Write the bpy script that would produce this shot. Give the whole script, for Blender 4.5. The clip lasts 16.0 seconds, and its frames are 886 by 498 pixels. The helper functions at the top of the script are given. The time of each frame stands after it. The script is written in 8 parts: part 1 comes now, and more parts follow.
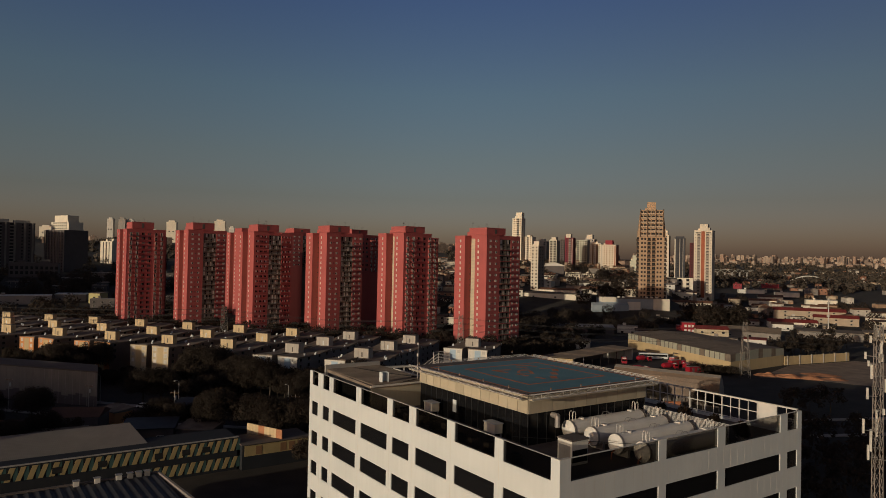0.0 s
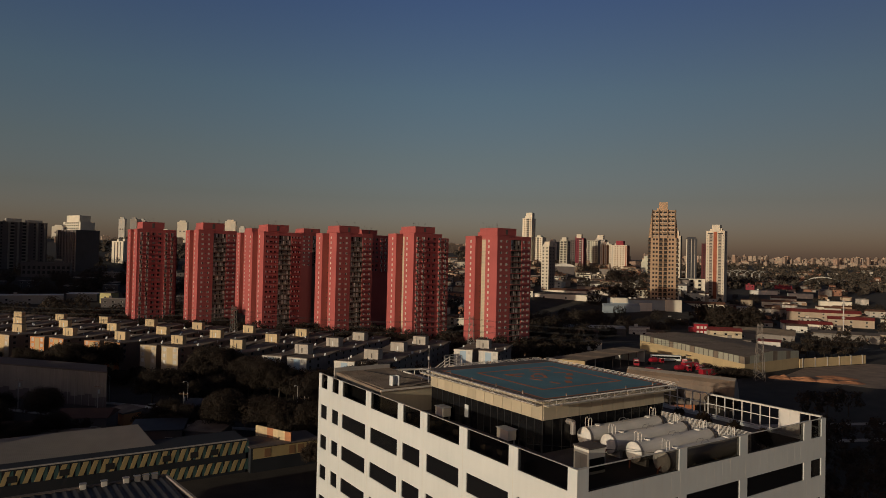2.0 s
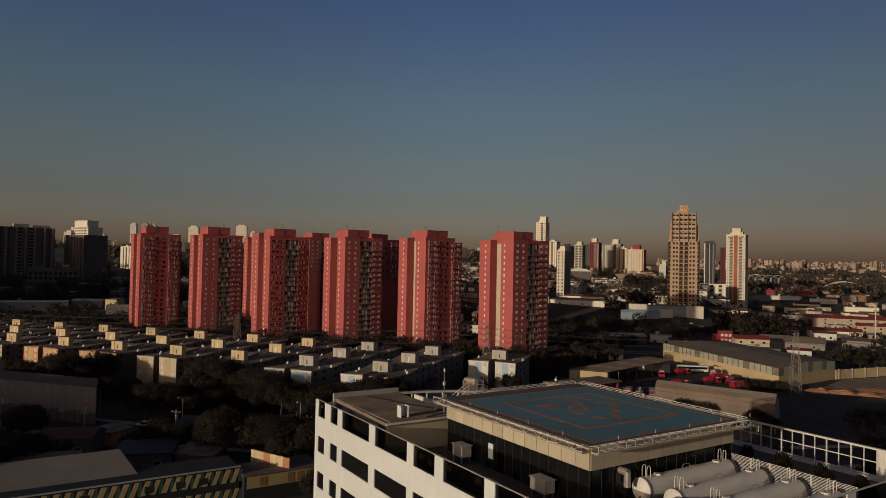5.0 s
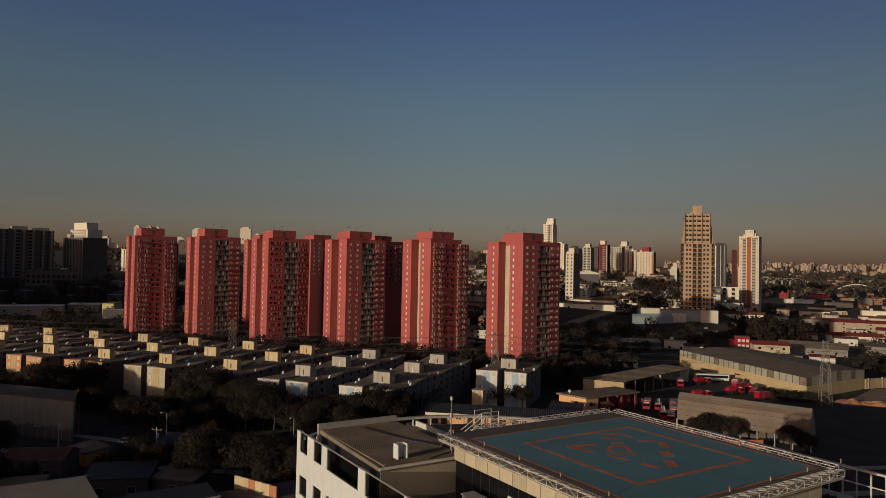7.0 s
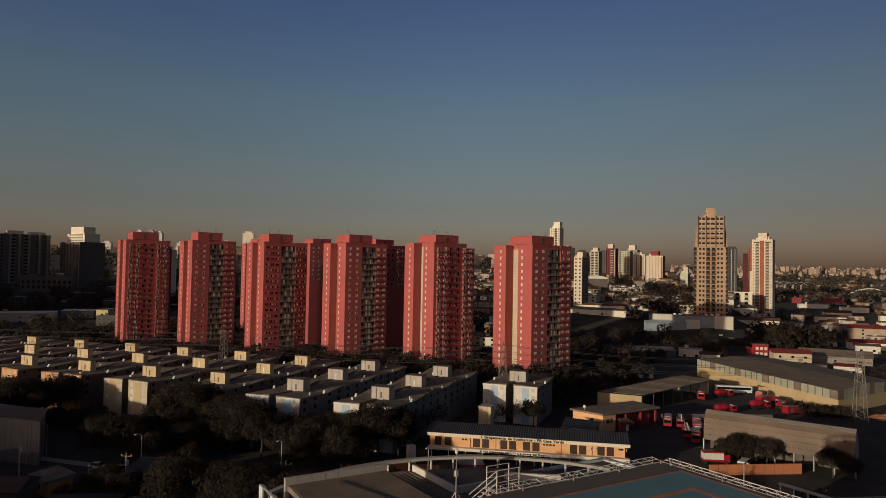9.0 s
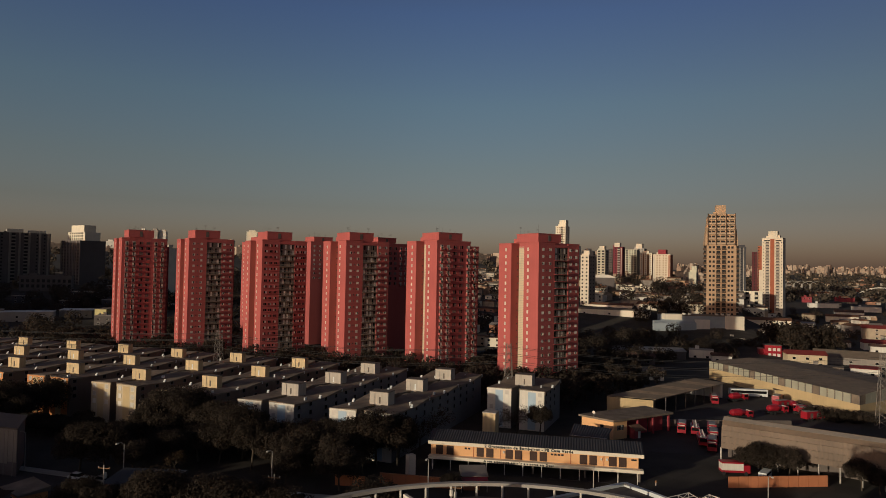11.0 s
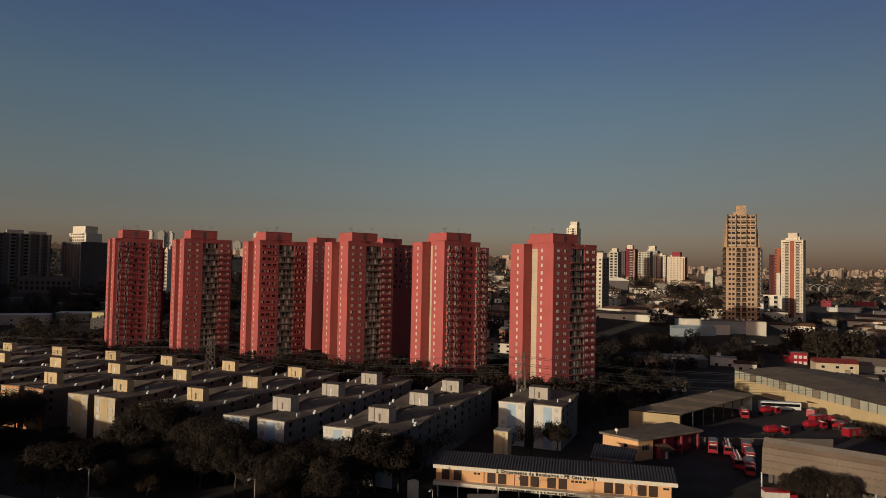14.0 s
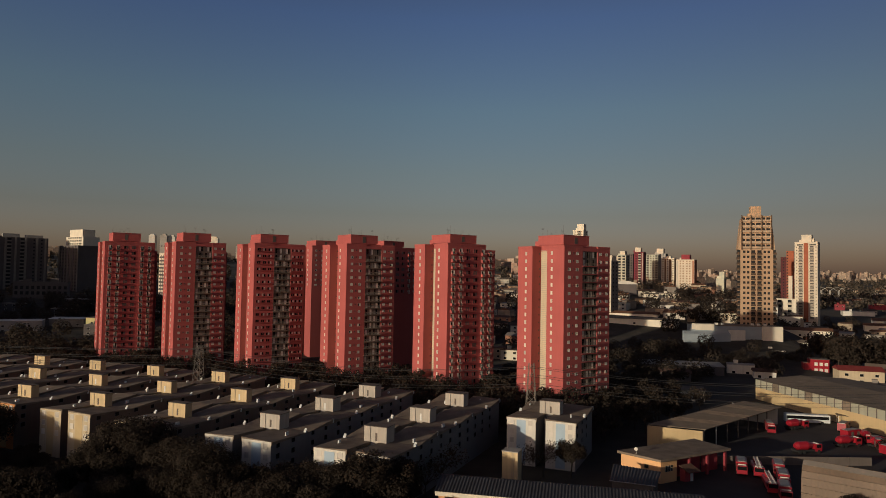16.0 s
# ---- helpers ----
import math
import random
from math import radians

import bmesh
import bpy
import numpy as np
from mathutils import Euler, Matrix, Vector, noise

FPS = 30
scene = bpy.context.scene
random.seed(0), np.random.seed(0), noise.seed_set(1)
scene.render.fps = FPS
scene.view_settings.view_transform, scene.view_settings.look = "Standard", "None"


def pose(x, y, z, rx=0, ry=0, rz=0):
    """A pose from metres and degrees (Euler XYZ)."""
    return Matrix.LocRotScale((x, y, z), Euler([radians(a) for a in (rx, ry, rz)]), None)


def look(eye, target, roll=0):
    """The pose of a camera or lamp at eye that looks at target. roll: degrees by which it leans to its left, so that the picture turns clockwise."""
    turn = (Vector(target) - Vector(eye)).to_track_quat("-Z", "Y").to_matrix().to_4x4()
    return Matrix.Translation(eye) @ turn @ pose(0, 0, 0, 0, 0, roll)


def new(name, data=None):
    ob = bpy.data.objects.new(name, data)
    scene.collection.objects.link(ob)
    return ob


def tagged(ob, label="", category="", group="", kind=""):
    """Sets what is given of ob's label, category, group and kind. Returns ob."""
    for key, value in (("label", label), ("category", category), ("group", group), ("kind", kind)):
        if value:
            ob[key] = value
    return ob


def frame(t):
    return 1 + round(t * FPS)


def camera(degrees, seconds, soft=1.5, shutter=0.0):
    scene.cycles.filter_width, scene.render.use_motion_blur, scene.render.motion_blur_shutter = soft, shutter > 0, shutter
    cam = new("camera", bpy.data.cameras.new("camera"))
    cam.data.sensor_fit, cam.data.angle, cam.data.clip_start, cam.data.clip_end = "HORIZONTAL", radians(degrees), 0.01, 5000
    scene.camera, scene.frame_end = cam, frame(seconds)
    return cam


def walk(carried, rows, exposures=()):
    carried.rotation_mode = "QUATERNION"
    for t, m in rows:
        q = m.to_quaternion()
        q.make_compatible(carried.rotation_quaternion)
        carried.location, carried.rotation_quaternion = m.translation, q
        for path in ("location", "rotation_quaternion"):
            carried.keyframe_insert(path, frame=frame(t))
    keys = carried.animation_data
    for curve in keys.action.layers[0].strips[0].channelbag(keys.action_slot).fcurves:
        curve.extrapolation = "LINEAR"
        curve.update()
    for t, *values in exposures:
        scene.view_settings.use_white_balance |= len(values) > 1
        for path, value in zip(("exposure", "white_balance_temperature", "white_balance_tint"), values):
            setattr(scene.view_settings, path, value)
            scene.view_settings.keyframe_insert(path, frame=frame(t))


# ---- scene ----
cam = camera(66.7, 16.0, soft=0.7)
METRES, EYE, TILT, LEAN, TURN = 92.0, 46.5, 0.0, 0.0, -34.3
ROWS = [
    (0.0, 0.0, 0.0, 0.0, -0.02, 1.0, -1.19),
    (0.5, -0.0004, -0.0001, -0.0001, 0.18, 1.0, -1.21),
    (1.0, -0.0007, 0.0007, -0.0003, 0.38, 0.88, -1.22),
    (1.5, -0.0017, 0.0084, 0.0005, 0.59, 0.87, -1.24),
    (2.0, -0.0032, 0.0235, 0.0015, 0.8, 1.0, -1.28),
    (2.5, -0.0048, 0.0429, 0.0019, 0.99, 1.06, -1.29),
    (3.0, -0.0065, 0.0661, 0.0021, 1.17, 1.13, -1.27),
    (3.5, -0.0083, 0.0934, 0.0026, 1.33, 1.18, -1.27),
    (4.0, -0.0101, 0.1238, 0.0031, 1.5, 1.25, -1.24),
    (6.5, -0.0184, 0.312, 0.0063, 2.17, 1.54, -1.16),
    (7.0, -0.0199, 0.356, 0.007, 2.28, 1.59, -1.15),
    (7.5, -0.0213, 0.4007, 0.008, 2.39, 1.65, -1.11),
    (8.0, -0.0228, 0.4476, 0.0082, 2.5, 1.7, -1.09),
    (8.5, -0.0239, 0.4935, 0.0093, 2.61, 1.73, -1.08),
    (9.0, -0.0249, 0.537, 0.0115, 2.68, 1.94, -1.07),
    (11.5, -0.0203, 0.6684, 0.0117, 3.25, 1.82, -1.1),
    (12.0, -0.0209, 0.6963, 0.0123, 3.38, 1.85, -1.15),
    (12.5, -0.0219, 0.7268, 0.0125, 3.5, 1.9, -1.17),
    (13.0, -0.0232, 0.7606, 0.0127, 3.63, 1.94, -1.17),
    (13.5, -0.025, 0.7972, 0.0128, 3.75, 1.97, -1.18),
    (14.0, -0.0267, 0.8363, 0.0129, 3.86, 2.02, -1.18),
    (14.5, -0.0286, 0.8771, 0.0138, 3.96, 2.04, -1.17),
    (15.0, -0.0303, 0.9197, 0.0138, 4.08, 2.08, -1.16),
    (15.5, -0.0324, 0.9621, 0.0155, 4.18, 2.29, -1.14),
    (16.0, -0.0332, 0.9981, 0.016, 4.26, 2.3, -1.07),
]
walk(cam, [(t, pose(0, 0, EYE, TILT, LEAN, TURN) @ pose(METRES * x, METRES * y, METRES * z, 90 + pitch, roll, yaw)) for t, x, y, z, yaw, pitch, roll in ROWS],
     exposures=((0.0, 0.0), (4.0, -0.05), (7.5, 0.1), (9.0, 0.2), (12.5, 0.28), (16.0, 0.3)))

# ---- light ----
SUN_HEADING, SUN_UP = 259.0, 7.5          # degrees clockwise from +y, and above the horizon
world = bpy.data.worlds.new("sky")
scene.world = world
world.use_nodes = True
wn = world.node_tree.nodes
sky = wn.new("ShaderNodeTexSky")
sky.sky_type = "NISHITA"
sky.sun_disc = False
sky.sun_elevation = radians(SUN_UP)
sky.sun_rotation = radians(SUN_HEADING)
sky.air_density, sky.dust_density, sky.ozone_density = 1.0, 2.0, 2.0
wn["Background"].inputs["Strength"].default_value = 0.127
# a smooth tint from horizon to zenith: dusty warm haze low down, deeper blue above
wl = world.node_tree.links.new
wco = wn.new("ShaderNodeTexCoord")
wsep = wn.new("ShaderNodeSeparateXYZ")
wramp = wn.new("ShaderNodeValToRGB")
wmul = wn.new("ShaderNodeVectorMath")
wmul.operation = "MULTIPLY"
stops = ((0.0, (0.92, 0.70, 0.94)), (0.035, (0.76, 0.60, 0.73)), (0.09, (0.61, 0.49, 0.51)), (0.15, (0.595, 0.505, 0.485)), (0.24, (0.554, 0.532, 0.534)), (0.36, (0.439, 0.443, 0.598)), (0.5, (0.351, 0.276, 0.318)), (0.75, (0.396, 0.246, 0.238)), (1.0, (0.352, 0.207, 0.192)))
ce = wramp.color_ramp.elements
while len(ce) < len(stops):
    ce.new(0.5)
for e, (p, c) in zip(ce, stops):
    e.position, e.color = p, (*c, 1)
wl(wco.outputs["Generated"], wsep.inputs[0])
wl(wsep.outputs["Z"], wramp.inputs[0])
wl(sky.outputs[0], wmul.inputs[0])
wl(wramp.outputs[0], wmul.inputs[1])
# the sky opposite the low sun is a little dimmer and browner
wdot, wside, wtint = wn.new("ShaderNodeVectorMath"), wn.new("ShaderNodeMapRange"), wn.new("ShaderNodeMix")
wdot.operation = "DOT_PRODUCT"
wdot.inputs[1].default_value = (math.sin(radians(100)), math.cos(radians(100)), 0)
wside.interpolation_type = "SMOOTHSTEP"
wside.inputs["From Min"].default_value, wside.inputs["From Max"].default_value = 0.3, 1.0
wtint.data_type, wtint.blend_type = "RGBA", "MULTIPLY"
wtint.inputs["B"].default_value = (0.70, 0.62, 0.585, 1)
wl(wco.outputs["Generated"], wdot.inputs[0])
wl(wdot.outputs["Value"], wside.inputs["Value"])
wl(wside.outputs[0], wtint.inputs["Factor"])
wl(wmul.outputs[0], wtint.inputs["A"])
# the sky round the low sun, behind the camera, glows warmer and brighter
wsun, wglow, wwarm = wn.new("ShaderNodeVectorMath"), wn.new("ShaderNodeMapRange"), wn.new("ShaderNodeMix")
wsun.operation = "DOT_PRODUCT"
wsun.inputs[1].default_value = (math.sin(radians(SUN_HEADING)), math.cos(radians(SUN_HEADING)), 0.05)
wglow.interpolation_type = "SMOOTHSTEP"
wglow.inputs["From Min"].default_value, wglow.inputs["From Max"].default_value = -0.1, 1.0
wwarm.data_type, wwarm.blend_type = "RGBA", "MULTIPLY"
wwarm.inputs["B"].default_value = (1.2, 1.1, 1.08, 1)
wl(wco.outputs["Generated"], wsun.inputs[0])
wl(wsun.outputs["Value"], wglow.inputs["Value"])
wl(wglow.outputs[0], wwarm.inputs["Factor"])
wl(wtint.outputs["Result"], wwarm.inputs["A"])
wl(wwarm.outputs["Result"], wn["Background"].inputs["Color"])
sun_data = bpy.data.lights.new("sun", "SUN")
sun_data.energy, sun_data.angle, sun_data.color = 2.4, radians(0.5), (1.0, 0.87, 0.665)
sun = new("sun", sun_data)
sa, se = radians(SUN_HEADING), radians(SUN_UP)
sun.matrix_world = look((math.sin(sa) * math.cos(se) * 500, math.cos(sa) * math.cos(se) * 500, math.sin(se) * 500), (0, 0, 0))


# ---- materials ----
def mat(name, rgb, rough=0.8, var=0.25, scale=1.0, fine=12.0, bump=0.15, metal=0.0, spec=0.3, streak=0.0, random_tint=0.0):
    """A node material: base colour with large stains, fine grain, optional vertical streaks, and relief. Scales are per metre."""
    m = bpy.data.materials.new(name)
    m.use_nodes = True
    nt = m.node_tree
    n, link = nt.nodes, nt.links.new
    b = n["Principled BSDF"]
    b.inputs["Roughness"].default_value, b.inputs["Metallic"].default_value = rough, metal
    b.inputs["Specular IOR Level"].default_value = spec
    co = n.new("ShaderNodeTexCoord")
    geo = n.new("ShaderNodeNewGeometry")
    n1 = n.new("ShaderNodeTexNoise")
    n1.inputs["Scale"].default_value, n1.inputs["Detail"].default_value = 0.35 * scale, 5
    n2 = n.new("ShaderNodeTexNoise")
    n2.inputs["Scale"].default_value, n2.inputs["Detail"].default_value = fine, 3
    link(geo.outputs["Position"], n1.inputs["Vector"])
    link(geo.outputs["Position"], n2.inputs["Vector"])
    mixv = n.new("ShaderNodeMath")
    mixv.operation = "MULTIPLY_ADD"
    link(n2.outputs["Fac"], mixv.inputs[0])
    mixv.inputs[1].default_value = 0.35
    link(n1.outputs["Fac"], mixv.inputs[2])
    fac = mixv.outputs[0]
    if streak:
        mp = n.new("ShaderNodeMapping")
        mp.inputs["Scale"].default_value = (1.6, 1.6, 0.07)
        link(geo.outputs["Position"], mp.inputs["Vector"])
        n3 = n.new("ShaderNodeTexNoise")
        n3.inputs["Scale"].default_value, n3.inputs["Detail"].default_value = 1.0, 4
        link(mp.outputs[0], n3.inputs["Vector"])
        ad = n.new("ShaderNodeMath")
        ad.operation = "MULTIPLY_ADD"
        link(n3.outputs["Fac"], ad.inputs[0])
        ad.inputs[1].default_value = streak
        link(fac, ad.inputs[2])
        fac = ad.outputs[0]
    if random_tint:
        oi = n.new("ShaderNodeObjectInfo")
        ad2 = n.new("ShaderNodeMath")
        ad2.operation = "MULTIPLY_ADD"
        link(oi.outputs["Random"], ad2.inputs[0])
        ad2.inputs[1].default_value = random_tint
        link(fac, ad2.inputs[2])
        fac = ad2.outputs[0]
    ramp = n.new("ShaderNodeMapRange")
    ramp.inputs["From Min"].default_value = 0.35
    ramp.inputs["From Max"].default_value = 1.0 + streak * 0.8 + random_tint
    ramp.inputs["To Min"].default_value, ramp.inputs["To Max"].default_value = 1.0 - var, 1.0 + var * 0.6
    link(fac, ramp.inputs["Value"])
    mul = n.new("ShaderNodeVectorMath")
    mul.operation = "SCALE"
    mul.inputs[0].default_value = rgb
    link(ramp.outputs[0], mul.inputs["Scale"])
    link(mul.outputs[0], b.inputs["Base Color"])
    if bump:
        bp = n.new("ShaderNodeBump")
        bp.inputs["Strength"].default_value, bp.inputs["Distance"].default_value = bump, 0.05
        link(n2.outputs["Fac"], bp.inputs["Height"])
        link(bp.outputs[0], b.inputs["Normal"])
    return m


PINK = mat("salmon_painted_render", (0.40, 0.098, 0.090), 0.85, 0.22, 0.3, streak=0.5)
PINK_DARK = mat("brick_red_paint", (0.34, 0.075, 0.07), 0.85, 0.2, 0.3, streak=0.4)
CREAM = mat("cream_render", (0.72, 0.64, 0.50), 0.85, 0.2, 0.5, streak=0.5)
WHITE = mat("white_metal_cladding", (0.622, 0.640, 0.612), 0.55, 0.16, 0.5, streak=0.6, bump=0.03)
OFFWHITE = mat("weathered_white_render", (0.62, 0.58, 0.50), 0.85, 0.3, 0.5, streak=0.8)
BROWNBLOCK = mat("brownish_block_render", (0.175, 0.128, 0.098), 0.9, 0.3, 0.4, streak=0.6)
BOXGREY = mat("grey_tank_house_render", (0.43, 0.385, 0.325), 0.9, 0.4, 0.8, streak=1.2)
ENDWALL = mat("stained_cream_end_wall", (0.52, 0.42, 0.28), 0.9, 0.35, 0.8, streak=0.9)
DIMGLASS = mat("dim_curtained_glass", (0.15, 0.12, 0.105), 0.3, 0.6, 1.0, bump=0.0, spec=0.25, random_tint=1.4)
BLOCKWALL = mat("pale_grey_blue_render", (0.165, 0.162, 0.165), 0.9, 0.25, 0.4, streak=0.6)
BLUEPAINT = mat("pale_blue_paint", (0.37, 0.47, 0.55), 0.85, 0.2, 0.5)
ORANGEPAINT = mat("orange_paint", (0.60, 0.26, 0.10), 0.85, 0.2, 0.5)
STATION = mat("apricot_paint", (0.72, 0.40, 0.19), 0.85, 0.18, 0.5, streak=0.4)
YELLOW = mat("yellow_paint", (0.37, 0.28, 0.13), 0.85, 0.25, 0.6)
TEAL = mat("teal_paint", (0.045, 0.095, 0.085), 0.85, 0.25, 0.6)
NAVY = mat("dark_blue_paint", (0.02, 0.022, 0.026), 0.8, 0.25, 0.6)
BOXWALL = mat("tank_house_render", (0.56, 0.43, 0.25), 0.9, 0.4, 0.8, streak=1.3)
FIBRE = mat("weathered_fibre_cement", (0.205, 0.160, 0.120), 0.9, 0.5, 0.9, bump=0.3)
RUSTROOF = mat("lighter_rusty_sheet", (0.30, 0.22, 0.15), 0.8, 0.45, 1.0, bump=0.2)
BARNROOF = mat("weathered_buff_sheet", (0.19, 0.148, 0.108), 0.8, 0.35, 0.8, streak=0.4, bump=0.2)
TILE = mat("brown_roof_tiles", (0.11, 0.062, 0.045), 0.9, 0.35, 1.0, bump=0.4, random_tint=0.4)
DARKROOF = mat("dark_corrugated_sheet", (0.045, 0.045, 0.05), 0.6, 0.35, 0.8, metal=0.2)
GREYROOF = mat("grey_metal_roof", (0.26, 0.225, 0.19), 0.55, 0.25, 0.5, metal=0.2)
TANROOF = mat("buff_metal_roof", (0.149, 0.105, 0.073), 0.6, 0.3, 0.4, metal=0.1)
CONCRETE = mat("concrete", (0.36, 0.33, 0.29), 0.9, 0.3, 0.6, streak=0.5)
DARKCONC = mat("dark_weathered_concrete", (0.125, 0.102, 0.088), 0.9, 0.35, 0.6, streak=0.5)
ASPHALT = mat("asphalt", (0.050, 0.042, 0.039), 0.9, 0.3, 0.5, bump=0.2)
SOIL = mat("dry_ground_and_scrub", (0.052, 0.044, 0.035), 0.95, 0.5, 0.35, fine=2.0, bump=0.4)
SAND = mat("orange_earth", (0.44, 0.20, 0.10), 0.95, 0.35, 1.5, bump=0.5)
PADBLUE = mat("helipad_blue_paint", (0.12, 0.245, 0.275), 0.75, 0.25, 0.5)
PADORANGE = mat("faded_orange_marking", (0.52, 0.19, 0.085), 0.8, 0.4, 2.0)
STEEL = mat("white_painted_steel", (0.62, 0.58, 0.52), 0.5, 0.15, 2.0, bump=0.02)
GALV = mat("galvanised_steel", (0.36, 0.33, 0.30), 0.5, 0.25, 2.0, metal=0.5, bump=0.02)
STRIP = mat("perforated_cream_block", (0.52, 0.43, 0.30), 0.9, 0.25, 0.6, streak=0.5)
FASCIA = mat("weathered_cream_panel", (0.45, 0.385, 0.275), 0.8, 0.32, 0.8, streak=0.6, random_tint=0.7)
TANK = mat("white_fibreglass", (0.72, 0.67, 0.59), 0.5, 0.2, 1.0, bump=0.02)
RED = mat("fire_engine_red", (0.30, 0.013, 0.024), 0.35, 0.15, 1.0, bump=0.0, spec=0.5)
REDROOF = mat("maroon_roof", (0.22, 0.035, 0.03), 0.8, 0.25, 0.8)
RUBBER = mat("black_rubber", (0.02, 0.02, 0.02), 0.8, 0.2, 2.0)
GLASS = mat("dark_window_glass", (0.010, 0.010, 0.011), 0.12, 0.3, 0.3, bump=0.0, spec=0.2)
ROOMGLASS = mat("pane_with_pale_blind", (0.62, 0.57, 0.50), 0.25, 0.45, 1.0, bump=0.0, spec=0.5, random_tint=1.2)
TINT = bpy.data.materials.new("tinted_parapet_glass")
TINT.use_nodes = True
tn, tl = TINT.node_tree.nodes, TINT.node_tree.links.new
tn.remove(tn["Principled BSDF"])
t_clear, t_gloss, t_mix = tn.new("ShaderNodeBsdfTransparent"), tn.new("ShaderNodeBsdfGlossy"), tn.new("ShaderNodeMixShader")
t_clear.inputs[0].default_value = (0.55, 0.54, 0.52, 1)
t_gloss.inputs["Color"].default_value, t_gloss.inputs["Roughness"].default_value = (0.5, 0.5, 0.5, 1), 0.05
t_mix.inputs[0].default_value = 0.06
tl(t_clear.outputs[0], t_mix.inputs[1])
tl(t_gloss.outputs[0], t_mix.inputs[2])
tl(t_mix.outputs[0], tn["Material Output"].inputs[0])
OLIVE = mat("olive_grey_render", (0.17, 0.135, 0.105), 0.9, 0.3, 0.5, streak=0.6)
BARK = mat("bark", (0.07, 0.055, 0.04), 0.95, 0.3, 3.0, bump=0.6)
LEAF = mat("dark_foliage", (0.070, 0.055, 0.043), 0.95, 0.5, 0.8, fine=3.0, random_tint=0.5, spec=0.03)
LEAF2 = mat("dry_foliage", (0.075, 0.052, 0.034), 0.95, 0.5, 0.8, fine=3.0, random_tint=0.5, spec=0.03)
for leafy in (LEAF, LEAF2):
    # thin leaves let part of the light through
    ln, ll = leafy.node_tree.nodes, leafy.node_tree.links.new
    through_leaf, leaf_mix = ln.new("ShaderNodeBsdfTranslucent"), ln.new("ShaderNodeMixShader")
    leaf_mix.inputs[0].default_value = 0.5
    ll(ln["Principled BSDF"].inputs["Base Color"].links[0].from_socket, through_leaf.inputs["Color"])
    ll(ln["Principled BSDF"].outputs[0], leaf_mix.inputs[1])
    ll(through_leaf.outputs[0], leaf_mix.inputs[2])
    ll(leaf_mix.outputs[0], ln["Material Output"].inputs["Surface"])
# paler than the near foliage: distance haze is put into the colour
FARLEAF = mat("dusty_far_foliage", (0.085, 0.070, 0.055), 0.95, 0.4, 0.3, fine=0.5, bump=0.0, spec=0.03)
WIRE = mat("cable", (0.03, 0.03, 0.03), 0.6, 0.1, 1.0, bump=0.0)
TAN = mat("tan_stone_render", (0.44, 0.295, 0.185), 0.85, 0.2, 0.4, streak=0.3)
SHUTTER = mat("dark_brown_shutter", (0.055, 0.030, 0.022), 0.6, 0.3, 1.5, bump=0.05)
BROWN = mat("brown_trim", (0.22, 0.12, 0.06), 0.85, 0.2, 0.5)
MAROON = mat("maroon_render", (0.26, 0.04, 0.05), 0.85, 0.2, 0.5)
CLAYWALL = mat("clay_orange_render", (0.47, 0.175, 0.08), 0.88, 0.3, 0.7, streak=0.4)
BRONZE = mat("dark_bronze_paint", (0.085, 0.05, 0.03), 0.6, 0.2, 0.8)
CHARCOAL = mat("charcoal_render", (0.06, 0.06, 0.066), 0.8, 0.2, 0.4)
MIDMAROON = mat("wine_render", (0.17, 0.03, 0.042), 0.85, 0.2, 0.5)
# maroon with the shade of unlit walls put into the colour
SHADEDMAROON = mat("dark_maroon_render", (0.10, 0.028, 0.03), 0.85, 0.2, 0.5)
GREENWALL = mat("pale_green_render", (0.50, 0.48, 0.37), 0.85, 0.2, 0.5)
SLATEWALL = mat("blue_grey_render", (0.30, 0.34, 0.36), 0.85, 0.25, 0.3)
PINKPLASTER = mat("pinkish_render", (0.45, 0.33, 0.23), 0.85, 0.2, 0.5)
YELLOWWALL = mat("yellow_render", (0.52, 0.45, 0.21), 0.85, 0.2, 0.4)
SHEETWALL = mat("pale_cladding_sheet", (0.36, 0.35, 0.27), 0.7, 0.3, 0.4, streak=0.3)
BRICKORANGE = mat("brick_orange_render", (0.34, 0.105, 0.055), 0.85, 0.2, 0.5)
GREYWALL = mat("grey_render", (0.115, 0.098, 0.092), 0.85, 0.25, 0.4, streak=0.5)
TOWERWHITE = mat("stained_tower_paint", (0.62, 0.535, 0.415), 0.85, 0.25, 0.5, streak=0.6)
OCHRE = mat("ochre_render", (0.50, 0.37, 0.20), 0.85, 0.25, 0.5, streak=0.5)
EARTH = mat("trampled_earth", (0.29, 0.215, 0.155), 0.95, 0.4, 0.5, fine=3.0, bump=0.4)
TANPLASTER = mat("tan_plaster", (0.40, 0.31, 0.22), 0.9, 0.3, 0.6, streak=0.5)
PALEPLASTER = mat("pale_stained_plaster", (0.50, 0.44, 0.36), 0.9, 0.3, 0.6, streak=0.7)
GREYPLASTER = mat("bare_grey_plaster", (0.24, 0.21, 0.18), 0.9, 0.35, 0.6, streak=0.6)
RAWBRICK = mat("bare_hollow_brick", (0.30, 0.145, 0.09), 0.9, 0.3, 0.8)
OLDTILE = mat("orange_brown_clay_tiles", (0.20, 0.095, 0.055), 0.9, 0.4, 1.0, bump=0.3, random_tint=0.4)


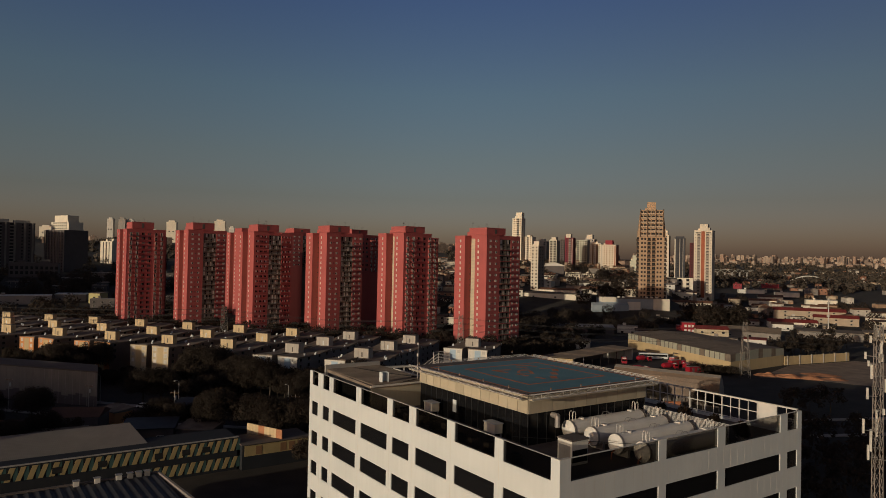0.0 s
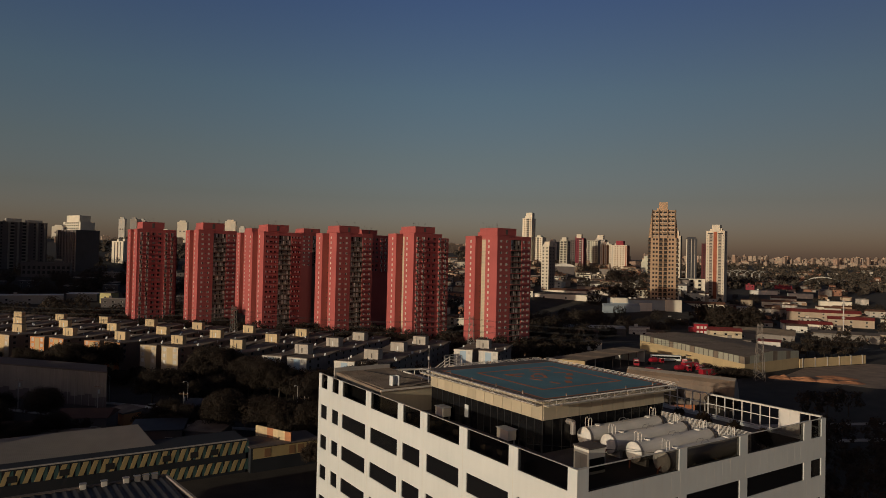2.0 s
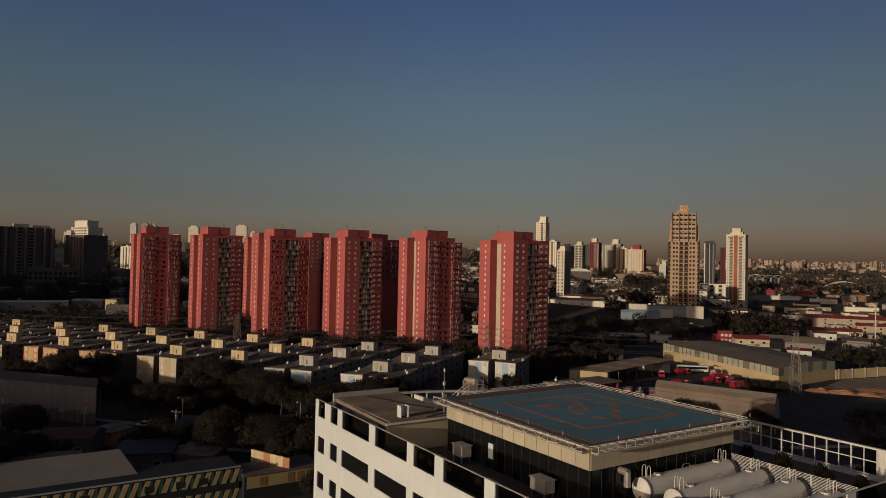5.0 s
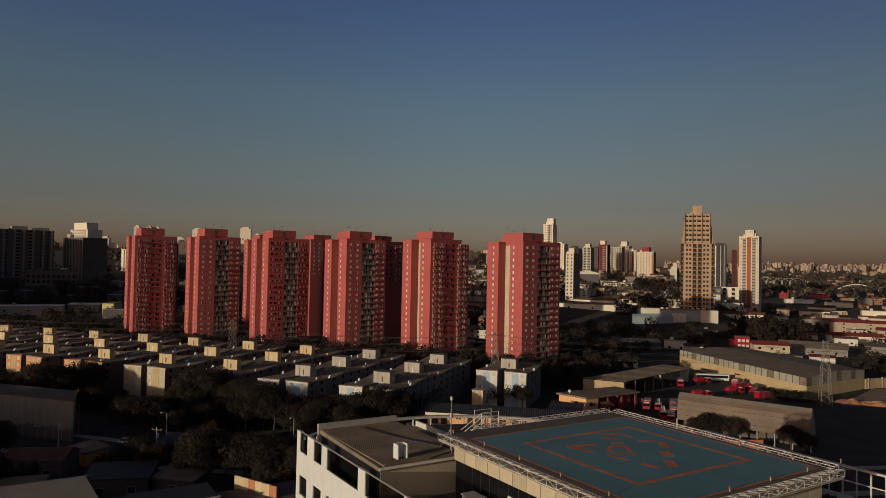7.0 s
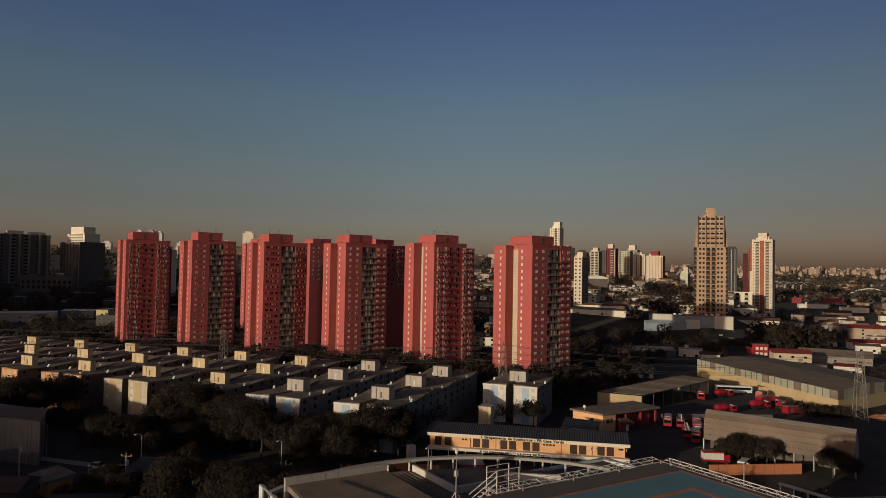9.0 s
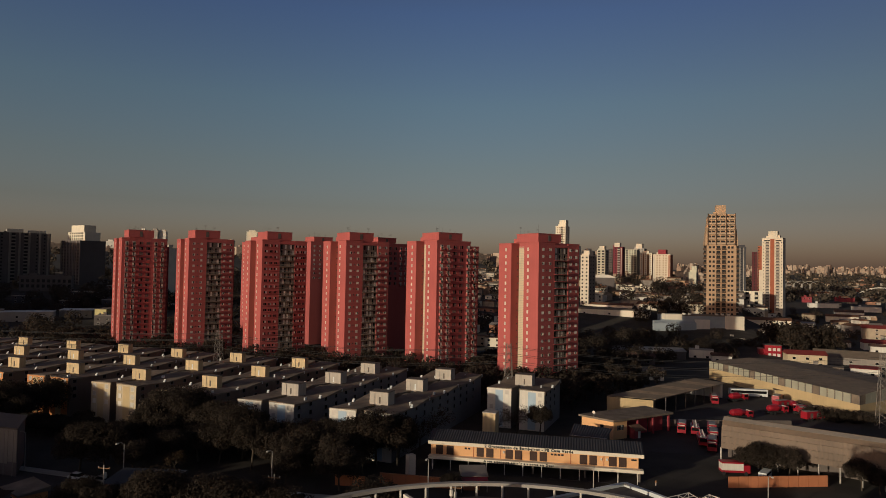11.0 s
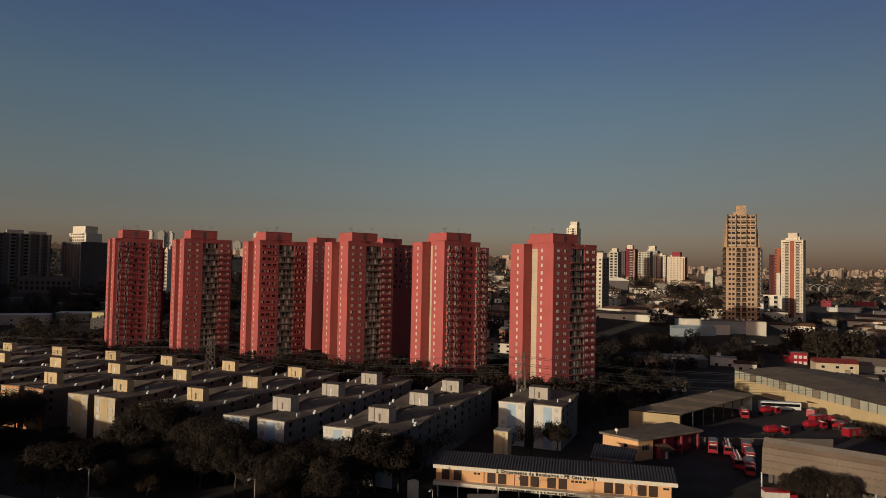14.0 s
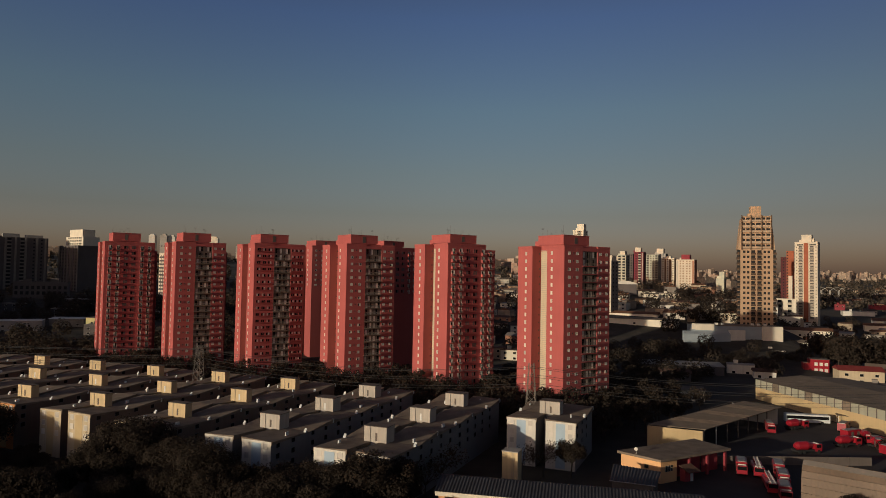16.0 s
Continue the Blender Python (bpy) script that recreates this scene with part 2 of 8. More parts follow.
def town(name, colours):
    """One material whose loose pieces take their colour from a small palette, with weathering."""
    m = bpy.data.materials.new(name)
    m.use_nodes = True
    n, link = m.node_tree.nodes, m.node_tree.links.new
    b = n["Principled BSDF"]
    b.inputs["Roughness"].default_value, b.inputs["Specular IOR Level"].default_value = 0.9, 0.2
    g = n.new("ShaderNodeNewGeometry")
    r = n.new("ShaderNodeValToRGB")
    r.color_ramp.interpolation = "CONSTANT"
    el = r.color_ramp.elements
    while len(el) < len(colours):
        el.new(0.5)
    for i, (e, c) in enumerate(zip(el, colours)):
        e.position, e.color = i / len(colours), (*c, 1)
    link(g.outputs["Random Per Island"], r.inputs[0])
    nz = n.new("ShaderNodeTexNoise")
    nz.inputs["Scale"].default_value, nz.inputs["Detail"].default_value = 0.25, 6
    link(g.outputs["Position"], nz.inputs["Vector"])
    mr = n.new("ShaderNodeMapRange")
    mr.inputs["From Min"].default_value, mr.inputs["From Max"].default_value = 0.3, 0.7
    mr.inputs["To Min"].default_value, mr.inputs["To Max"].default_value = 0.65, 1.15
    link(nz.outputs["Fac"], mr.inputs["Value"])
    mu = n.new("ShaderNodeVectorMath")
    mu.operation = "SCALE"
    link(r.outputs[0], mu.inputs[0])
    link(mr.outputs[0], mu.inputs["Scale"])
    link(mu.outputs[0], b.inputs["Base Color"])
    return m


TOWNWALL = town("town_walls", ((0.40, 0.31, 0.22), (0.52, 0.46, 0.37), (0.24, 0.20, 0.17), (0.33, 0.17, 0.11), (0.46, 0.36, 0.25), (0.30, 0.26, 0.22), (0.56, 0.50, 0.42), (0.38, 0.25, 0.16)))
TOWNROOF = town("town_roofs", ((0.17, 0.085, 0.052), (0.14, 0.115, 0.09), (0.22, 0.105, 0.06), (0.11, 0.095, 0.082), (0.24, 0.20, 0.16), (0.13, 0.075, 0.05)))
FARWALL = town("distant_city_walls", ((0.36, 0.275, 0.205), (0.27, 0.205, 0.16), (0.44, 0.34, 0.26), (0.22, 0.165, 0.13), (0.33, 0.225, 0.165)))


# ---- mesh helpers ----
class Mesh:
    """Gathers boxes, prisms and tubes as plain lists, then becomes one mesh object."""

    def __init__(self):
        self.v, self.f, self.mi = [], [], []
        self.slot = 0

    def face(self, pts):
        i = len(self.v)
        self.v += [tuple(p) for p in pts]
        self.f.append(list(range(i, i + len(pts))))
        self.mi.append(self.slot)

    def box(self, x0, x1, y0, y1, z0, z1):
        i = len(self.v)
        self.v += [(x0, y0, z0), (x1, y0, z0), (x1, y1, z0), (x0, y1, z0), (x0, y0, z1), (x1, y0, z1), (x1, y1, z1), (x0, y1, z1)]
        for q in ((0, 3, 2, 1), (4, 5, 6, 7), (0, 1, 5, 4), (1, 2, 6, 5), (2, 3, 7, 6), (3, 0, 4, 7)):
            self.f.append([i + k for k in q])
            self.mi.append(self.slot)
        return self

    def prism(self, poly, z0, z1):
        """Upright prism on a counter-clockwise polygon; z1 may be a list, one height a corner."""
        i, k = len(self.v), len(poly)
        tops = z1 if isinstance(z1, (list, tuple)) else [z1] * k
        self.v += [(p[0], p[1], z0) for p in poly] + [(p[0], p[1], z) for p, z in zip(poly, tops)]
        self.f.append([i + j for j in reversed(range(k))])
        self.f.append([i + k + j for j in range(k)])
        self.mi += [self.slot] * 2
        for j in range(k):
            self.f.append([i + j, i + (j + 1) % k, i + k + (j + 1) % k, i + k + j])
            self.mi.append(self.slot)
        return self

    def tube(self, a, b, r, n=6, r2=None):
        a, b = Vector(a), Vector(b)
        d = (b - a).normalized()
        s = d.cross(Vector((0, 0, 1)) if abs(d.z) < 0.9 else Vector((1, 0, 0))).normalized()
        t = d.cross(s)
        r2 = r if r2 is None else r2
        i = len(self.v)
        for c, rr in ((a, r), (b, r2)):
            for k in range(n):
                w = 2 * math.pi * k / n
                self.v.append(tuple(c + (s * math.cos(w) + t * math.sin(w)) * rr))
        for k in range(n):
            self.f.append([i + k, i + (k + 1) % n, i + n + (k + 1) % n, i + n + k])
            self.mi.append(self.slot)
        self.f.append([i + k for k in range(n)])
        self.f.append([i + n + k for k in reversed(range(n))])
        self.mi += [self.slot] * 2
        return self

    def data(self, name, materials):
        me = bpy.data.meshes.new(name)
        me.from_pydata(self.v, [], self.f)
        for m in materials if isinstance(materials, (list, tuple)) else [materials]:
            me.materials.append(m)
        me.polygons.foreach_set("material_index", self.mi)
        me.update()
        return me


def part(name, m, material, parent=None, label="", at=None):
    """One mesh object (from a Mesh, or ready mesh data) under a thing or part; at: its pose in the parent's space."""
    ob = new(name, m.data(name, material) if isinstance(m, Mesh) else m)
    if parent:
        ob.parent = parent
    if at is not None:
        ob.matrix_basis = at
    if label:
        ob["label"] = label
    return ob


def thing(name, at, label, category, group="", kind=""):
    ob = new(name)
    ob.empty_display_size = 0.5
    ob.matrix_basis = at
    return tagged(ob, label, category, group, kind)


def window_data(name, w, h, glass, frame_mat):
    """A window as one connected mesh: sunk pane, reveals and a raised frame. Outward is -y."""
    f, d0, d1 = 0.08, -0.06, -0.015
    m = Mesh()
    ring = lambda x, z0, z1, y: [(-x, y, z0), (x, y, z0), (x, y, z1), (-x, y, z1)]
    m.v = ring(w / 2 + f, -f, h + f, 0.0) + ring(w / 2 + f, -f, h + f, d0) + ring(w / 2, 0, h, d0) + ring(w / 2, 0, h, d1)
    for lo in (0, 4, 8):
        for k in range(4):
            m.f.append([lo + k, lo + (k + 1) % 4, lo + 4 + (k + 1) % 4, lo + 4 + k])
            m.mi.append(1)
    m.f.append([12, 13, 14, 15])
    m.mi.append(0)
    return m.data(name, [glass, frame_mat])


def hill(x, y):
    """Height of the ground: a flat valley floor that climbs to a built-up slope in the distance."""
    d = math.hypot(x, y)
    head = math.degrees(math.atan2(x, y))
    left = float(np.interp(d, (0, 465, 550, 585, 610, 700, 850, 1000, 1600, 2500, 5000), (0, 0, 8, 14, 20, 27, 35, 43, 74, 82, 84)))
    north = float(np.interp(d, (0, 450, 530, 600, 700, 760, 850, 1000, 1600, 2500, 5000), (0, 0, 3, 7, 17, 23, 32, 43, 74, 82, 84)))
    right = float(np.interp(d, (0, 650, 800, 950, 1350, 2000, 3000, 5000), (0, 0, 5, 15, 23, 36, 60, 82)))
    ease = lambda v: min(max(v, 0), 1) ** 2 * (3 - 2 * min(max(v, 0), 1))
    if not -60 < head < 150:
        return right
    left += (north - left) * ease((28 - head) / 14)
    return left + (right - left) * ease((head - float(np.interp(d, (750, 1050), (51.5, 45.5)))) / 5.5)


# ---- ground ----
g = Mesh()
rings = [0, 60, 120, 180, 240, 300, 360, 420, 480, 540, 600, 660, 720, 800, 900, 1000, 1150, 1300, 1450, 1600, 1900, 2300, 2800, 3400, 4100, 4900]
for r0, r1 in zip(rings, rings[1:]):
    for k in range(144):
        a0, a1 = math.radians(k * 2.5), math.radians(k * 2.5 + 2.5)
        pts = [(r * math.sin(a), r * math.cos(a)) for r, a in ((r0, a0), (r0, a1), (r1, a1), (r1, a0))]
        pts = [(x, y, hill(x, y)) for x, y in pts]
        g.face(list(reversed(pts[1:] if r0 == 0 else pts)))
ground = part("ground", g, SOIL)
tagged(ground, "dark dry ground with scrub and bare soil", "ground", kind="structure")


# ---- office building with helipad ----
OX, OY, OW, OL, OH = 43.9, 44.7, 41.9, 56.8, 28.5


def wall_with_openings(m, length, height, thick, rows, cols, z0=0.0):
    """A wall along local x (outer face at y = 0, body towards +y) with a grid of through openings."""
    xs = [0.0] + [v for c in cols for v in c] + [length]
    for i in range(0, len(xs), 2):
        if xs[i + 1] - xs[i] > 0.01:
            m.box(xs[i], xs[i + 1], 0, thick, z0, height)
    zs = [z0] + [v for r in sorted(rows) for v in r] + [height]
    for a, b in cols:
        for i in range(0, len(zs), 2):
            if zs[i + 1] - zs[i] > 0.01:
                m.box(a, b, 0, thick, zs[i], zs[i + 1])
    return m


office = thing("office_building", pose(OX, OY, 0), "white clad office building with dark ribbon windows and a rooftop helipad", "building")
ROWS_Z = [(28.45 - 4.65 * k - 2.08, 28.45 - 4.65 * k + (0.05 if k == 0 else 0)) for k in range(6)]
LEFT_COLS = [(1.2, 8.1), (9.5, 16.6), (18.1, 24.75), (26.3, 30.4), (31.75, 39.1), (40.6, 48.1), (49.5, 51.7), (53.6, 55.8)]
RIGHT_COLS = [(1.4, 14.0), (15.2, 24.2), (25.6, 37.0), (38.6, 40.9)]
# the long front runs along +y at x = 0; build it along x and turn it
lw = wall_with_openings(Mesh(), OL, OH, 0.4, ROWS_Z, LEFT_COLS)
lw.v = [(y, x, z) for x, y, z in lw.v]
lw.f = [list(reversed(q)) for q in lw.f]
part("wall", lw, WHITE, office)
rw = wall_with_openings(Mesh(), OW - 0.4, OH, 0.4, ROWS_Z, [(a - 0.4, b - 0.4) for a, b in RIGHT_COLS])
rw.v = [(x + 0.4, y, z) for x, y, z in rw.v]
part("wall", rw, WHITE, office)
part("wall", Mesh().box(0.4, OW, OL - 0.4, OL, 0, 25.6), WHITE, office)
part("wall", Mesh().box(OW - 0.4, OW, 0.4, OL - 0.4, 0, 25.7), WHITE, office)
seam = Mesh()
for a, b in zip(LEFT_COLS, LEFT_COLS[1:]):
    seam.box(-0.008, 0, (a[1] + b[0]) / 2 - 0.015, (a[1] + b[0]) / 2 + 0.015, 0, OH)
for i in range(1, 30):
    for (za, zb), (zc_, zd) in zip(ROWS_Z[1:], ROWS_Z):
        seam.box(0.4 + i * 1.38, 0.415 + i * 1.38, -0.006, 0, zb + 0.02, zc_ - 0.02)
part("panel_joints", seam, OFFWHITE, office, "faint panel joints")["kind"] = "stuff"
part("coping", Mesh().box(0.0, 0.22, 0.0, OL, OH, OH + 0.03).box(0.22, OW, 0.0, 0.22, OH, OH + 0.03), OFFWHITE, office)
PANES = {}
for k, (z0, z1) in enumerate(ROWS_Z):
    for side, cols in (("l", LEFT_COLS), ("r", RIGHT_COLS)):
        for a, b in cols:
            n = max(1, round((b - a) / 1.5))
            w = (b - a) / n
            if k == 0:
                back = Mesh().box(0.13, 0.17, a, b, z0, z0 + 0.05) if side == "l" else Mesh().box(a, b, 0.13, 0.17, z0, z0 + 0.05)
            else:
                back = Mesh().box(0.13, 0.20, a, b, z0, z1) if side == "l" else Mesh().box(a, b, 0.13, 0.20, z0, z1)
            p = part("window", back, GLASS, office)
            key = (side, round(w, 3), k == 0)
            if key not in PANES:
                PANES[key] = (Mesh().box(0.105, 0.12, 0.003, w - 0.003, 0.004, z1 - z0 - 0.004) if side == "l" else Mesh().box(0.003, w - 0.003, 0.105, 0.12, 0.004, z1 - z0 - 0.004)).data("pane", TINT if k == 0 else GLASS)
            for i in range(n):
                part("pane", PANES[key], None, p, at=pose(0, a + i * w, z0) if side == "l" else pose(a + i * w, 0, z0))
# roof slab uses the dark concrete colour throughout
part("roof", Mesh().box(0.4, OW - 0.4, 0.4, OL - 0.4, 24.9, 25.3), DARKCONC, office, "dark flat roof slab")

# helipad: dark glazed storey, concrete fascia, deck
PX0, PX1, PY0, PY1, PZ = 7.9, 29.7, 13.4, 37.8, 31.4
part("penthouse", Mesh().box(PX0 + 0.7, PX1 - 0.6, PY0 + 0.7, PY1 - 0.7, 25.3, 29.3), GLASS, office, "dark glazed storey under the helipad")
mull = Mesh()
for i in range(18):
    y = PY0 + 0.7 + i * (PY1 - PY0 - 1.4) / 17
    mull.box(PX0 + 0.64, PX0 + 0.7, y - 0.04, y + 0.04, 25.3, 29.4)
for i in range(15):
    x = PX0 + 0.7 + i * (PX1 - PX0 - 1.3) / 14
    mull.box(x - 0.04, x + 0.04, PY0 + 0.64, PY0 + 0.7, 25.3, 29.4)
part("mullions", mull, RUBBER, office)
for i in range(13):
    y0 = PY0 + 0.55 + i * (PY1 - PY0 - 1.1) / 13
    part("fascia_panel", Mesh().box(PX0 + 0.5, PX0 + 0.62, y0 + 0.03, y0 + (PY1 - PY0 - 1.1) / 13 - 0.03, 29.0, 31.0), FASCIA, office)
for i in range(11):
    x0 = PX0 + 0.64 + i * (PX1 - PX0 - 1.2) / 11
    part("fascia_panel", Mesh().box(x0 + 0.03, x0 + (PX1 - PX0 - 1.2) / 11 - 0.03, PY0 + 0.5, PY0 + 0.62, 29.0, 31.0), FASCIA, office)
part("deck_slab", Mesh().box(PX0 + 0.62, PX1 - 0.3, PY0 + 0.62, PY1 - 0.4, 29.42, 31.25), DARKCONC, office)
helideck = part("helipad", Mesh().box(PX0 + 0.3, PX1 - 0.3, PY0 + 0.3, PY1 - 0.3, 31.26, PZ), DARKCONC, office, "dark grey helipad deck")
BX0, BX1, BY0, BY1 = PX0 + 0.95, PX1 - 0.9, PY0 + 0.6, PY1 - 2.8
part("blue_field", Mesh().box(BX0, BX1, BY0, BY1, PZ, PZ + 0.006), PADBLUE, helideck, "weathered blue painted landing field")


def stripe(m, x0, y0, x1, y1, w, z):
    d = Vector((x1 - x0, y1 - y0)).normalized()
    n = Vector((-d.y, d.x)) * w / 2
    m.prism([(x0 + n.x, y0 + n.y), (x0 - n.x, y0 - n.y), (x1 - n.x, y1 - n.y), (x1 + n.x, y1 + n.y)], z, z + 0.006)


zc = PZ + 0.007
for r, w in ((0.0, 0.24), (3.1, 0.46)):
    a, b, c, d = (BX0, BX1, BY0, BY1) if r == 0 else (12.3, 25.7, 18.2, 31.4)
    e = w / 2 + 0.002
    for q in ((a - e, c, b + e, c), (b, c + e, b, d - e), (b + e, d, a - e, d), (a, d - e, a, c + e)):
        mk = Mesh()
        stripe(mk, *q, w, zc)
        part("border_line", mk, PADORANGE, helideck, "faded orange border line")
STROKES = ((14.9, 28.7, 17.7, 28.0, 0.5), (14.9, 28.7, 15.7, 26.3, 0.5), (20.9, 30.7, 22.4, 29.9, 0.35), (22.7, 30.2, 22.7, 28.2, 0.35), (19.9, 29.6, 20.9, 28.4, 0.35), (18.1, 26.8, 19.8, 26.6, 0.3), (17.9, 26.6, 16.9, 25.5, 0.3), (16.8, 25.2, 18.5, 24.1, 0.3),
           (19.5, 26.2, 18.5, 24.5, 0.3), (19.2, 27.6, 20.5, 27.3, 0.3), (16.0, 24.8, 16.5, 23.0, 0.4), (22.1, 26.9, 23.7, 26.3, 0.35), (23.8, 25.7, 22.7, 24.3, 0.65), (21.4, 23.5, 20.5, 22.1, 0.65), (19.3, 21.3, 18.3, 19.9, 0.65), (16.7, 21.8, 17.0, 20.3, 0.45))
for i, (xa, ya, xb, yb_, w) in enumerate(STROKES):
    sk = Mesh()
    stripe(sk, xa, ya, xb, yb_, w * 1.35, zc + 0.004 * (i % 3))
    part("marking_stroke", sk, PADORANGE, helideck, "worn orange marking stroke")
# open steel safety shelf round the deck
for name, (ax, ay, bx, by, nx, ny) in {"a": (PX0, PY0, PX0, PY1, -1, 0), "b": (PX0, PY0, PX1, PY0, 0, -1), "c": (PX1, PY0, PX1, PY1, 1, 0), "d": (PX0 + 4, PY1, PX1, PY1, 0, 1)}.items():
    tr = Mesh()
    L = math.hypot(bx - ax, by - ay)
    ux, uy = (bx - ax) / L, (by - ay) / L
    P = lambda s, o, z: (ax + ux * s + nx * o, ay + uy * s + ny * o, z)
    for o, z in ((0.0, PZ - 0.05), (1.0, PZ + 0.12), (1.0, PZ - 0.42), (0.5, PZ + 0.03)):
        tr.tube(P(0, o, z), P(L, o, z), 0.036, 5)
    n = int(L / 1.1)
    for i in range(n + 1):
        s = L * i / n
        tr.tube(P(s, 0, PZ - 0.05), P(s, 1.0, PZ + 0.12), 0.022, 4)
        tr.tube(P(s, 0, PZ - 0.5), P(s, 1.0, PZ - 0.42), 0.022, 4)
        tr.tube(P(s, 1.0, PZ - 0.42), P(s, 1.0, PZ + 0.12), 0.022, 4)
        if i < n:
            s2 = L * (i + 1) / n
            tr.tube(P(s, 0, PZ - 0.05), P(s2, 1.0, PZ + 0.12), 0.02, 4)
            tr.tube(P(s if i % 2 else s2, 1.0, PZ - 0.42), P(s2 if i % 2 else s, 1.0, PZ + 0.12), 0.022, 4)
    part("safety_rack", tr, STEEL, office, "white tubular steel safety rack")
    if name in "ab":
        # cream shelf plate under the tubes, in bays
        for i in range(10):
            c0, c1 = P(L * i / 10 + 0.02, 0.06, 0), P(L * (i + 1) / 10 - 0.02, 0.94, 0)
            part("shelf_plate", Mesh().box(min(c0[0], c1[0]), max(c0[0], c1[0]), min(c0[1], c1[1]), max(c0[1], c1[1]), PZ - 0.62, PZ - 0.54), FASCIA, office, "cream shelf plate below the rack")
for x, y in [(PX0 + 0.5, PY0 + 4 + 5 * i) for i in range(5)] + [(PX0 + 4 + 5 * i, PY0 + 0.45) for i in range(5)] + [(PX1 - 0.5, PY0 + 3 + 5 * i) for i in range(6)] + [(PX0 + 6 + 5 * i, PY1 - 0.6) for i in range(4)]:
    lamp = thing("perimeter_lamp", pose(OX + x, OY + y, PZ), "small perimeter lamp on the helipad edge", "lamp", "helipad perimeter lamps")
    part("base", Mesh().tube((0, 0, 0), (0, 0, 0.22), 0.05, 8), GALV, lamp)
    part("globe", Mesh().tube((0, 0, 0.22), (0, 0, 0.38), 0.10, 8, 0.05), BROWN, lamp)
# steel access stair beside the deck
for x, y in ((12.5, 38.6), (14.6, 38.6), (12.5, 39.9), (14.6, 39.9)):
    part("stair_post", Mesh().tube((x, y, 28.6), (x, y, 32.7), 0.04, 5), STEEL, office, "white tubular steel stair post")
for z in (31.8, 32.25, 32.7):
    for y in (38.6, 39.9):
        part("stair_rail", Mesh().tube((12.5, y, z), (14.6, y, z), 0.035, 5), STEEL, office, "white tubular steel stair rail")
    part("stair_rail", Mesh().tube((12.5, 38.6, z), (10.4, 39.2, z - 1.6), 0.035, 5), STEEL, office, "white tubular steel stair rail")
for i in range(7):
    part("stair_tread", Mesh().box(10.4 + i * 0.3, 10.68 + i * 0.3, 38.7, 39.8, 29.6 + i * 0.25, 29.64 + i * 0.25), STEEL, office)

# lower tiled annex roof behind
ann = Mesh().prism([(1.4, 38.7), (11.0, 38.7), (11.0, 54.0), (1.9, 54.0)], 25.3, 28.45)
part("annex", ann, FASCIA, office, "low concrete stair and plant house")
# charcoal sheet added over the annex side to darken it
part("side_glazing", Mesh().prism([(1.28, 38.9), (1.36, 38.9), (1.86, 54.0), (1.78, 54.0)], 25.3, 28.4), CHARCOAL, office, "dark sheet over the annex side")
rt = Mesh().prism([(1.2, 38.5), (11.2, 38.5), (11.2, 54.2), (1.7, 54.2)], 28.45, [28.8, 28.8, 28.9, 28.9])
roofann = part("annex_roof", rt, FIBRE, office, "flat grey-brown corrugated roof with laid cables")
rib = Mesh()
for i in range(52):
    rib.box(1.75 + i * 0.18, 1.83 + i * 0.18, 38.7, 54.0, 28.76, 28.94)
part("corrugation", rib, FIBRE, roofann)["kind"] = "stuff"
part("edge_trim", Mesh().box(1.1, 11.2, 38.42, 38.5, 28.6, 28.86), OFFWHITE, roofann, "pale roof edge trim")
part("cowl", Mesh().box(3.7, 3.82, 39.8, 40.6, 28.9, 30.3).box(4.68, 4.8, 39.8, 40.6, 28.9, 30.3).box(3.7, 4.8, 40.6, 40.7, 28.9, 30.3), WHITE, roofann, "white three-sided vent cowl")
part("cable", Mesh().tube((6.0, 53.0, 29.0), (8.0, 46.0, 29.0), 0.05, 4).tube((8.0, 46.0, 29.0), (10.8, 40.0, 29.0), 0.05, 4).tube((10.8, 40.0, 29.0), (6.5, 38.6, 29.0), 0.05, 4), RUBBER, roofann, "loose black cable")
for i in range(8):
    part("parapet_panel", Mesh().box(1.5 + i * 1.225, 2.69 + i * 1.225, 54.2, 54.6, 25.3, 29.5), CONCRETE, office)

# curved rear terrace with a ring beam on short posts
slab = Mesh()
ac, ar = Vector((14.6, 39.8)), 23.5
aa = [math.radians(124 - i * 6.2) for i in range(17)]
for a0, a1 in zip(aa, aa[1:]):
    e0, e1 = Vector((math.cos(a0), math.sin(a0))), Vector((math.cos(a1), math.sin(a1)))
    p0, p1, q0, q1 = ac + e0 * ar, ac + e1 * ar, ac + e0 * (ar - 0.6), ac + e1 * (ar - 0.6)
    part("ring_beam", Mesh().prism([p1, p0, q0, q1], 26.7, 27.0), CONCRETE, office, "curved weathered concrete ring beam segment")
    part("ring_post", Mesh().tube((p0.x - e0.x * 0.3, p0.y - e0.y * 0.3, 25.0), (p0.x - e0.x * 0.3, p0.y - e0.y * 0.3, 26.7), 0.11, 6), OFFWHITE, office)
    slab.prism([p1, p0, ac + (p0 - ac) * 0.45, ac + (p1 - ac) * 0.45], 24.2, 24.6)
    slab.prism([p1, p0, q0, q1], 24.6, 25.3)
part("terrace", slab, DARKCONC, office, "dark curved terrace slab")
low = Mesh().prism([(11.3, 39.2), (31.5, 39.2), (30.0, 54.0), (24.5, 58.5), (16.0, 61.2), (11.3, 61.6)], 25.0, 26.3)
lowr = part("lower_roof", low, FIBRE, office, "flat corrugated roof inside the curved parapet")
for i in range(40):
    part("corrugation", Mesh().box(11.6 + i * 0.49, 11.74 + i * 0.49, 39.4, 60.6 - max(0, i - 10) * 0.24, 26.3, 26.38), FIBRE, lowr)
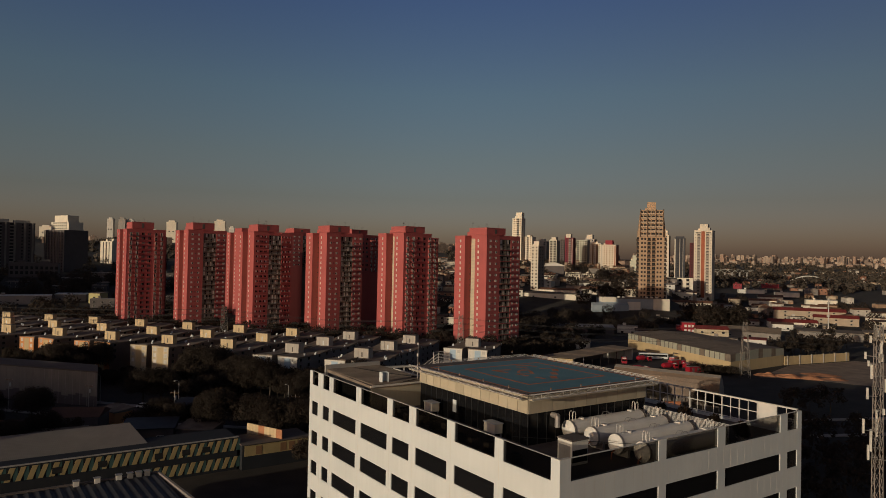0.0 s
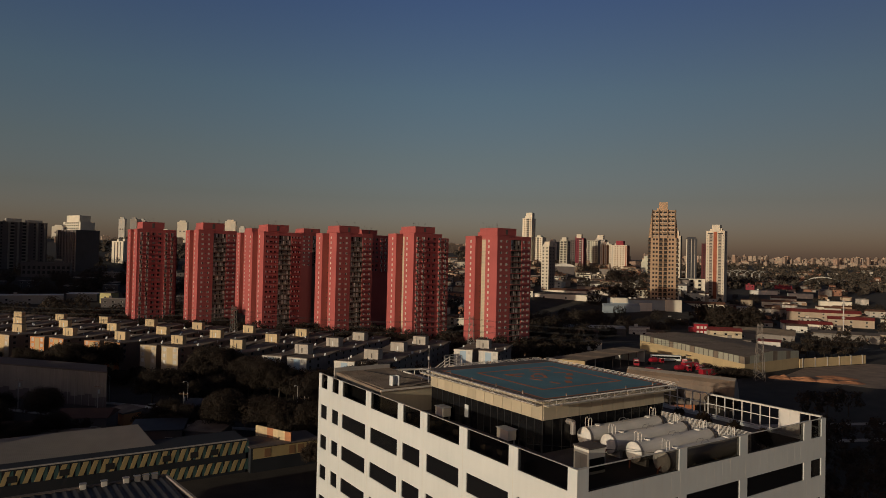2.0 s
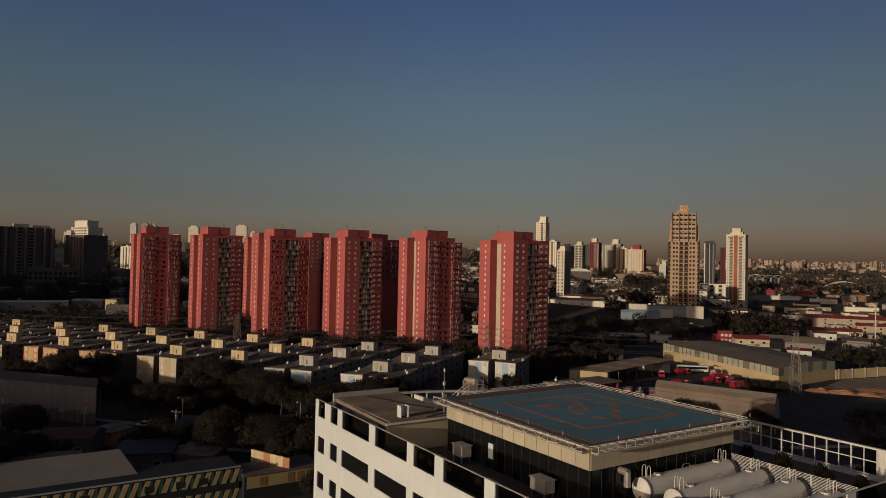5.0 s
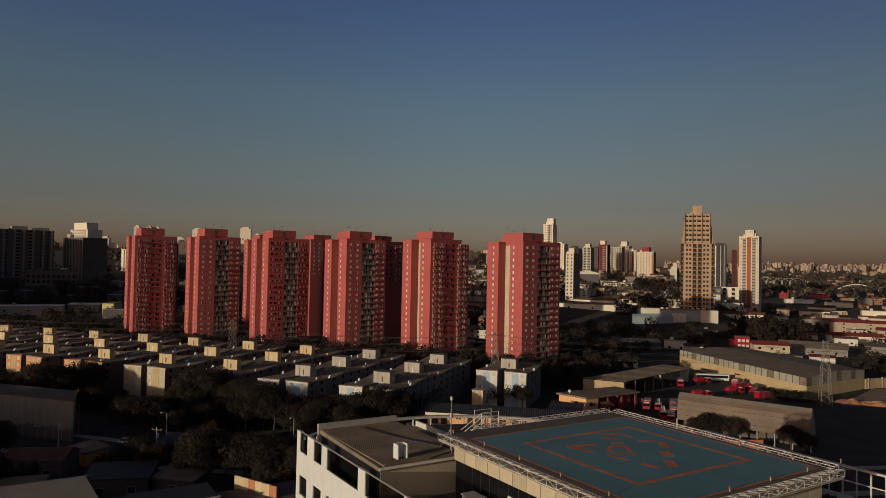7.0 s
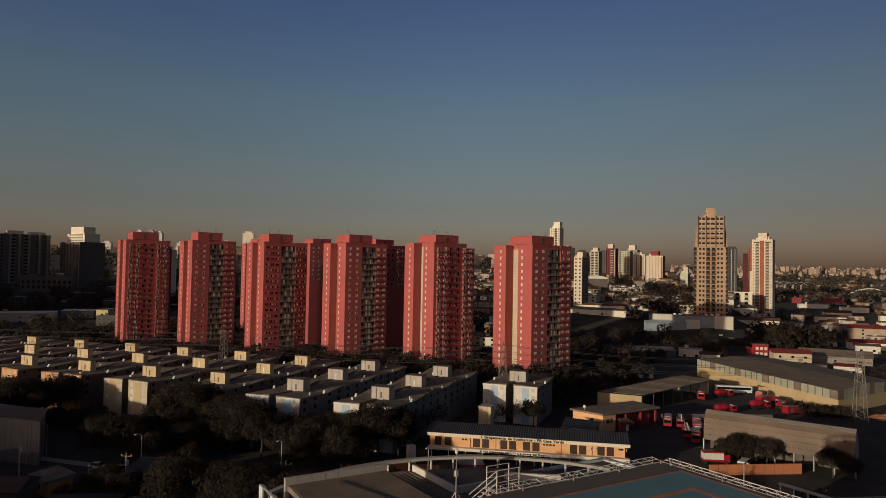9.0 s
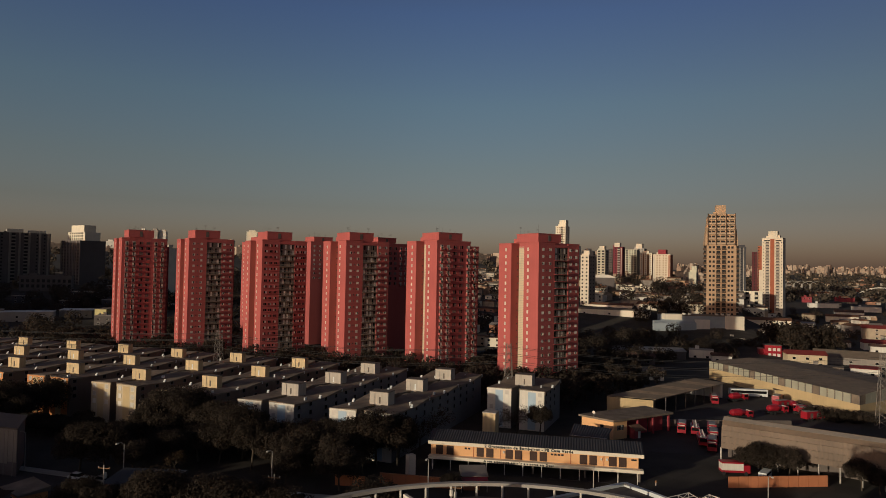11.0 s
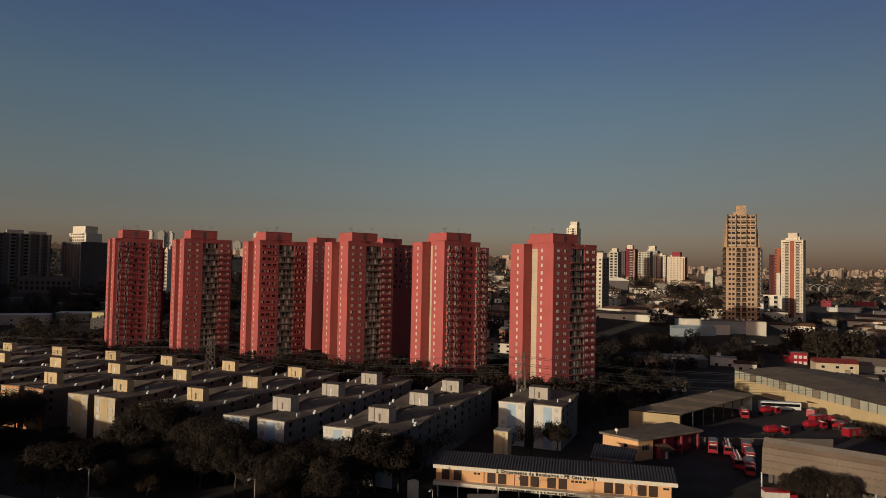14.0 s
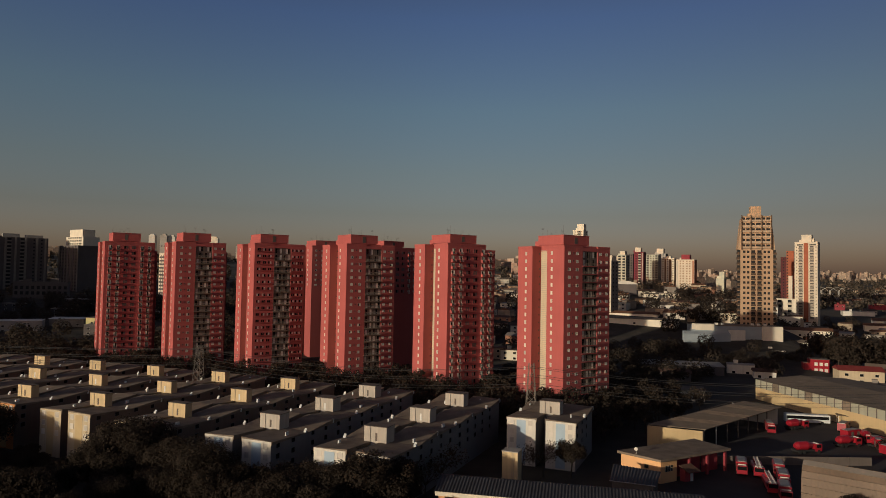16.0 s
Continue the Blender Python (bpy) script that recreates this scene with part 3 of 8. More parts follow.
part("dwarf_wall", Mesh().box(17.5, 17.8, 52.0, 60.5, 26.3, 27.0).box(17.8, 22.5, 52.0, 52.3, 26.3, 27.0), OFFWHITE, office)
part("dwarf_wall", Mesh().prism([(24.5, 53.5), (29.0, 50.0), (29.2, 50.3), (24.7, 53.8)], 26.3, 27.0), OFFWHITE, office)

# right-hand parapet frames
for i in range(13):
    y0 = 0.5 + i * 2.6
    fm = Mesh()
    for y in (y0, y0 + 1.27, y0 + 2.54):
        fm.box(OW - 0.32, OW - 0.2, y, y + 0.08, 25.7, 28.6)
    for z in (25.8, 27.2, 28.5):
        fm.box(OW - 0.31, OW - 0.21, y0, y0 + 2.6, z, z + 0.1)
    if i in (1,):
        fm.box(OW - 0.3, OW - 0.22, y0, y0 + 2.5, 25.7, 28.6)
    part("screen_frame", fm, STEEL, office, "white steel frame with open bays")
part("screen_rail", Mesh().box(OW - 0.45, OW - 0.05, 0.4, 34.4, 28.6, 28.72), OFFWHITE, office)

# water tanks
def water_tank(y):
    t = thing("water_tank", pose(OX + 13.9, OY + y, 25.3), "long horizontal white fibreglass water tank with ladders", "tank", "rooftop water tanks")
    body = Mesh()
    L, R, n = 12.9, 1.08, 20
    prof = [(-0.35, 0.25), (-0.28, 0.62), (-0.12, 0.9), (0.0, R), (L, R), (L + 0.12, 0.9), (L + 0.28, 0.62), (L + 0.35, 0.25)]
    for (xa, ra), (xb, rb) in zip(prof, prof[1:]):
        for k in range(n):
            a0, a1 = 2 * math.pi * k / n, 2 * math.pi * (k + 1) / n
            body.face([(xa, ra * math.cos(a0), 1.5 + ra * math.sin(a0)), (xb, rb * math.cos(a0), 1.5 + rb * math.sin(a0)), (xb, rb * math.cos(a1), 1.5 + rb * math.sin(a1)), (xa, ra * math.cos(a1), 1.5 + ra * math.sin(a1))])
    for x, r, s in ((-0.35, 0.25, -1), (L + 0.35, 0.25, 1)):
        ring = [(x, r * math.cos(2 * math.pi * k / n), 1.5 + r * math.sin(2 * math.pi * k / n)) for k in range(n)]
        body.face(ring if s > 0 else list(reversed(ring)))
    b = part("shell", body, TANK, t)
    for p in b.data.polygons:
        p.use_smooth = True
    for x in (1.2, 4.6, 8.2, 11.6):
        part("saddle", Mesh().box(x - 0.2, x + 0.2, -0.9, 0.9, 0, 0.85), CONCRETE, t)
    for x in (0.7, L - 1.0):
        for yy in (-0.25, 0.3):
            lad = Mesh()
            for sx in (-0.24, 0.24):
                lad.tube((x + sx, yy, 2.3), (x + sx, yy, 3.35), 0.035, 5)
                lad.tube((x + sx, yy, 3.35), (x + sx * 0.45, yy, 3.6), 0.035, 5)
            lad.tube((x - 0.12, yy, 3.6), (x + 0.12, yy, 3.6), 0.035, 5)
            part("hoop_rail", lad, STEEL, t, "white hoop handrail")
    low_arch = Mesh()
    for yy in (-0.3, 0.3):
        low_arch.tube((L * 0.52 - 0.8, yy, 2.4), (L * 0.52 - 0.4, yy, 2.85), 0.03, 5)
        low_arch.tube((L * 0.52 - 0.4, yy, 2.85), (L * 0.52 + 0.4, yy, 2.85), 0.03, 5)
        low_arch.tube((L * 0.52 + 0.4, yy, 2.85), (L * 0.52 + 0.8, yy, 2.4), 0.03, 5)
    part("low_rail", low_arch, GALV, t, "low arched rail over the hatch")
    for x in (0.05, L - 0.35):
        part("band", Mesh().tube((x, 0, 1.5), (x + 0.3, 0, 1.5), R + 0.03, 20), GALV if x < 1 else DARKCONC, t, "dark collar band")
    for x in (2.2, L - 2):
        part("hatch", Mesh().tube((x, 0, 2.5), (x, 0, 2.68), 0.35, 12), TANK, t)
    pipe = Mesh().tube((-0.3, -0.2, 1.0), (-0.8, -0.2, 0.7), 0.07, 6).tube((-0.8, -0.2, 0.7), (-0.8, -0.2, 0.0), 0.07, 6)
    part("pipe", pipe, BRICKORANGE, t, "red-brown outlet pipe")
    return t


for y in (12.9, 9.3, 5.7, 2.1):
    water_tank(y)
cab = thing("plant_cabin", pose(OX + 8.6, OY + 6.9, 25.3), "small pale metal plant cabin with dark flat roof", "cabin")
part("body", Mesh().box(-1.2, 1.2, -1.05, 1.05, 0, 2.55), OFFWHITE, cab)
part("roof", Mesh().box(-1.28, 1.28, -1.13, 1.13, 2.55, 2.7), DARKCONC, cab)
part("window_band", Mesh().box(-1.1, 1.1, -1.08, -1.05, 0.3, 1.6), GLASS, cab)
part("door", Mesh().box(-1.24, -1.2, -0.85, 0.0, 0.1, 2.0), GALV, cab)
part("door", Mesh().box(-1.24, -1.2, 0.04, 0.85, 0.1, 2.0), GALV, cab)
fence = thing("louvre_fence", pose(OX + 27.6, OY + 0.9, 25.3), "white horizontal slat screen beside the tanks", "fence")
for i in range(7):
    part("post", Mesh().box(-0.05, 0.05, i * 2.0 - 0.05, i * 2.0 + 0.05, 0, 3.0), STEEL, fence)
slat = Mesh().box(-0.03, 0.03, 0, 12.2, 0, 0.045).data("slat", STEEL)
for k in range(19):
    part("slat", slat, None, fence, at=pose(0.03, 0, 0.5 + k * 0.135, 0, 0, 0))
for i, (x, y, s) in enumerate(((7.3, 32.3, 0.95), (7.4, 19.0, 1.05))):
    ac_unit = thing("air_handler", pose(OX + x, OY + y, 25.3), "cream louvred air handling box on dark feet", "air conditioner", "rooftop air handlers")
    part("casing", Mesh().box(-0.6, 0.6, -s, s, 0.7, 1.85), CREAM, ac_unit)
    part("lid", Mesh().box(-0.7, 0.7, -s - 0.1, s + 0.1, 1.85, 1.93), WHITE, ac_unit)
    for dx, dy in ((-0.5, -s + 0.2), (0.5, -s + 0.2), (-0.5, s - 0.2), (0.5, s - 0.2)):
        part("foot", Mesh().box(dx - 0.08, dx + 0.08, dy - 0.08, dy + 0.08, 0, 0.7), GALV, ac_unit)
random.seed(4)
for i in range(11):
    y = 9 + i * 2.4
    u = thing("condenser", pose(OX + 2.6 + random.uniform(-0.5, 1.2), OY + y, 25.3), "dark boxy condenser unit on the roof", "air conditioner", "rooftop condensers")
    part("casing", Mesh().box(-0.5, 0.5, -0.45, 0.45, 0.1, 1.3), DARKCONC, u)
    part("fan_grille", Mesh().tube((0, 0, 1.3), (0, 0, 1.38), 0.36, 12), RUBBER, u)
    part("skid", Mesh().box(-0.5, 0.5, -0.4, 0.4, 0, 0.1), GALV, u)
am = thing("mast_with_beacon", pose(OX + 10.1, OY + 40.5, 28.85), "slim rooftop mast with a beacon lamp and stays", "mast")
part("pole", Mesh().tube((0, 0, 0), (0, 0, 5.0), 0.07, 6, 0.04), GALV, am)
part("beacon", Mesh().tube((0, 0, 5.0), (0, 0, 5.35), 0.12, 8), OFFWHITE, am)
part("junction_drum", Mesh().tube((0, 0, 3.3), (0, 0, 3.75), 0.2, 10), GALV, am)
for a in (0, 120, 240):
    part("stay", Mesh().tube((0, 0, 2.2), (1.3 * math.cos(radians(a)), 1.3 * math.sin(radians(a)), 0), 0.03, 4), STEEL, am)

# planters with shrubs behind the slat screen, and a white door on the glazed storey
part("door", Mesh().box(PX0 + 0.56, PX0 + 0.64, 28.2, 29.0, 26.4, 28.0), WHITE, office, "open white door leaf")
part("duct", Mesh().tube((12.4, PY0 + 0.7, 28.5), (12.4, PY0 - 0.3, 28.5), 0.32, 10).tube((12.4, PY0 - 0.2, 28.6), (12.4, PY0 - 0.2, 27.2), 0.32, 10), GALV, office, "grey vent duct elbow")
rs = random.Random(9)
shm = Mesh()
for k in range(420):
    d = Vector((rs.gauss(0, 1), rs.gauss(0, 1), rs.gauss(0, 1))).normalized()
    p = Vector((0, 0, 0.9)) + Vector((d.x * 0.8, d.y * 0.8, d.z * 0.7)) * rs.uniform(0.4, 1.0)
    n = (d + Vector((rs.uniform(-0.8, 0.8), rs.uniform(-0.8, 0.8), rs.uniform(-0.8, 0.8)))).normalized()
    s_ = n.cross(Vector((0.3, 0.5, 0.8))).normalized()
    t_ = n.cross(s_)
    shm.face([p - s_ * 0.07, p - t_ * 0.16, p + s_ * 0.07, p + t_ * 0.2])
SHRUB = shm.data("leaves", LEAF2)
for i in range(12):
    pt = thing("planter", pose(OX + 32.5 + (i % 3) * 2.3 + rs.uniform(-0.5, 0.5), OY + 2.4 + i * 1.35, 25.3), "pale rooftop planter with a bushy shrub", "planter", "rooftop planters")
    part("pot", Mesh().tube((0, 0, 0), (0, 0, 0.6), 0.42, 10, 0.5), OFFWHITE if i % 2 else CONCRETE, pt)
    part("leaves", SHRUB, None, pt, at=pose(0, 0, 0.1, 0, 0, i * 50) @ Matrix.Scale(rs.uniform(0.9, 1.5), 4))
part("cable", Mesh().tube((4.0, 11.4, 27.6), (14.0, 3.0, 27.4), 0.03, 4).tube((14.0, 3.0, 27.4), (27.0, 1.0, 27.2), 0.03, 4), RUBBER, office)


# ---- pink apartment towers ----
# local plan: x along the wide front (away from the near corner), y along the sunlit side; the corner is at 0, 0
TW, TL, STOREY = 22.4, 24.0, 2.76
SLOT0, SLOT1, DEEP = 8.5, 16.2, 4.3
BAY0, BAY1, BAYD = 8.7, 16.2, 0.4


def glazing(name, w, h, leaves, frame_mat, f=0.06):
    """A framed window as one connected mesh: sunk leaves side by side, each with its own glass, in a raised frame. Outward is -y."""
    m = Mesh()
    mats = [frame_mat] + sorted(set(leaves), key=lambda g_: g_.name)
    n = len(leaves)
    xs = [-w / 2 - f]
    for i in range(n):
        xs += [-w / 2 + i * w / n + f / 2, -w / 2 + (i + 1) * w / n - f / 2]
    xs.append(w / 2 + f)
    zs = [-f, f / 2, h - f / 2, h + f]
    c = len(xs)
    m.v = [(x, -0.08, z) for z in zs for x in xs] + [(x, 0.0, z) for z in zs for x in xs]
    for j in range(3):
        for i in range(c - 1):
            q = [j * c + i, j * c + i + 1, (j + 1) * c + i + 1, (j + 1) * c + i]
            if j == 1 and i % 2:
                k = len(m.v)
                m.v += [(m.v[p][0], -0.02, m.v[p][2]) for p in q]
                for e in range(4):
                    m.f.append([q[e], q[(e + 1) % 4], k + (e + 1) % 4, k + e])
                    m.mi.append(0)
                m.f.append([k, k + 1, k + 2, k + 3])
                m.mi.append(mats.index(leaves[i // 2]))
            else:
                m.f.append(q)
                m.mi.append(0)
    rim = list(range(c)) + [c * 2 - 1, c * 3 - 1] + list(range(c * 4 - 1, c * 3 - 1, -1)) + [c * 2, c]
    for p, q in zip(rim, rim[1:] + rim[:1]):
        m.f.append([q, p, p + 4 * c, q + 4 * c])
        m.mi.append(0)
    return m.data(name, mats)


SMALLWIN = glazing("window", 0.75, 1.15, [ROOMGLASS], OFFWHITE)
SLIDEWIN = [glazing("window", w_, 1.0, lv, OFFWHITE, 0.04) for w_, lv in ((0.95, [ROOMGLASS]), (1.15, [ROOMGLASS, GLASS]), (1.15, [GLASS, ROOMGLASS]), (1.0, [ROOMGLASS, ROOMGLASS]))]
BATHWIN = glazing("window", 0.55, 0.6, [DIMGLASS], PINK_DARK)
WIDEWIN = [glazing("window", 1.9, 1.45, lv, PINK_DARK) for lv in ([DIMGLASS, GLASS], [GLASS, DIMGLASS], [DIMGLASS, DIMGLASS])]
DOORWIN = [glazing("balcony_door", 1.3, 2.1, lv, OFFWHITE) for lv in ([ROOMGLASS, GLASS], [GLASS, ROOMGLASS], [DIMGLASS, GLASS])]
BAYDOOR = [glazing("balcony_door", 2.9, 2.15, lv, OLIVE) for lv in ([DIMGLASS, GLASS, DIMGLASS], [GLASS, DIMGLASS, ROOMGLASS], [DIMGLASS, ROOMGLASS, GLASS], [ROOMGLASS, DIMGLASS, GLASS])]
SHELFWIN = [glazing("window", 1.5, 1.1, lv, PINK_DARK) for lv in ([GLASS, ROOMGLASS], [ROOMGLASS, GLASS], [GLASS, GLASS])]
# long balcony in the recess: slab, handrail, bars, and a half-height end screen
bal = Mesh()
bal.box(BAY0 - 0.12, BAY1 + 0.12, -0.75, BAYD, -0.16, 0.06)
bal.slot = 1
bal.box(BAY0 - 0.1, BAY1 + 0.1, -0.73, -0.66, 0.98, 1.06)
for i in range(20):
    bal.box(BAY0 + i * 0.394, BAY0 + 0.05 + i * 0.394, -0.72, -0.68, 0.06, 0.98)
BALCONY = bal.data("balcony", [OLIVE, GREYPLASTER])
REDBALCONY = bal.data("balcony", [PINK_DARK, DARKCONC])
sb = Mesh()
sb.box(-0.95, 0.95, -0.95, 0.0, -0.12, 0.04)
sb.box(-0.95, -0.85, -0.95, 0, 0.04, 0.95).box(0.85, 0.95, -0.95, 0, 0.04, 0.95)
sb.slot = 1
sb.box(-0.85, 0.85, -0.93, -0.88, 0.88, 0.95)
for i in range(9):
    sb.box(-0.84 + i * 0.205, -0.80 + i * 0.205, -0.92, -0.89, 0.04, 0.88)
SMALLBALC = sb.data("balcony", [PINK, GREYPLASTER])
SHELF = Mesh().box(-3.7, 3.7, -0.5, 0, 0, 0.16).data("sill_shelf", PINK)
TURN_S = Matrix.Rotation(radians(-90), 4, "Z")       # puts a window on the sunlit side (outward -x)


def tower(x, y, z0, top, crown_top, style, heading=86.0, label="", shown=19, step=0.0):
    """style 0 and 3: small windows beside a recessed balcony stack, olive or dark; 1: single balconies; 2: shelved window rows and a balcony stack. top: main roof height."""
    t = thing("apartment_tower", pose(x, y, z0, 0, 0, 90 - heading), label, "apartment tower", "pink apartment towers")
    H, C = top - z0, crown_top - z0
    xe = TW - 4.6 if step else TW
    front = [(0, 0), (xe, 0)] if style == 1 else [(0, 0), (BAY0, 0), (BAY0, BAYD), (BAY1, BAYD), (BAY1, 0), (xe, 0)]
    plan = front + [(xe, TL), (0, TL), (0, SLOT1), (DEEP, SLOT1), (DEEP, SLOT0), (0, SLOT0)]
    part("wall", Mesh().prism(plan, -8, H), PINK, t)
    if step:
        part("side_wing", Mesh().box(xe, TW, 0.05, TL - 1, -8, H - step), PINK, t)
        part("wing_parapet", Mesh().box(xe + 0.02, TW + 0.1, -0.05, 0.2, H - step, H - step + 0.5), PINK, t)
    if style != 1:
        part("bay_lintel", Mesh().box(BAY0, BAY1, 0.0, BAYD, H - 1.1, H), PINK, t)
        # recess is shallow, so its shade is put into a darker back wall
        part("bay_wall", Mesh().box(BAY0 + 0.01, BAY1 - 0.01, BAYD - 0.03, BAYD + 0.05, -4, H - 1.1), DARKCONC if style == 3 else OLIVE, t, "balcony recess back wall, recess shade painted into its colour")
    par = Mesh()
    for a, b in zip(plan, plan[1:] + plan[:1]):
        x0, x1, y0, y1 = min(a[0], b[0]), max(a[0], b[0]), min(a[1], b[1]), max(a[1], b[1])
        par.box(x0 - 0.09, x1 + 0.09, y0 - 0.09, y1 + 0.09, H, H + 0.75)
    part("parapet", par, PINK, t)
    part("rear_wing", Mesh().box(TW, TW + 2.6, 7, TL, -8, H - 3.2), PINK, t)
    KX, KY = 4.0, 4.6
    cr = Mesh().box(KX, KX + 12.6, KY, KY + 13.0, H + 1.2, C).box(KX + 0.5, KX + 12.0, KY + 0.5, KY + 12.9, H, H + 1.2)
    cr.box(KX + 0.3, KX + 7.0, KY + 13.0, KY + 15.0, H, H + (C - H) * 0.6)
    crown = part("crown", cr, PINK, t, "raised water tank and lift house")
    part("cap", Mesh().box(KX - 0.12, KX + 12.72, KY - 0.12, KY + 13.12, C, C + 0.16), PINK, crown)
    part("louvre", Mesh().box(KX + 5.4, KX + 6.8, KY - 0.06, KY, H + 1.6, C - 0.6), DARKCONC, crown)
    part("stair_strip", Mesh().box(DEEP - 0.15, DEEP - 0.01, SLOT0 + 0.3, SLOT1 - 0.1, 0, H - 1.0), STRIP, t, "cream perforated block stair strip")
    crs = Mesh()
    for k in range(int(H / 0.69)):
        crs.box(DEEP - 0.20, DEEP - 0.15, SLOT0 + 0.3, SLOT1 - 0.1, k * 0.69, k * 0.69 + 0.12)
    part("block_course_stack", crs, CONCRETE, t)["kind"] = "stuff"
    for i in range(9):
        ax, ay, az = KX + random.uniform(0.5, 12), KY + random.uniform(1, 12), random.uniform(0.8, 3.0)
        am2 = Mesh().tube((ax, ay, C + 0.1), (ax, ay, C + 0.1 + az), 0.03, 4)
        if i % 2:
            am2.tube((ax - 0.7, ay, C + az), (ax + 0.7, ay, C + az), 0.03, 3).tube((ax - 0.5, ay + 0.2, C + az - 0.4), (ax + 0.5, ay - 0.2, C + az - 0.4), 0.03, 3)
        part("aerial", am2, GREYWALL, t)
    part("lightning_rod", Mesh().tube((KX + 0.3, KY + 0.4, C), (KX + 0.3, KY + 0.4, C + 3.6), 0.04, 4, 0.02), GREYWALL, t)
    for k in range(min(shown, int((H + 2) / STOREY))):
        z = H - 2.5 - k * STOREY
        for yy in (SLOT0 - 2.4, SLOT1 + 3.4):
            part("window", SMALLWIN, None, t, at=Matrix.Translation((0, yy, z)) @ TURN_S)
        part("window", BATHWIN, None, t, at=pose(DEEP - 0.9, SLOT1, z + 0.3))
        if style != 1:
            if k > 0:
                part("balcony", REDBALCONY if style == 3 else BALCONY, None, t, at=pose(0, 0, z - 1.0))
            for xx in (BAY0 + 1.9, BAY1 - 1.9):
                part("balcony_door", random.choice(BAYDOOR), None, t, at=pose(xx, BAYD - 0.03, z - 0.9))
        if style in (0, 3):
            for xx in (2.4, 6.1, 17.5, 20.8):
                part("window", random.choice(SLIDEWIN), None, t, at=pose(xx, 0, z))
            part("window", BATHWIN, None, t, at=pose(4.25, 0, z + 0.35))
            part("window", BATHWIN, None, t, at=pose(19.15, 0, z + 0.35))
        elif style == 1:
            for xx in (2.4, 5.9, 16.6, 20.0):
                part("balcony_door", random.choice(DOORWIN), None, t, at=pose(xx, 0.05 if step and xx > xe else 0, z - 0.85))
                part("balcony", SMALLBALC, None, t, at=pose(xx, 0.05 if step and xx > xe else 0, z - 0.95))
            for xx in (9.4, 12.8):
                part("window", random.choice(WIDEWIN), None, t, at=pose(xx, 0, z - 0.2))
        else:
            for xx in (1.9, 4.3, 6.7, 17.3, 19.2, 21.1):
                part("window", random.choice(SHELFWIN), None, t, at=pose(xx, 0, z))
            part("sill_shelf", SHELF, None, t, at=pose(4.4, 0, z - 0.3))
            part("sill_shelf", SHELF, None, t, at=Matrix.Translation((19.2, 0, z - 0.3)) @ Matrix.Diagonal((0.84, 1, 1, 1)))
    return t


random.seed(11)
PL = "salmon pink apartment tower"
TOWERS = [(199.5, 255.2), (177.0, 295.0), (152.0, 333.6), (122.6, 364.1), (96.8, 401.4), (70.0, 436.5), (174.7, 441.7), (189.7, 380.7), (154.7, 494.0)]
STACK = PL + ", small windows beside a balcony stack"
tower(*TOWERS[0], 2, 58.6, 63.1, 3, label=STACK)
tower(*TOWERS[1], 3, 59.7, 64.0, 1, label=PL + " with rows of small single balconies", step=1.8)
tower(*TOWERS[2], 4, 59.7, 64.4, 0, label=STACK)
tower(*TOWERS[3], 5, 59.8, 64.6, 2, label=PL + " with window rows over projecting shelves")
tower(*TOWERS[4], 6, 60.7, 65.7, 0, label=STACK)
tower(*TOWERS[5], 6, 61.0, 66.1, 1, label=PL + " with rows of small single balconies")
tower(*TOWERS[6], 6, 63.0, 66.9, 0, label=PL + " standing behind the front row, half shaded", shown=8)
tower(*TOWERS[7], 5, 61.2, 65.1, 1, 80.0, label=PL + " standing behind the front row, half shaded", shown=8)
tower(*TOWERS[8], 6, 63.8, 67.6, 0, label=PL + " behind the front row, mostly hidden", shown=19)


# ---- walk-up housing blocks ----
BU, BV = Vector((0.796, 0.605)), Vector((0.605, -0.796))
BANG = math.degrees(math.atan2(0.605, 0.796))
ROOFZ = 11.8
ENDWIN = window_data("window", 1.1, 1.2, ROOMGLASS, OFFWHITE)
SIDEWIN = window_data("window", 1.2, 1.1, GLASS, BLOCKWALL)
FRONT_T = Matrix.Rotation(radians(-90), 4, "Z")


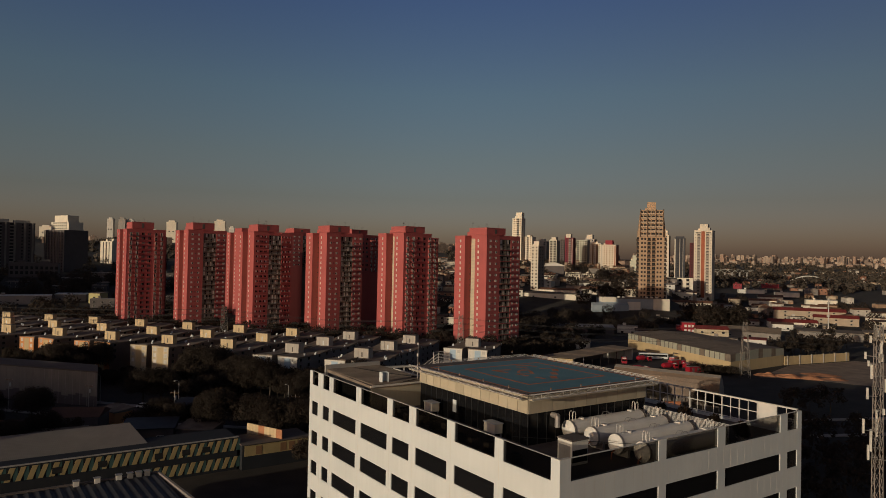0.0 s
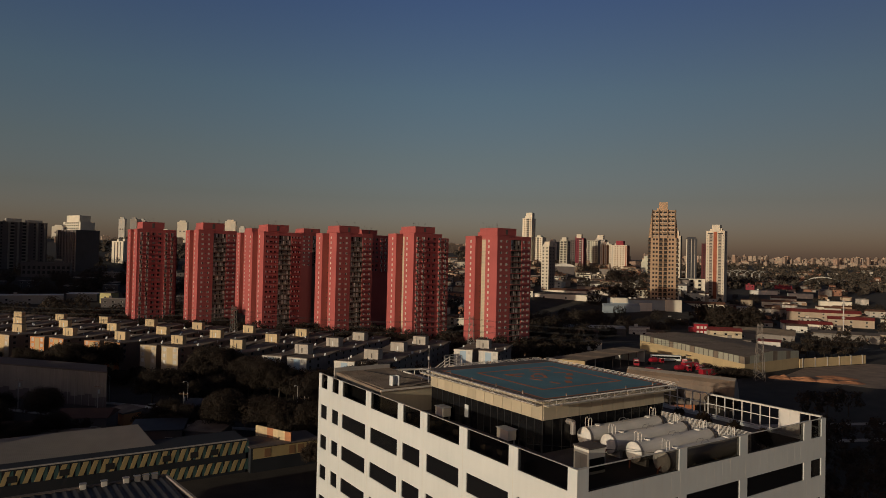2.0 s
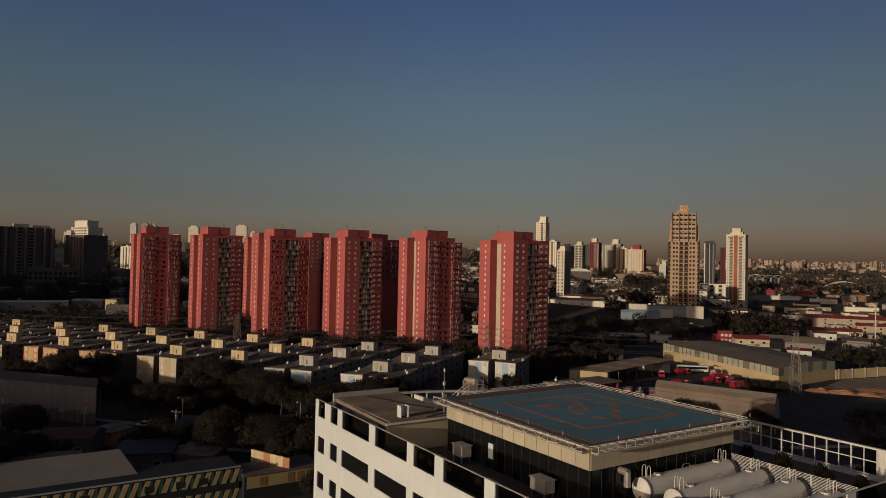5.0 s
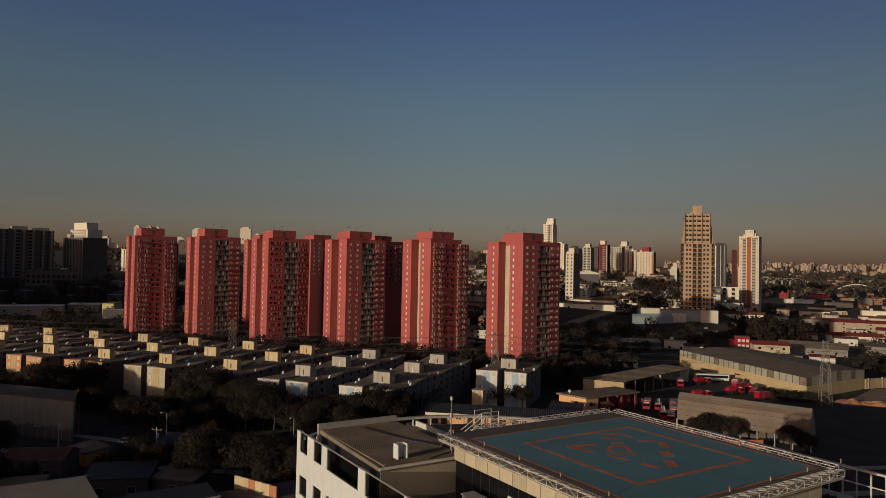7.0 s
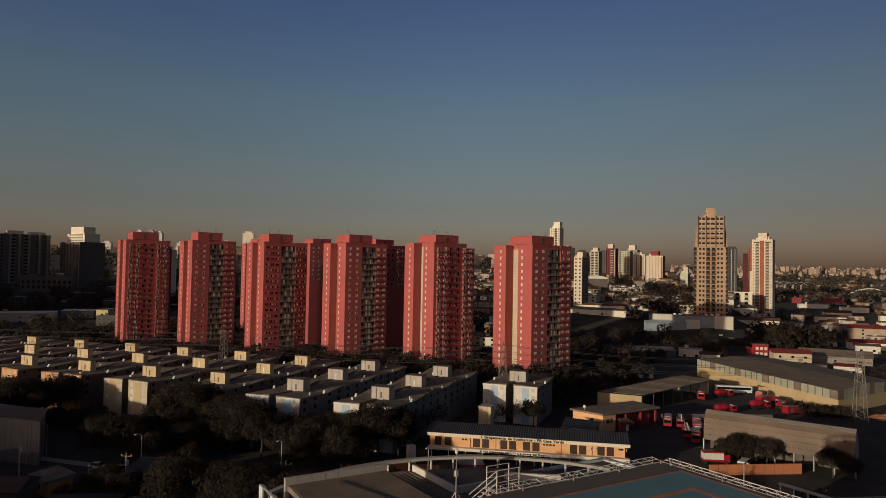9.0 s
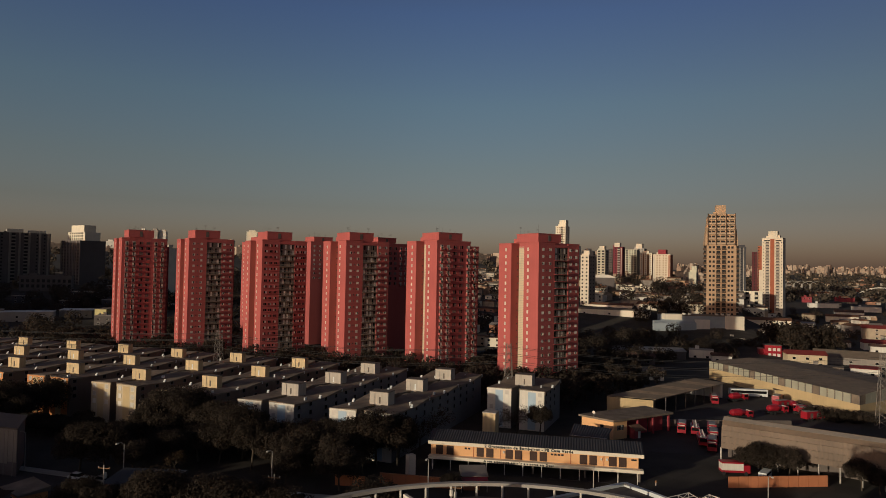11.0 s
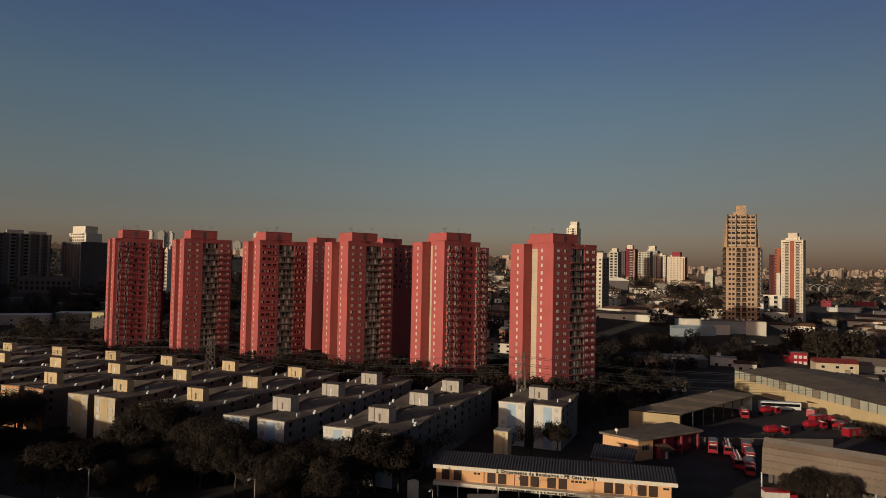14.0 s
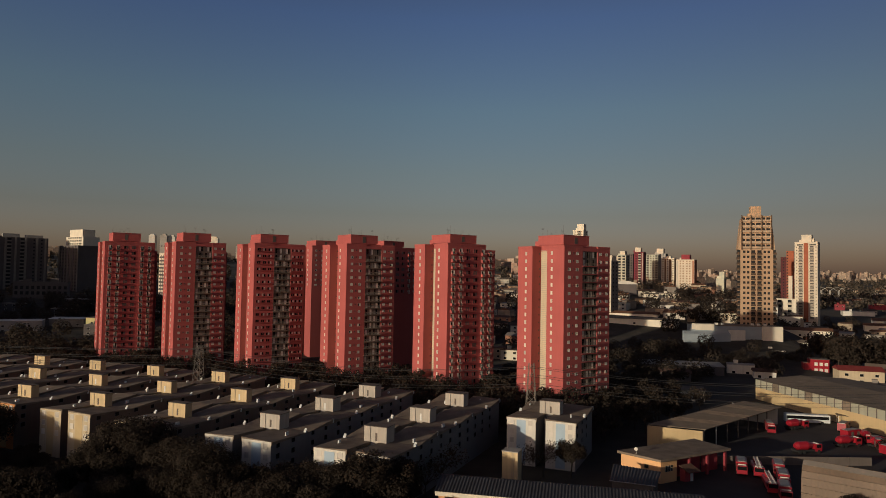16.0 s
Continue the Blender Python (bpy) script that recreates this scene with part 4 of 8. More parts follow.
def block(cx, cy, units, end_mat, label, ext=0.0, z0=0.0):
    """A block of two parallel wings; (cx, cy): middle of the sunlit face of its first tank house."""
    b = thing("apartment_block", pose(cx, cy, z0, 0, 0, BANG), label, "apartment block", "walk-up apartment blocks")
    # local x runs along the wings, away from the sunlit ends; local +y is the side away from the yard
    back, unit = 13.0, 23.2
    bd = 3.8 if end_mat is BLUEPAINT else 2.3
    # wall colours are darkened: shade of the long sides is painted in
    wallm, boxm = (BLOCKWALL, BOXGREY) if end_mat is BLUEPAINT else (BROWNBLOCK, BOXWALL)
    for s in (1, -1):
        y0, y1 = (1.3, 8.9) if s > 0 else (-8.9, -1.3)
        x0, x1 = -9.5 - ext, (units - 1) * unit + back
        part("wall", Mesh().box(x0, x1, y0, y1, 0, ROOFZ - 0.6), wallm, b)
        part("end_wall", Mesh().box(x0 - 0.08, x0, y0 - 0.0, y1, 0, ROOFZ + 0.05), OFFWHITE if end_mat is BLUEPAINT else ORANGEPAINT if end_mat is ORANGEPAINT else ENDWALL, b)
        part("end_panel", Mesh().box(x0 - 0.12, x0 - 0.08, y0 + 2.6, y1 - 2.6, 0.3, ROOFZ - 0.4), end_mat if end_mat is BLUEPAINT else OCHRE, b, "painted panel between the end windows")
        if end_mat is ORANGEPAINT:
            part("end_edge", Mesh().box(x0 - 0.12, x0 - 0.08, y0, y0 + 0.5, 0.3, ROOFZ), end_mat, b)
            part("end_edge", Mesh().box(x0 - 0.12, x0 - 0.08, y1 - 0.5, y1, 0.3, ROOFZ), end_mat, b)
        for k in range(2, 5):
            z = 1.0 + 2.3 * k
            for yy in (y0 + 1.35, y1 - 1.35):
                part("window", ENDWIN, None, b, at=Matrix.Translation((x0 - 0.1, yy, z)) @ FRONT_T)
        for u in range(units):
            for h in range(2):
                xa = x0 if (u == 0 and h == 0) else (u * unit - 9.7 + h * 11.9)
                xb = x1 if (u == units - 1 and h == 1) else (u * unit - 9.7 + (h + 1) * 11.9)
                ym = (y0 + y1) / 2
                r = Mesh().prism([(xa, y0 - 0.25), (xb, y0 - 0.25), (xb, y1 + 0.25), (xa, y1 + 0.25)], ROOFZ - 0.6, [ROOFZ + dz for dz in ((0.45, -0.2, -0.45, 0.1) if h == 0 else (-0.35, 0.75, 0.45, -0.6))] if s > 0 else [ROOFZ + dz for dz in ((0.1, -0.45, -0.2, 0.45) if h == 0 else (-0.6, 0.45, 0.75, -0.35))])
                part("roof", r, FIBRE, b)
                for i in range(int((xb - xa) / 5.6)):
                    xx = xa + 2.4 + i * 5.6
                    if s < 0:
                        for k in range(2, 5):
                            part("window", SIDEWIN, None, b, at=pose(xx, y0 - 0.02, 1.0 + 2.3 * k))
            for h in range(2):
                ex = u * unit - 9.7 + h * 11.6 + 11.6
                ye = y0 - 0.3 if s < 0 else y1 - 0.7
                part("flashing", Mesh().prism([(ex - 0.6, ye), (ex - 0.1, ye), (ex - 0.1, ye + 0.6), (ex - 0.6, ye + 0.6)], ROOFZ - 0.4, [ROOFZ - 0.1, ROOFZ + 0.45, ROOFZ + 0.45, ROOFZ - 0.1]), WHITE, b)
            # pale vent caps and clutter on the roof sheets
            for i in range(1):
                vx, vy = u * unit + random.uniform(-8, 12), random.uniform(y0 + 1, y1 - 1)
                part("roof_cap", Mesh().box(vx, vx + random.uniform(0.3, 1.1), vy, vy + random.uniform(0.2, 0.5), ROOFZ - 0.3, ROOFZ + 0.6), WHITE, b)
    for u in range(units):
        x = u * unit
        th = part("tank_house", Mesh().box(x, x + bd, -2.75, 2.75, ROOFZ - 1.5, 15.0), boxm, b, "cream tank house streaked by rain")
        part("cap", Mesh().box(x - 0.12, x + bd + 0.12, -2.87, 2.87, 15.0, 15.12), DARKCONC, th)
        part("door", Mesh().box(x - 0.05, x, -0.5, -0.05, ROOFZ + 0.2, ROOFZ + 1.9), WHITE if u % 2 else DARKCONC, th)
        part("pipe", Mesh().tube((x - 0.08, 1.2, ROOFZ), (x - 0.08, 1.2, 14.9), 0.06, 5), GALV, th)
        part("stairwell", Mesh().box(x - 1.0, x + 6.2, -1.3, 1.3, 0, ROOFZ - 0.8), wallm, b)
    return b


random.seed(21)
LB = "five-storey walk-up block, grey roof sheets"
B0 = Vector((114.0, 215.8))
STEP = Vector((-17.6, 21.95))
ENDS = ((BLUEPAINT, ", pale blue end panels"), (CREAM, ", cream ends"), (ORANGEPAINT, ", orange-edged ends"), (CREAM, ", cream ends"), (CREAM, ", cream ends"))
BLOCKS = [B0 + STEP * (r - 0.03) + BU * (-4.5, -3.4, -2.8, -1.4, -1.0, 0.0, 0.0, 0.0, 0.0, 0.0)[r] for r in range(10)]
for r, p in enumerate(BLOCKS):
    block(p.x, p.y, 3, ENDS[r // 2][0], LB + ENDS[r // 2][1], (0.6, 1.7, 1.0, 0.0, -0.6, 0.4, 1, 1, 1, 1)[r])
p = Vector((165.3, 220.0))
block(p.x, p.y, 1, BLUEPAINT, "short pale walk-up block with blue end panels and one tank house")


# ---- fire station, its yard and the sheds round it ----
def sheet_roof(name, corners, thick, material, parent, pitch=0.55, rise=0.07, label="", alt=None):
    """A ribbed sheet roof on four corners (a, b along the eave; d, c along the ridge); ribs run from eave to ridge."""
    a, b, c, d = [Vector(p) for p in corners]
    m = Mesh()
    n = max(2, int((b - a).length / pitch))
    up = (b - a).cross(d - a).normalized()
    if up.z < 0:
        up = -up
    cols = []
    for i in range(2 * n + 1):
        t = i / (2 * n)
        h = rise * (i % 2)
        lo, hi = a.lerp(b, t) + up * h, d.lerp(c, t) + up * h
        cols.append((lo, hi))
    for i, ((l0, h0), (l1, h1)) in enumerate(zip(cols, cols[1:])):
        m.slot = 1 if alt and (i // 2 * 7919 + n * 31) % 11 < 4 else 0
        m.face([l0, l1, h1, h0])
    m.slot = 0
    under = [p - up * thick for p in (a, b, c, d)]
    m.face([under[3], under[2], under[1], under[0]])
    for p, q, pu, qu in ((a, b, under[0], under[1]), (b, c, under[1], under[2]), (c, d, under[2], under[3]), (d, a, under[3], under[0])):
        m.face([pu, qu, q, p])
    return part(name, m, [material, alt] if alt else material, parent, label)


def lettering(text, size, at, material, parent, spread=1.0, name="lettering"):
    cu = bpy.data.curves.new(name, "FONT")
    cu.body, cu.size, cu.extrude, cu.resolution_u, cu.offset = text, size, 0.012, 2, 0.045
    cu.space_character = spread
    tmp = bpy.data.objects.new("tmp", cu)
    scene.collection.objects.link(tmp)
    dg = bpy.context.evaluated_depsgraph_get()
    me = bpy.data.meshes.new_from_object(tmp.evaluated_get(dg))
    bpy.data.objects.remove(tmp)
    me.materials.clear()
    me.materials.append(material)
    ob = part(name, me, None, parent, at=at)
    ob["kind"] = "stuff"
    return ob


# local x along the front from the tree end, local y towards the back
fs = thing("fire_station", pose(114.6, 191.6, 0, 0, 0, -42.3), "two-storey apricot fire station with dark corrugated roof", "fire station")
FL, FD = 49.3, 11.0
# ground floor is coloured dark to hold the shade below the canopy
part("wall", Mesh().box(0.3, FL - 0.3, 7.0, FD, 0, 3.0), CHARCOAL, fs, "rear ground-floor wall, canopy shade painted as charcoal")
for i in range(5):
    part("ground_floor_pier", Mesh().box(0.3 + i * 12.1, 0.8 + i * 12.1, 1.0, 7.0, 0, 3.0), DARKCONC, fs)
part("upper_wall", Mesh().box(0.3, FL - 0.6, 0.5, FD, 3.0, 6.0), STATION, fs)
part("fascia", Mesh().box(-0.3, FL + 0.6, 0.0, 0.5, 5.72, 6.5), CREAM, fs, "cream lettered fascia band")
part("canopy", Mesh().box(0, FL + 0.4, -1.2, 0.5, 2.55, 3.25), CREAM, fs, "cream canopy band on posts")
for i in range(12):
    part("post", Mesh().box(1.0 + i * 4.3, 1.18 + i * 4.3, -1.1, -0.92, 0, 2.55), OFFWHITE, fs)
sheet_roof("roof", [(-0.5, 0.05, 6.5), (FL + 0.6, 0.05, 6.5), (FL + 0.6, FD * 0.55, 8.0), (-0.5, FD * 0.55, 8.0)], 0.12, DARKROOF, fs, 0.62, 0.12, "dark corrugated sheet roof")
sheet_roof("roof", [(FL + 0.6, FD + 0.6, 6.5), (-0.5, FD + 0.6, 6.5), (-0.5, FD * 0.55, 8.0), (FL + 0.6, FD * 0.55, 8.0)], 0.12, DARKROOF, fs, 0.62, 0.12)
part("gable", Mesh().prism([(0.3, 0.6), (FL - 0.7, 0.6), (FL - 0.7, FD - 0.1), (0.3, FD - 0.1)], 6.0, 6.45), STATION, fs)
shut = Mesh().box(-0.86, 0.86, -0.05, 0.0, 0, 2.15).data("shutter", SHUTTER)
for x in (2.4, 5.0, 12.3, 14.6, 19.2, 21.4, 24.9, 27.2, 36.4, 38.6, 43.0, 45.2):
    s = part("shuttered_window", shut, None, fs, at=pose(x, 0.47, 3.36))
vent = Mesh().box(-0.28, 0.28, -0.04, 0.0, 0, 0.4).data("vent", RUBBER)
for x in (9.0, 9.8, 29.4, 30.2, 31.0, 31.8, 47.6, 48.2):
    part("vent", vent, None, fs, at=pose(x - 0.2, 0.48, 4.9))
for x in (10.7, 17.2, 33.5, 41.0):
    part("downpipe", Mesh().tube((x, 0.42, 3.0), (x, 0.42, 5.7), 0.06, 5), BRICKORANGE, fs)
for x in (17.9, 40.4, 41.7):
    part("wall_lamp", Mesh().box(x - 0.2, x + 0.2, 0.2, 0.5, 4.6, 5.1), OFFWHITE, fs)
lettering("2 Grupamento de Bombeiros - PB Casa Verde", 0.92, pose(13.4, -0.02, 5.8, 90), RUBBER, fs, 1.18)
lettering("A sua esperança em nós e a nossa em Deus", 0.74, pose(13.4, -1.22, 2.66, 90), RUBBER, fs, 1.22)
# slab takes the asphalt colour for the same painted canopy shade
part("base_slab", Mesh().box(-0.5, FL + 1, -1.4, FD + 0.6, -0.3, 0.06), ASPHALT, fs)
annexd = thing("station_annex", pose(0, 0, 0), "small dark lean-to behind the fire station, corrugated roof", "annex")
sheet_roof("roof", [(155.1, 187.0, 4.4), (161.0, 179.4, 4.4), (168.6, 184.9, 5.0), (163.5, 194.5, 5.0)], 0.1, DARKROOF, annexd, 0.62, 0.13)
part("wall", Mesh().prism([(155.7, 186.9), (161.0, 180.1), (167.8, 185.0), (163.2, 193.4)], 0, [4.2, 4.2, 4.8, 4.8]), DARKCONC, annexd)
part("gutter", Mesh().tube((155.0, 186.9, 4.42), (161.0, 179.3, 4.42), 0.09, 6), GALV, annexd)
wtow = thing("water_tower", pose(138.8, 201.2, 0, 0, 0, 38), "narrow cream concrete water tower with ladder marks", "water tower")
part("shaft", Mesh().box(-0.0, 3.4, -1.8, 1.8, 0, 9.0), BOXWALL, wtow)
part("cap", Mesh().box(-0.12, 3.52, -1.92, 1.92, 9.0, 9.18), CONCRETE, wtow)
lad = Mesh()
for s in (-0.95, -0.55):
    lad.box(-0.14, -0.1, s - 0.02, s + 0.02, 0.5, 8.9)
for i in range(18):
    lad.box(-0.14, -0.1, -0.93, -0.57, 0.9 + i * 0.45, 0.94 + i * 0.45)
part("ladder", lad, GALV, wtow)
part("aerial", Mesh().tube((1.2, 0.9, 9.18), (1.2, 0.9, 12.6), 0.04, 4), GALV, wtow)

# garage with a flat roof
gar = thing("engine_garage", pose(174.7, 190.4, 0), "low orange and maroon garage with a flat grey roof", "garage")
part("side_wall", Mesh().prism([(0, 0), (0.3, 0), (-2.5, 10), (-2.8, 10)], 0, 5.2), STATION, gar)
part("end_wall", Mesh().box(0.3, 5.4, 0, 0.3, 0, 5.2), STATION, gar)
part("back_wall", Mesh().box(-2.5, 24, 10.0, 10.3, 0, 5.2), MAROON, gar)
part("door", Mesh().box(10.5, 16.5, 2.4, 2.6, 0, 4.8), MAROON, gar, "maroon roller door")
part("door", Mesh().box(17.2, 23.2, 2.4, 2.6, 0, 4.8), MAROON, gar, "maroon roller door")
part("inner_wall", Mesh().box(5.4, 10.4, 2.4, 2.7, 0, 5.2), MAROON, gar)
for x in (10.1, 16.6, 23.3):
    part("column", Mesh().box(x, x + 0.55, 0.2, 0.75, 0, 5.2), MAROON, gar)
gwin = part("window", Mesh().box(1.4, 4.0, -0.05, 0, 2.6, 4.0), RUBBER, gar)
for i in range(5):
    part("bar", Mesh().box(1.5 + i * 0.55, 1.55 + i * 0.55, -0.08, -0.05, 2.6, 4.0), OFFWHITE, gwin)
part("side_window", Mesh().prism([(-0.92, 3), (-0.87, 3), (-1.15, 4), (-1.2, 4)], 3.0, 3.9), RUBBER, gar)
part("roof", Mesh().prism([(-0.5, -0.5), (24.6, -0.5), (24.6, 10.8), (-3.4, 10.8)], 5.2, 5.75), FIBRE, gar, "flat weathered roof slab")
part("dish", Mesh().tube((-1.4, 6.4, 5.75), (-1.4, 6.4, 6.6), 0.05, 5).tube((-1.5, 6.4, 6.9), (-1.3, 6.5, 6.9), 0.45, 12, 0.2), OFFWHITE, gar, "white satellite dish")
porch = thing("gate_porch", pose(182.6, 188.6, 0), "little tiled porch roof over a white door", "porch")
sheet_roof("roof", [(-2, -1.5, 2.6), (2.2, -1.5, 2.6), (2.2, 1.6, 3.7), (-2, 1.6, 3.7)], 0.1, TILE, porch)
part("wall", Mesh().box(-1.4, 1.6, 0.2, 1.8, 0, 2.9), MAROON, porch)
part("door", Mesh().box(0.4, 1.3, 0.1, 0.2, 0, 2.1), WHITE, porch)

# open-fronted sheet-roofed shed
shed = thing("open_shed", pose(0, 0, 0), "long open-fronted shed with rusty ribbed sheet roof", "shed")
sheet_roof("roof", [(212.0, 207.6, 5.6), (265.6, 219.4, 5.6), (260.5, 230.4, 6.2), (200.6, 218.7, 6.0)], 0.15, BARNROOF, shed, 1.4, 0.10, "", RUSTROOF)
part("gable_wall", Mesh().prism([(209.9, 207.0), (210.6, 207.2), (200.2, 218.2), (199.6, 217.9)], 0, [5.4, 5.4, 5.8, 5.8]), OCHRE, shed, "sunlit cream gable wall")
part("back_wall", Mesh().prism([(200.2, 217.6), (256.4, 232.6), (256.2, 233.0), (200.0, 218.0)], 0, 5.7), DARKCONC, shed)
part("end_wall", Mesh().prism([(262.4, 219.2), (262.8, 219.3), (257.0, 232.6), (256.6, 232.4)], 0, 5.5), OFFWHITE, shed)
for i in range(8):
    p = Vector((211.2, 207.4)).lerp(Vector((262.2, 219.6)), i / 7)
    part("post", Mesh().box(p.x - 0.12, p.x + 0.12, p.y - 0.12, p.y + 0.12, 0, 5.5), OFFWHITE if i in (1, 7) else DARKCONC, shed)

# long warehouse: near corner, far corner of the sunlit side, end wall
wh = thing("warehouse", pose(0, 0, 0), "long warehouse with corrugated upper wall and low grey roof", "warehouse")
WA, WB, WC, WD = Vector((271.0, 172.3)), Vector((300.5, 254.0)), Vector((340.0, 240.0)), Vector((317.0, 174.0))
part("side_wall", Mesh().prism([WA, WA + Vector((0.4, 0)), WB + Vector((0.4, 0)), WB], 0, 5.0), OCHRE, wh, "ochre rendered lower wall")
part("end_wall", Mesh().prism([WA, WD, WD + Vector((0, 0.4)), WA + Vector((0.4, 0.4))], 0, 5.0), OCHRE, wh)
part("rear_wall", Mesh().prism([WD, WC, WB, WB + Vector((0.3, -0.3)), WC + Vector((-0.3, -0.3)), WD + Vector((-0.4, 0))], 0, 7.5), CONCRETE, wh)
seg = 24
for i in range(seg):
    a, b = WA.lerp(WB, i / seg), WA.lerp(WB, (i + 0.985) / seg)
    o = Vector((-0.06 if i % 3 else -0.02, 0))
    part("wall_sheet", Mesh().prism([a + o, a + Vector((0.3, 0)), b + Vector((0.3, 0)), b + o], 4.9, 8.0), SHEETWALL if i % 5 else FIBRE, wh)
for i in range(12):
    a, b = WA.lerp(WD, i / 12), WA.lerp(WD, (i + 0.985) / 12)
    ha, hb = 8.0 + 1.3 * (1 - abs(i / 6 - 1)), 8.0 + 1.3 * (1 - abs((i + 1) / 6 - 1))
    part("wall_sheet", Mesh().prism([a + Vector((0, -0.05)), b + Vector((0, -0.05)), b + Vector((0, 0.3)), a + Vector((0, 0.3))], 4.9, [ha, hb, hb, ha]), SHEETWALL if i % 3 else FIBRE, wh)
for i in range(24):
    p = WA.lerp(WB, (i + 0.02) / 24)
    part("pilaster", Mesh().box(p.x - 0.18, p.x + 0.1, p.y - 0.16, p.y + 0.16, 4.9, 7.95), DARKCONC, wh)
R0, R1 = (WA + WD) / 2, (WB + WC) / 2
sheet_roof("roof", [(WA.x, WA.y, 8.0), (WB.x, WB.y, 8.0), (R1.x, R1.y, 9.4), (R0.x, R0.y, 9.4)], 0.15, BARNROOF, wh, 1.6, 0.08, "", FIBRE)
sheet_roof("roof", [(WC.x, WC.y, 8.0), (WD.x, WD.y, 8.0), (R0.x, R0.y, 9.4), (R1.x, R1.y, 9.4)], 0.15, BARNROOF, wh, 1.6, 0.08, "", FIBRE)
ywall = thing("yard_wall", pose(0, 0, 0), "tall cream boundary wall running beyond the warehouse", "wall")
part("panel", Mesh().prism([(317.2, 173.6), (364, 166.0), (364, 166.3), (317.2, 174.0)], 0, 4.2), OCHRE, ywall)
for i in range(6):
    x = 319 + i * 8.5
    part("pier", Mesh().box(x - 0.2, x + 0.2, 173.0 - i * 1.38, 173.6 - i * 1.38, 0, 4.5), CONCRETE, ywall)

# tall canopy clad in curved banded sheets, open below
barn = thing("storage_barn", pose(0, 0, 0), "tall storage barn clad in buff banded sheets, open below", "barn")
F0, F1, FN = Vector((183.3, 161.4)), Vector((195.9, 128.4)), Vector((0.934, 0.357))
prof = [(0.0, 3.6), (0.08, 5.1), (0.2, 6.6), (0.4, 8.1), (0.75, 9.4), (1.4, 10.5), (2.6, 11.3), (4.6, 9.6), (6.4, 7.0), (7.4, 3.8)]
for k, ((s0, z0), (s1, z1)) in enumerate(zip(prof, prof[1:])):
    q = [F0 + FN * s0, F1 + FN * s0, F1 + FN * s1, F0 + FN * s1]
    sheet_roof("sheet_band", [(q[0].x, q[0].y, z0), (q[1].x, q[1].y, z0), (q[2].x, q[2].y, z1 - 0.05), (q[3].x, q[3].y, z1 - 0.05)], 0.06, TANROOF if k != 5 else GREYROOF, barn, 1.0, 0.03)
for A in (F0, F1):
    g2 = Mesh()
    d_ = (F1 - F0).normalized() * (0.3 if A is F0 else -0.3)
    for o in (Vector((0, 0)), d_):
        pl = [(A.x + FN.x * s + o.x, A.y + FN.y * s + o.y, z - 0.1) for s, z in prof]
        g2.face(pl if o.length > 0 else list(reversed(pl)))
    part("gable_wall", g2, CONCRETE, barn)
for i in range(9):
    p = F0.lerp(F1, i / 8) + FN * 0.2
    part("post", Mesh().box(p.x - 0.14, p.x + 0.14, p.y - 0.14, p.y + 0.14, 0, 3.7), OFFWHITE if i == 0 else CONCRETE, barn)
part("inner_wall", Mesh().prism([F0 + FN * 6.4, F1 + FN * 6.4, F1 + FN * 6.7, F0 + FN * 6.7], 0, 3.7), DARKCONC, barn)
bw_ = thing("street_wall", pose(0, 0, 0), "worn orange street wall in front of the barn", "wall")
for i in range(10):
    a, b = Vector((166.5, 147.0)).lerp(Vector((188.0, 136.8)), i / 10), Vector((166.5, 147.0)).lerp(Vector((188.0, 136.8)), (i + 0.97) / 10)
    part("panel", Mesh().prism([a, b, b + Vector((0.15, 0.25)), a + Vector((0.15, 0.25))], 0, 2.5), CLAYWALL, bw_)
ow = thing("street_wall", pose(0, 0, 0), "low orange rendered street wall by the fire station", "wall")
for pa, pb, num in (((89.7, 189.8), (95.0, 185.4), 2), ((99.0, 186.6), (112.4, 174.4), 6)):
    pa, pb = Vector(pa), Vector(pb)
    for i in range(num):
        a, b = pa.lerp(pb, i / num), pa.lerp(pb, (i + 0.97) / num)
        part("panel", Mesh().prism([a, b, b + Vector((0.15, 0.2)), a + Vector((0.15, 0.2))], 0, 2.2 - 0.06 * (i % 2)), CLAYWALL, ow)
        part("coping", Mesh().prism([a - Vector((0.05, 0.07)), b - Vector((0.05, 0.07)), b + Vector((0.2, 0.27)), a + Vector((0.2, 0.27))], 2.2, 2.28), SAND, ow)
part("gate_pier", Mesh().box(107.2, 109.0, 188.2, 189.8, 0, 4.6), CREAM, ow)
kio = thing("guard_kiosk", pose(112.8, 173.6, 0, 0, 0, -27), "small orange guard kiosk with grey roof and red awning", "kiosk")
part("wall", Mesh().box(0, 3.6, 0, 3.0, 0, 2.8), CLAYWALL, kio)
part("window", Mesh().box(0.5, 2.2, -0.06, 0, 1.2, 2.1), GLASS, kio)
part("door", Mesh().box(2.5, 3.3, -0.05, 0, 0.05, 2.1), SHUTTER, kio)
part("awning", Mesh().prism([(-0.7, -1.5), (5.2, -1.5), (5.2, -0.02), (-0.7, -0.02)], 2.5, [2.62, 2.62, 2.95, 2.95]), RED, kio, "red fabric awning")
part("roof", Mesh().prism([(-0.5, -0.3), (5.4, -0.3), (5.4, 5.2), (-0.5, 5.2)], 2.96, [3.1, 3.1, 4.0, 4.0]), GREYROOF, kio)
for xx in (-0.5, 5.0):
    part("post", Mesh().box(xx - 0.06, xx + 0.06, -1.4, -1.28, 0, 2.5), GALV, kio)

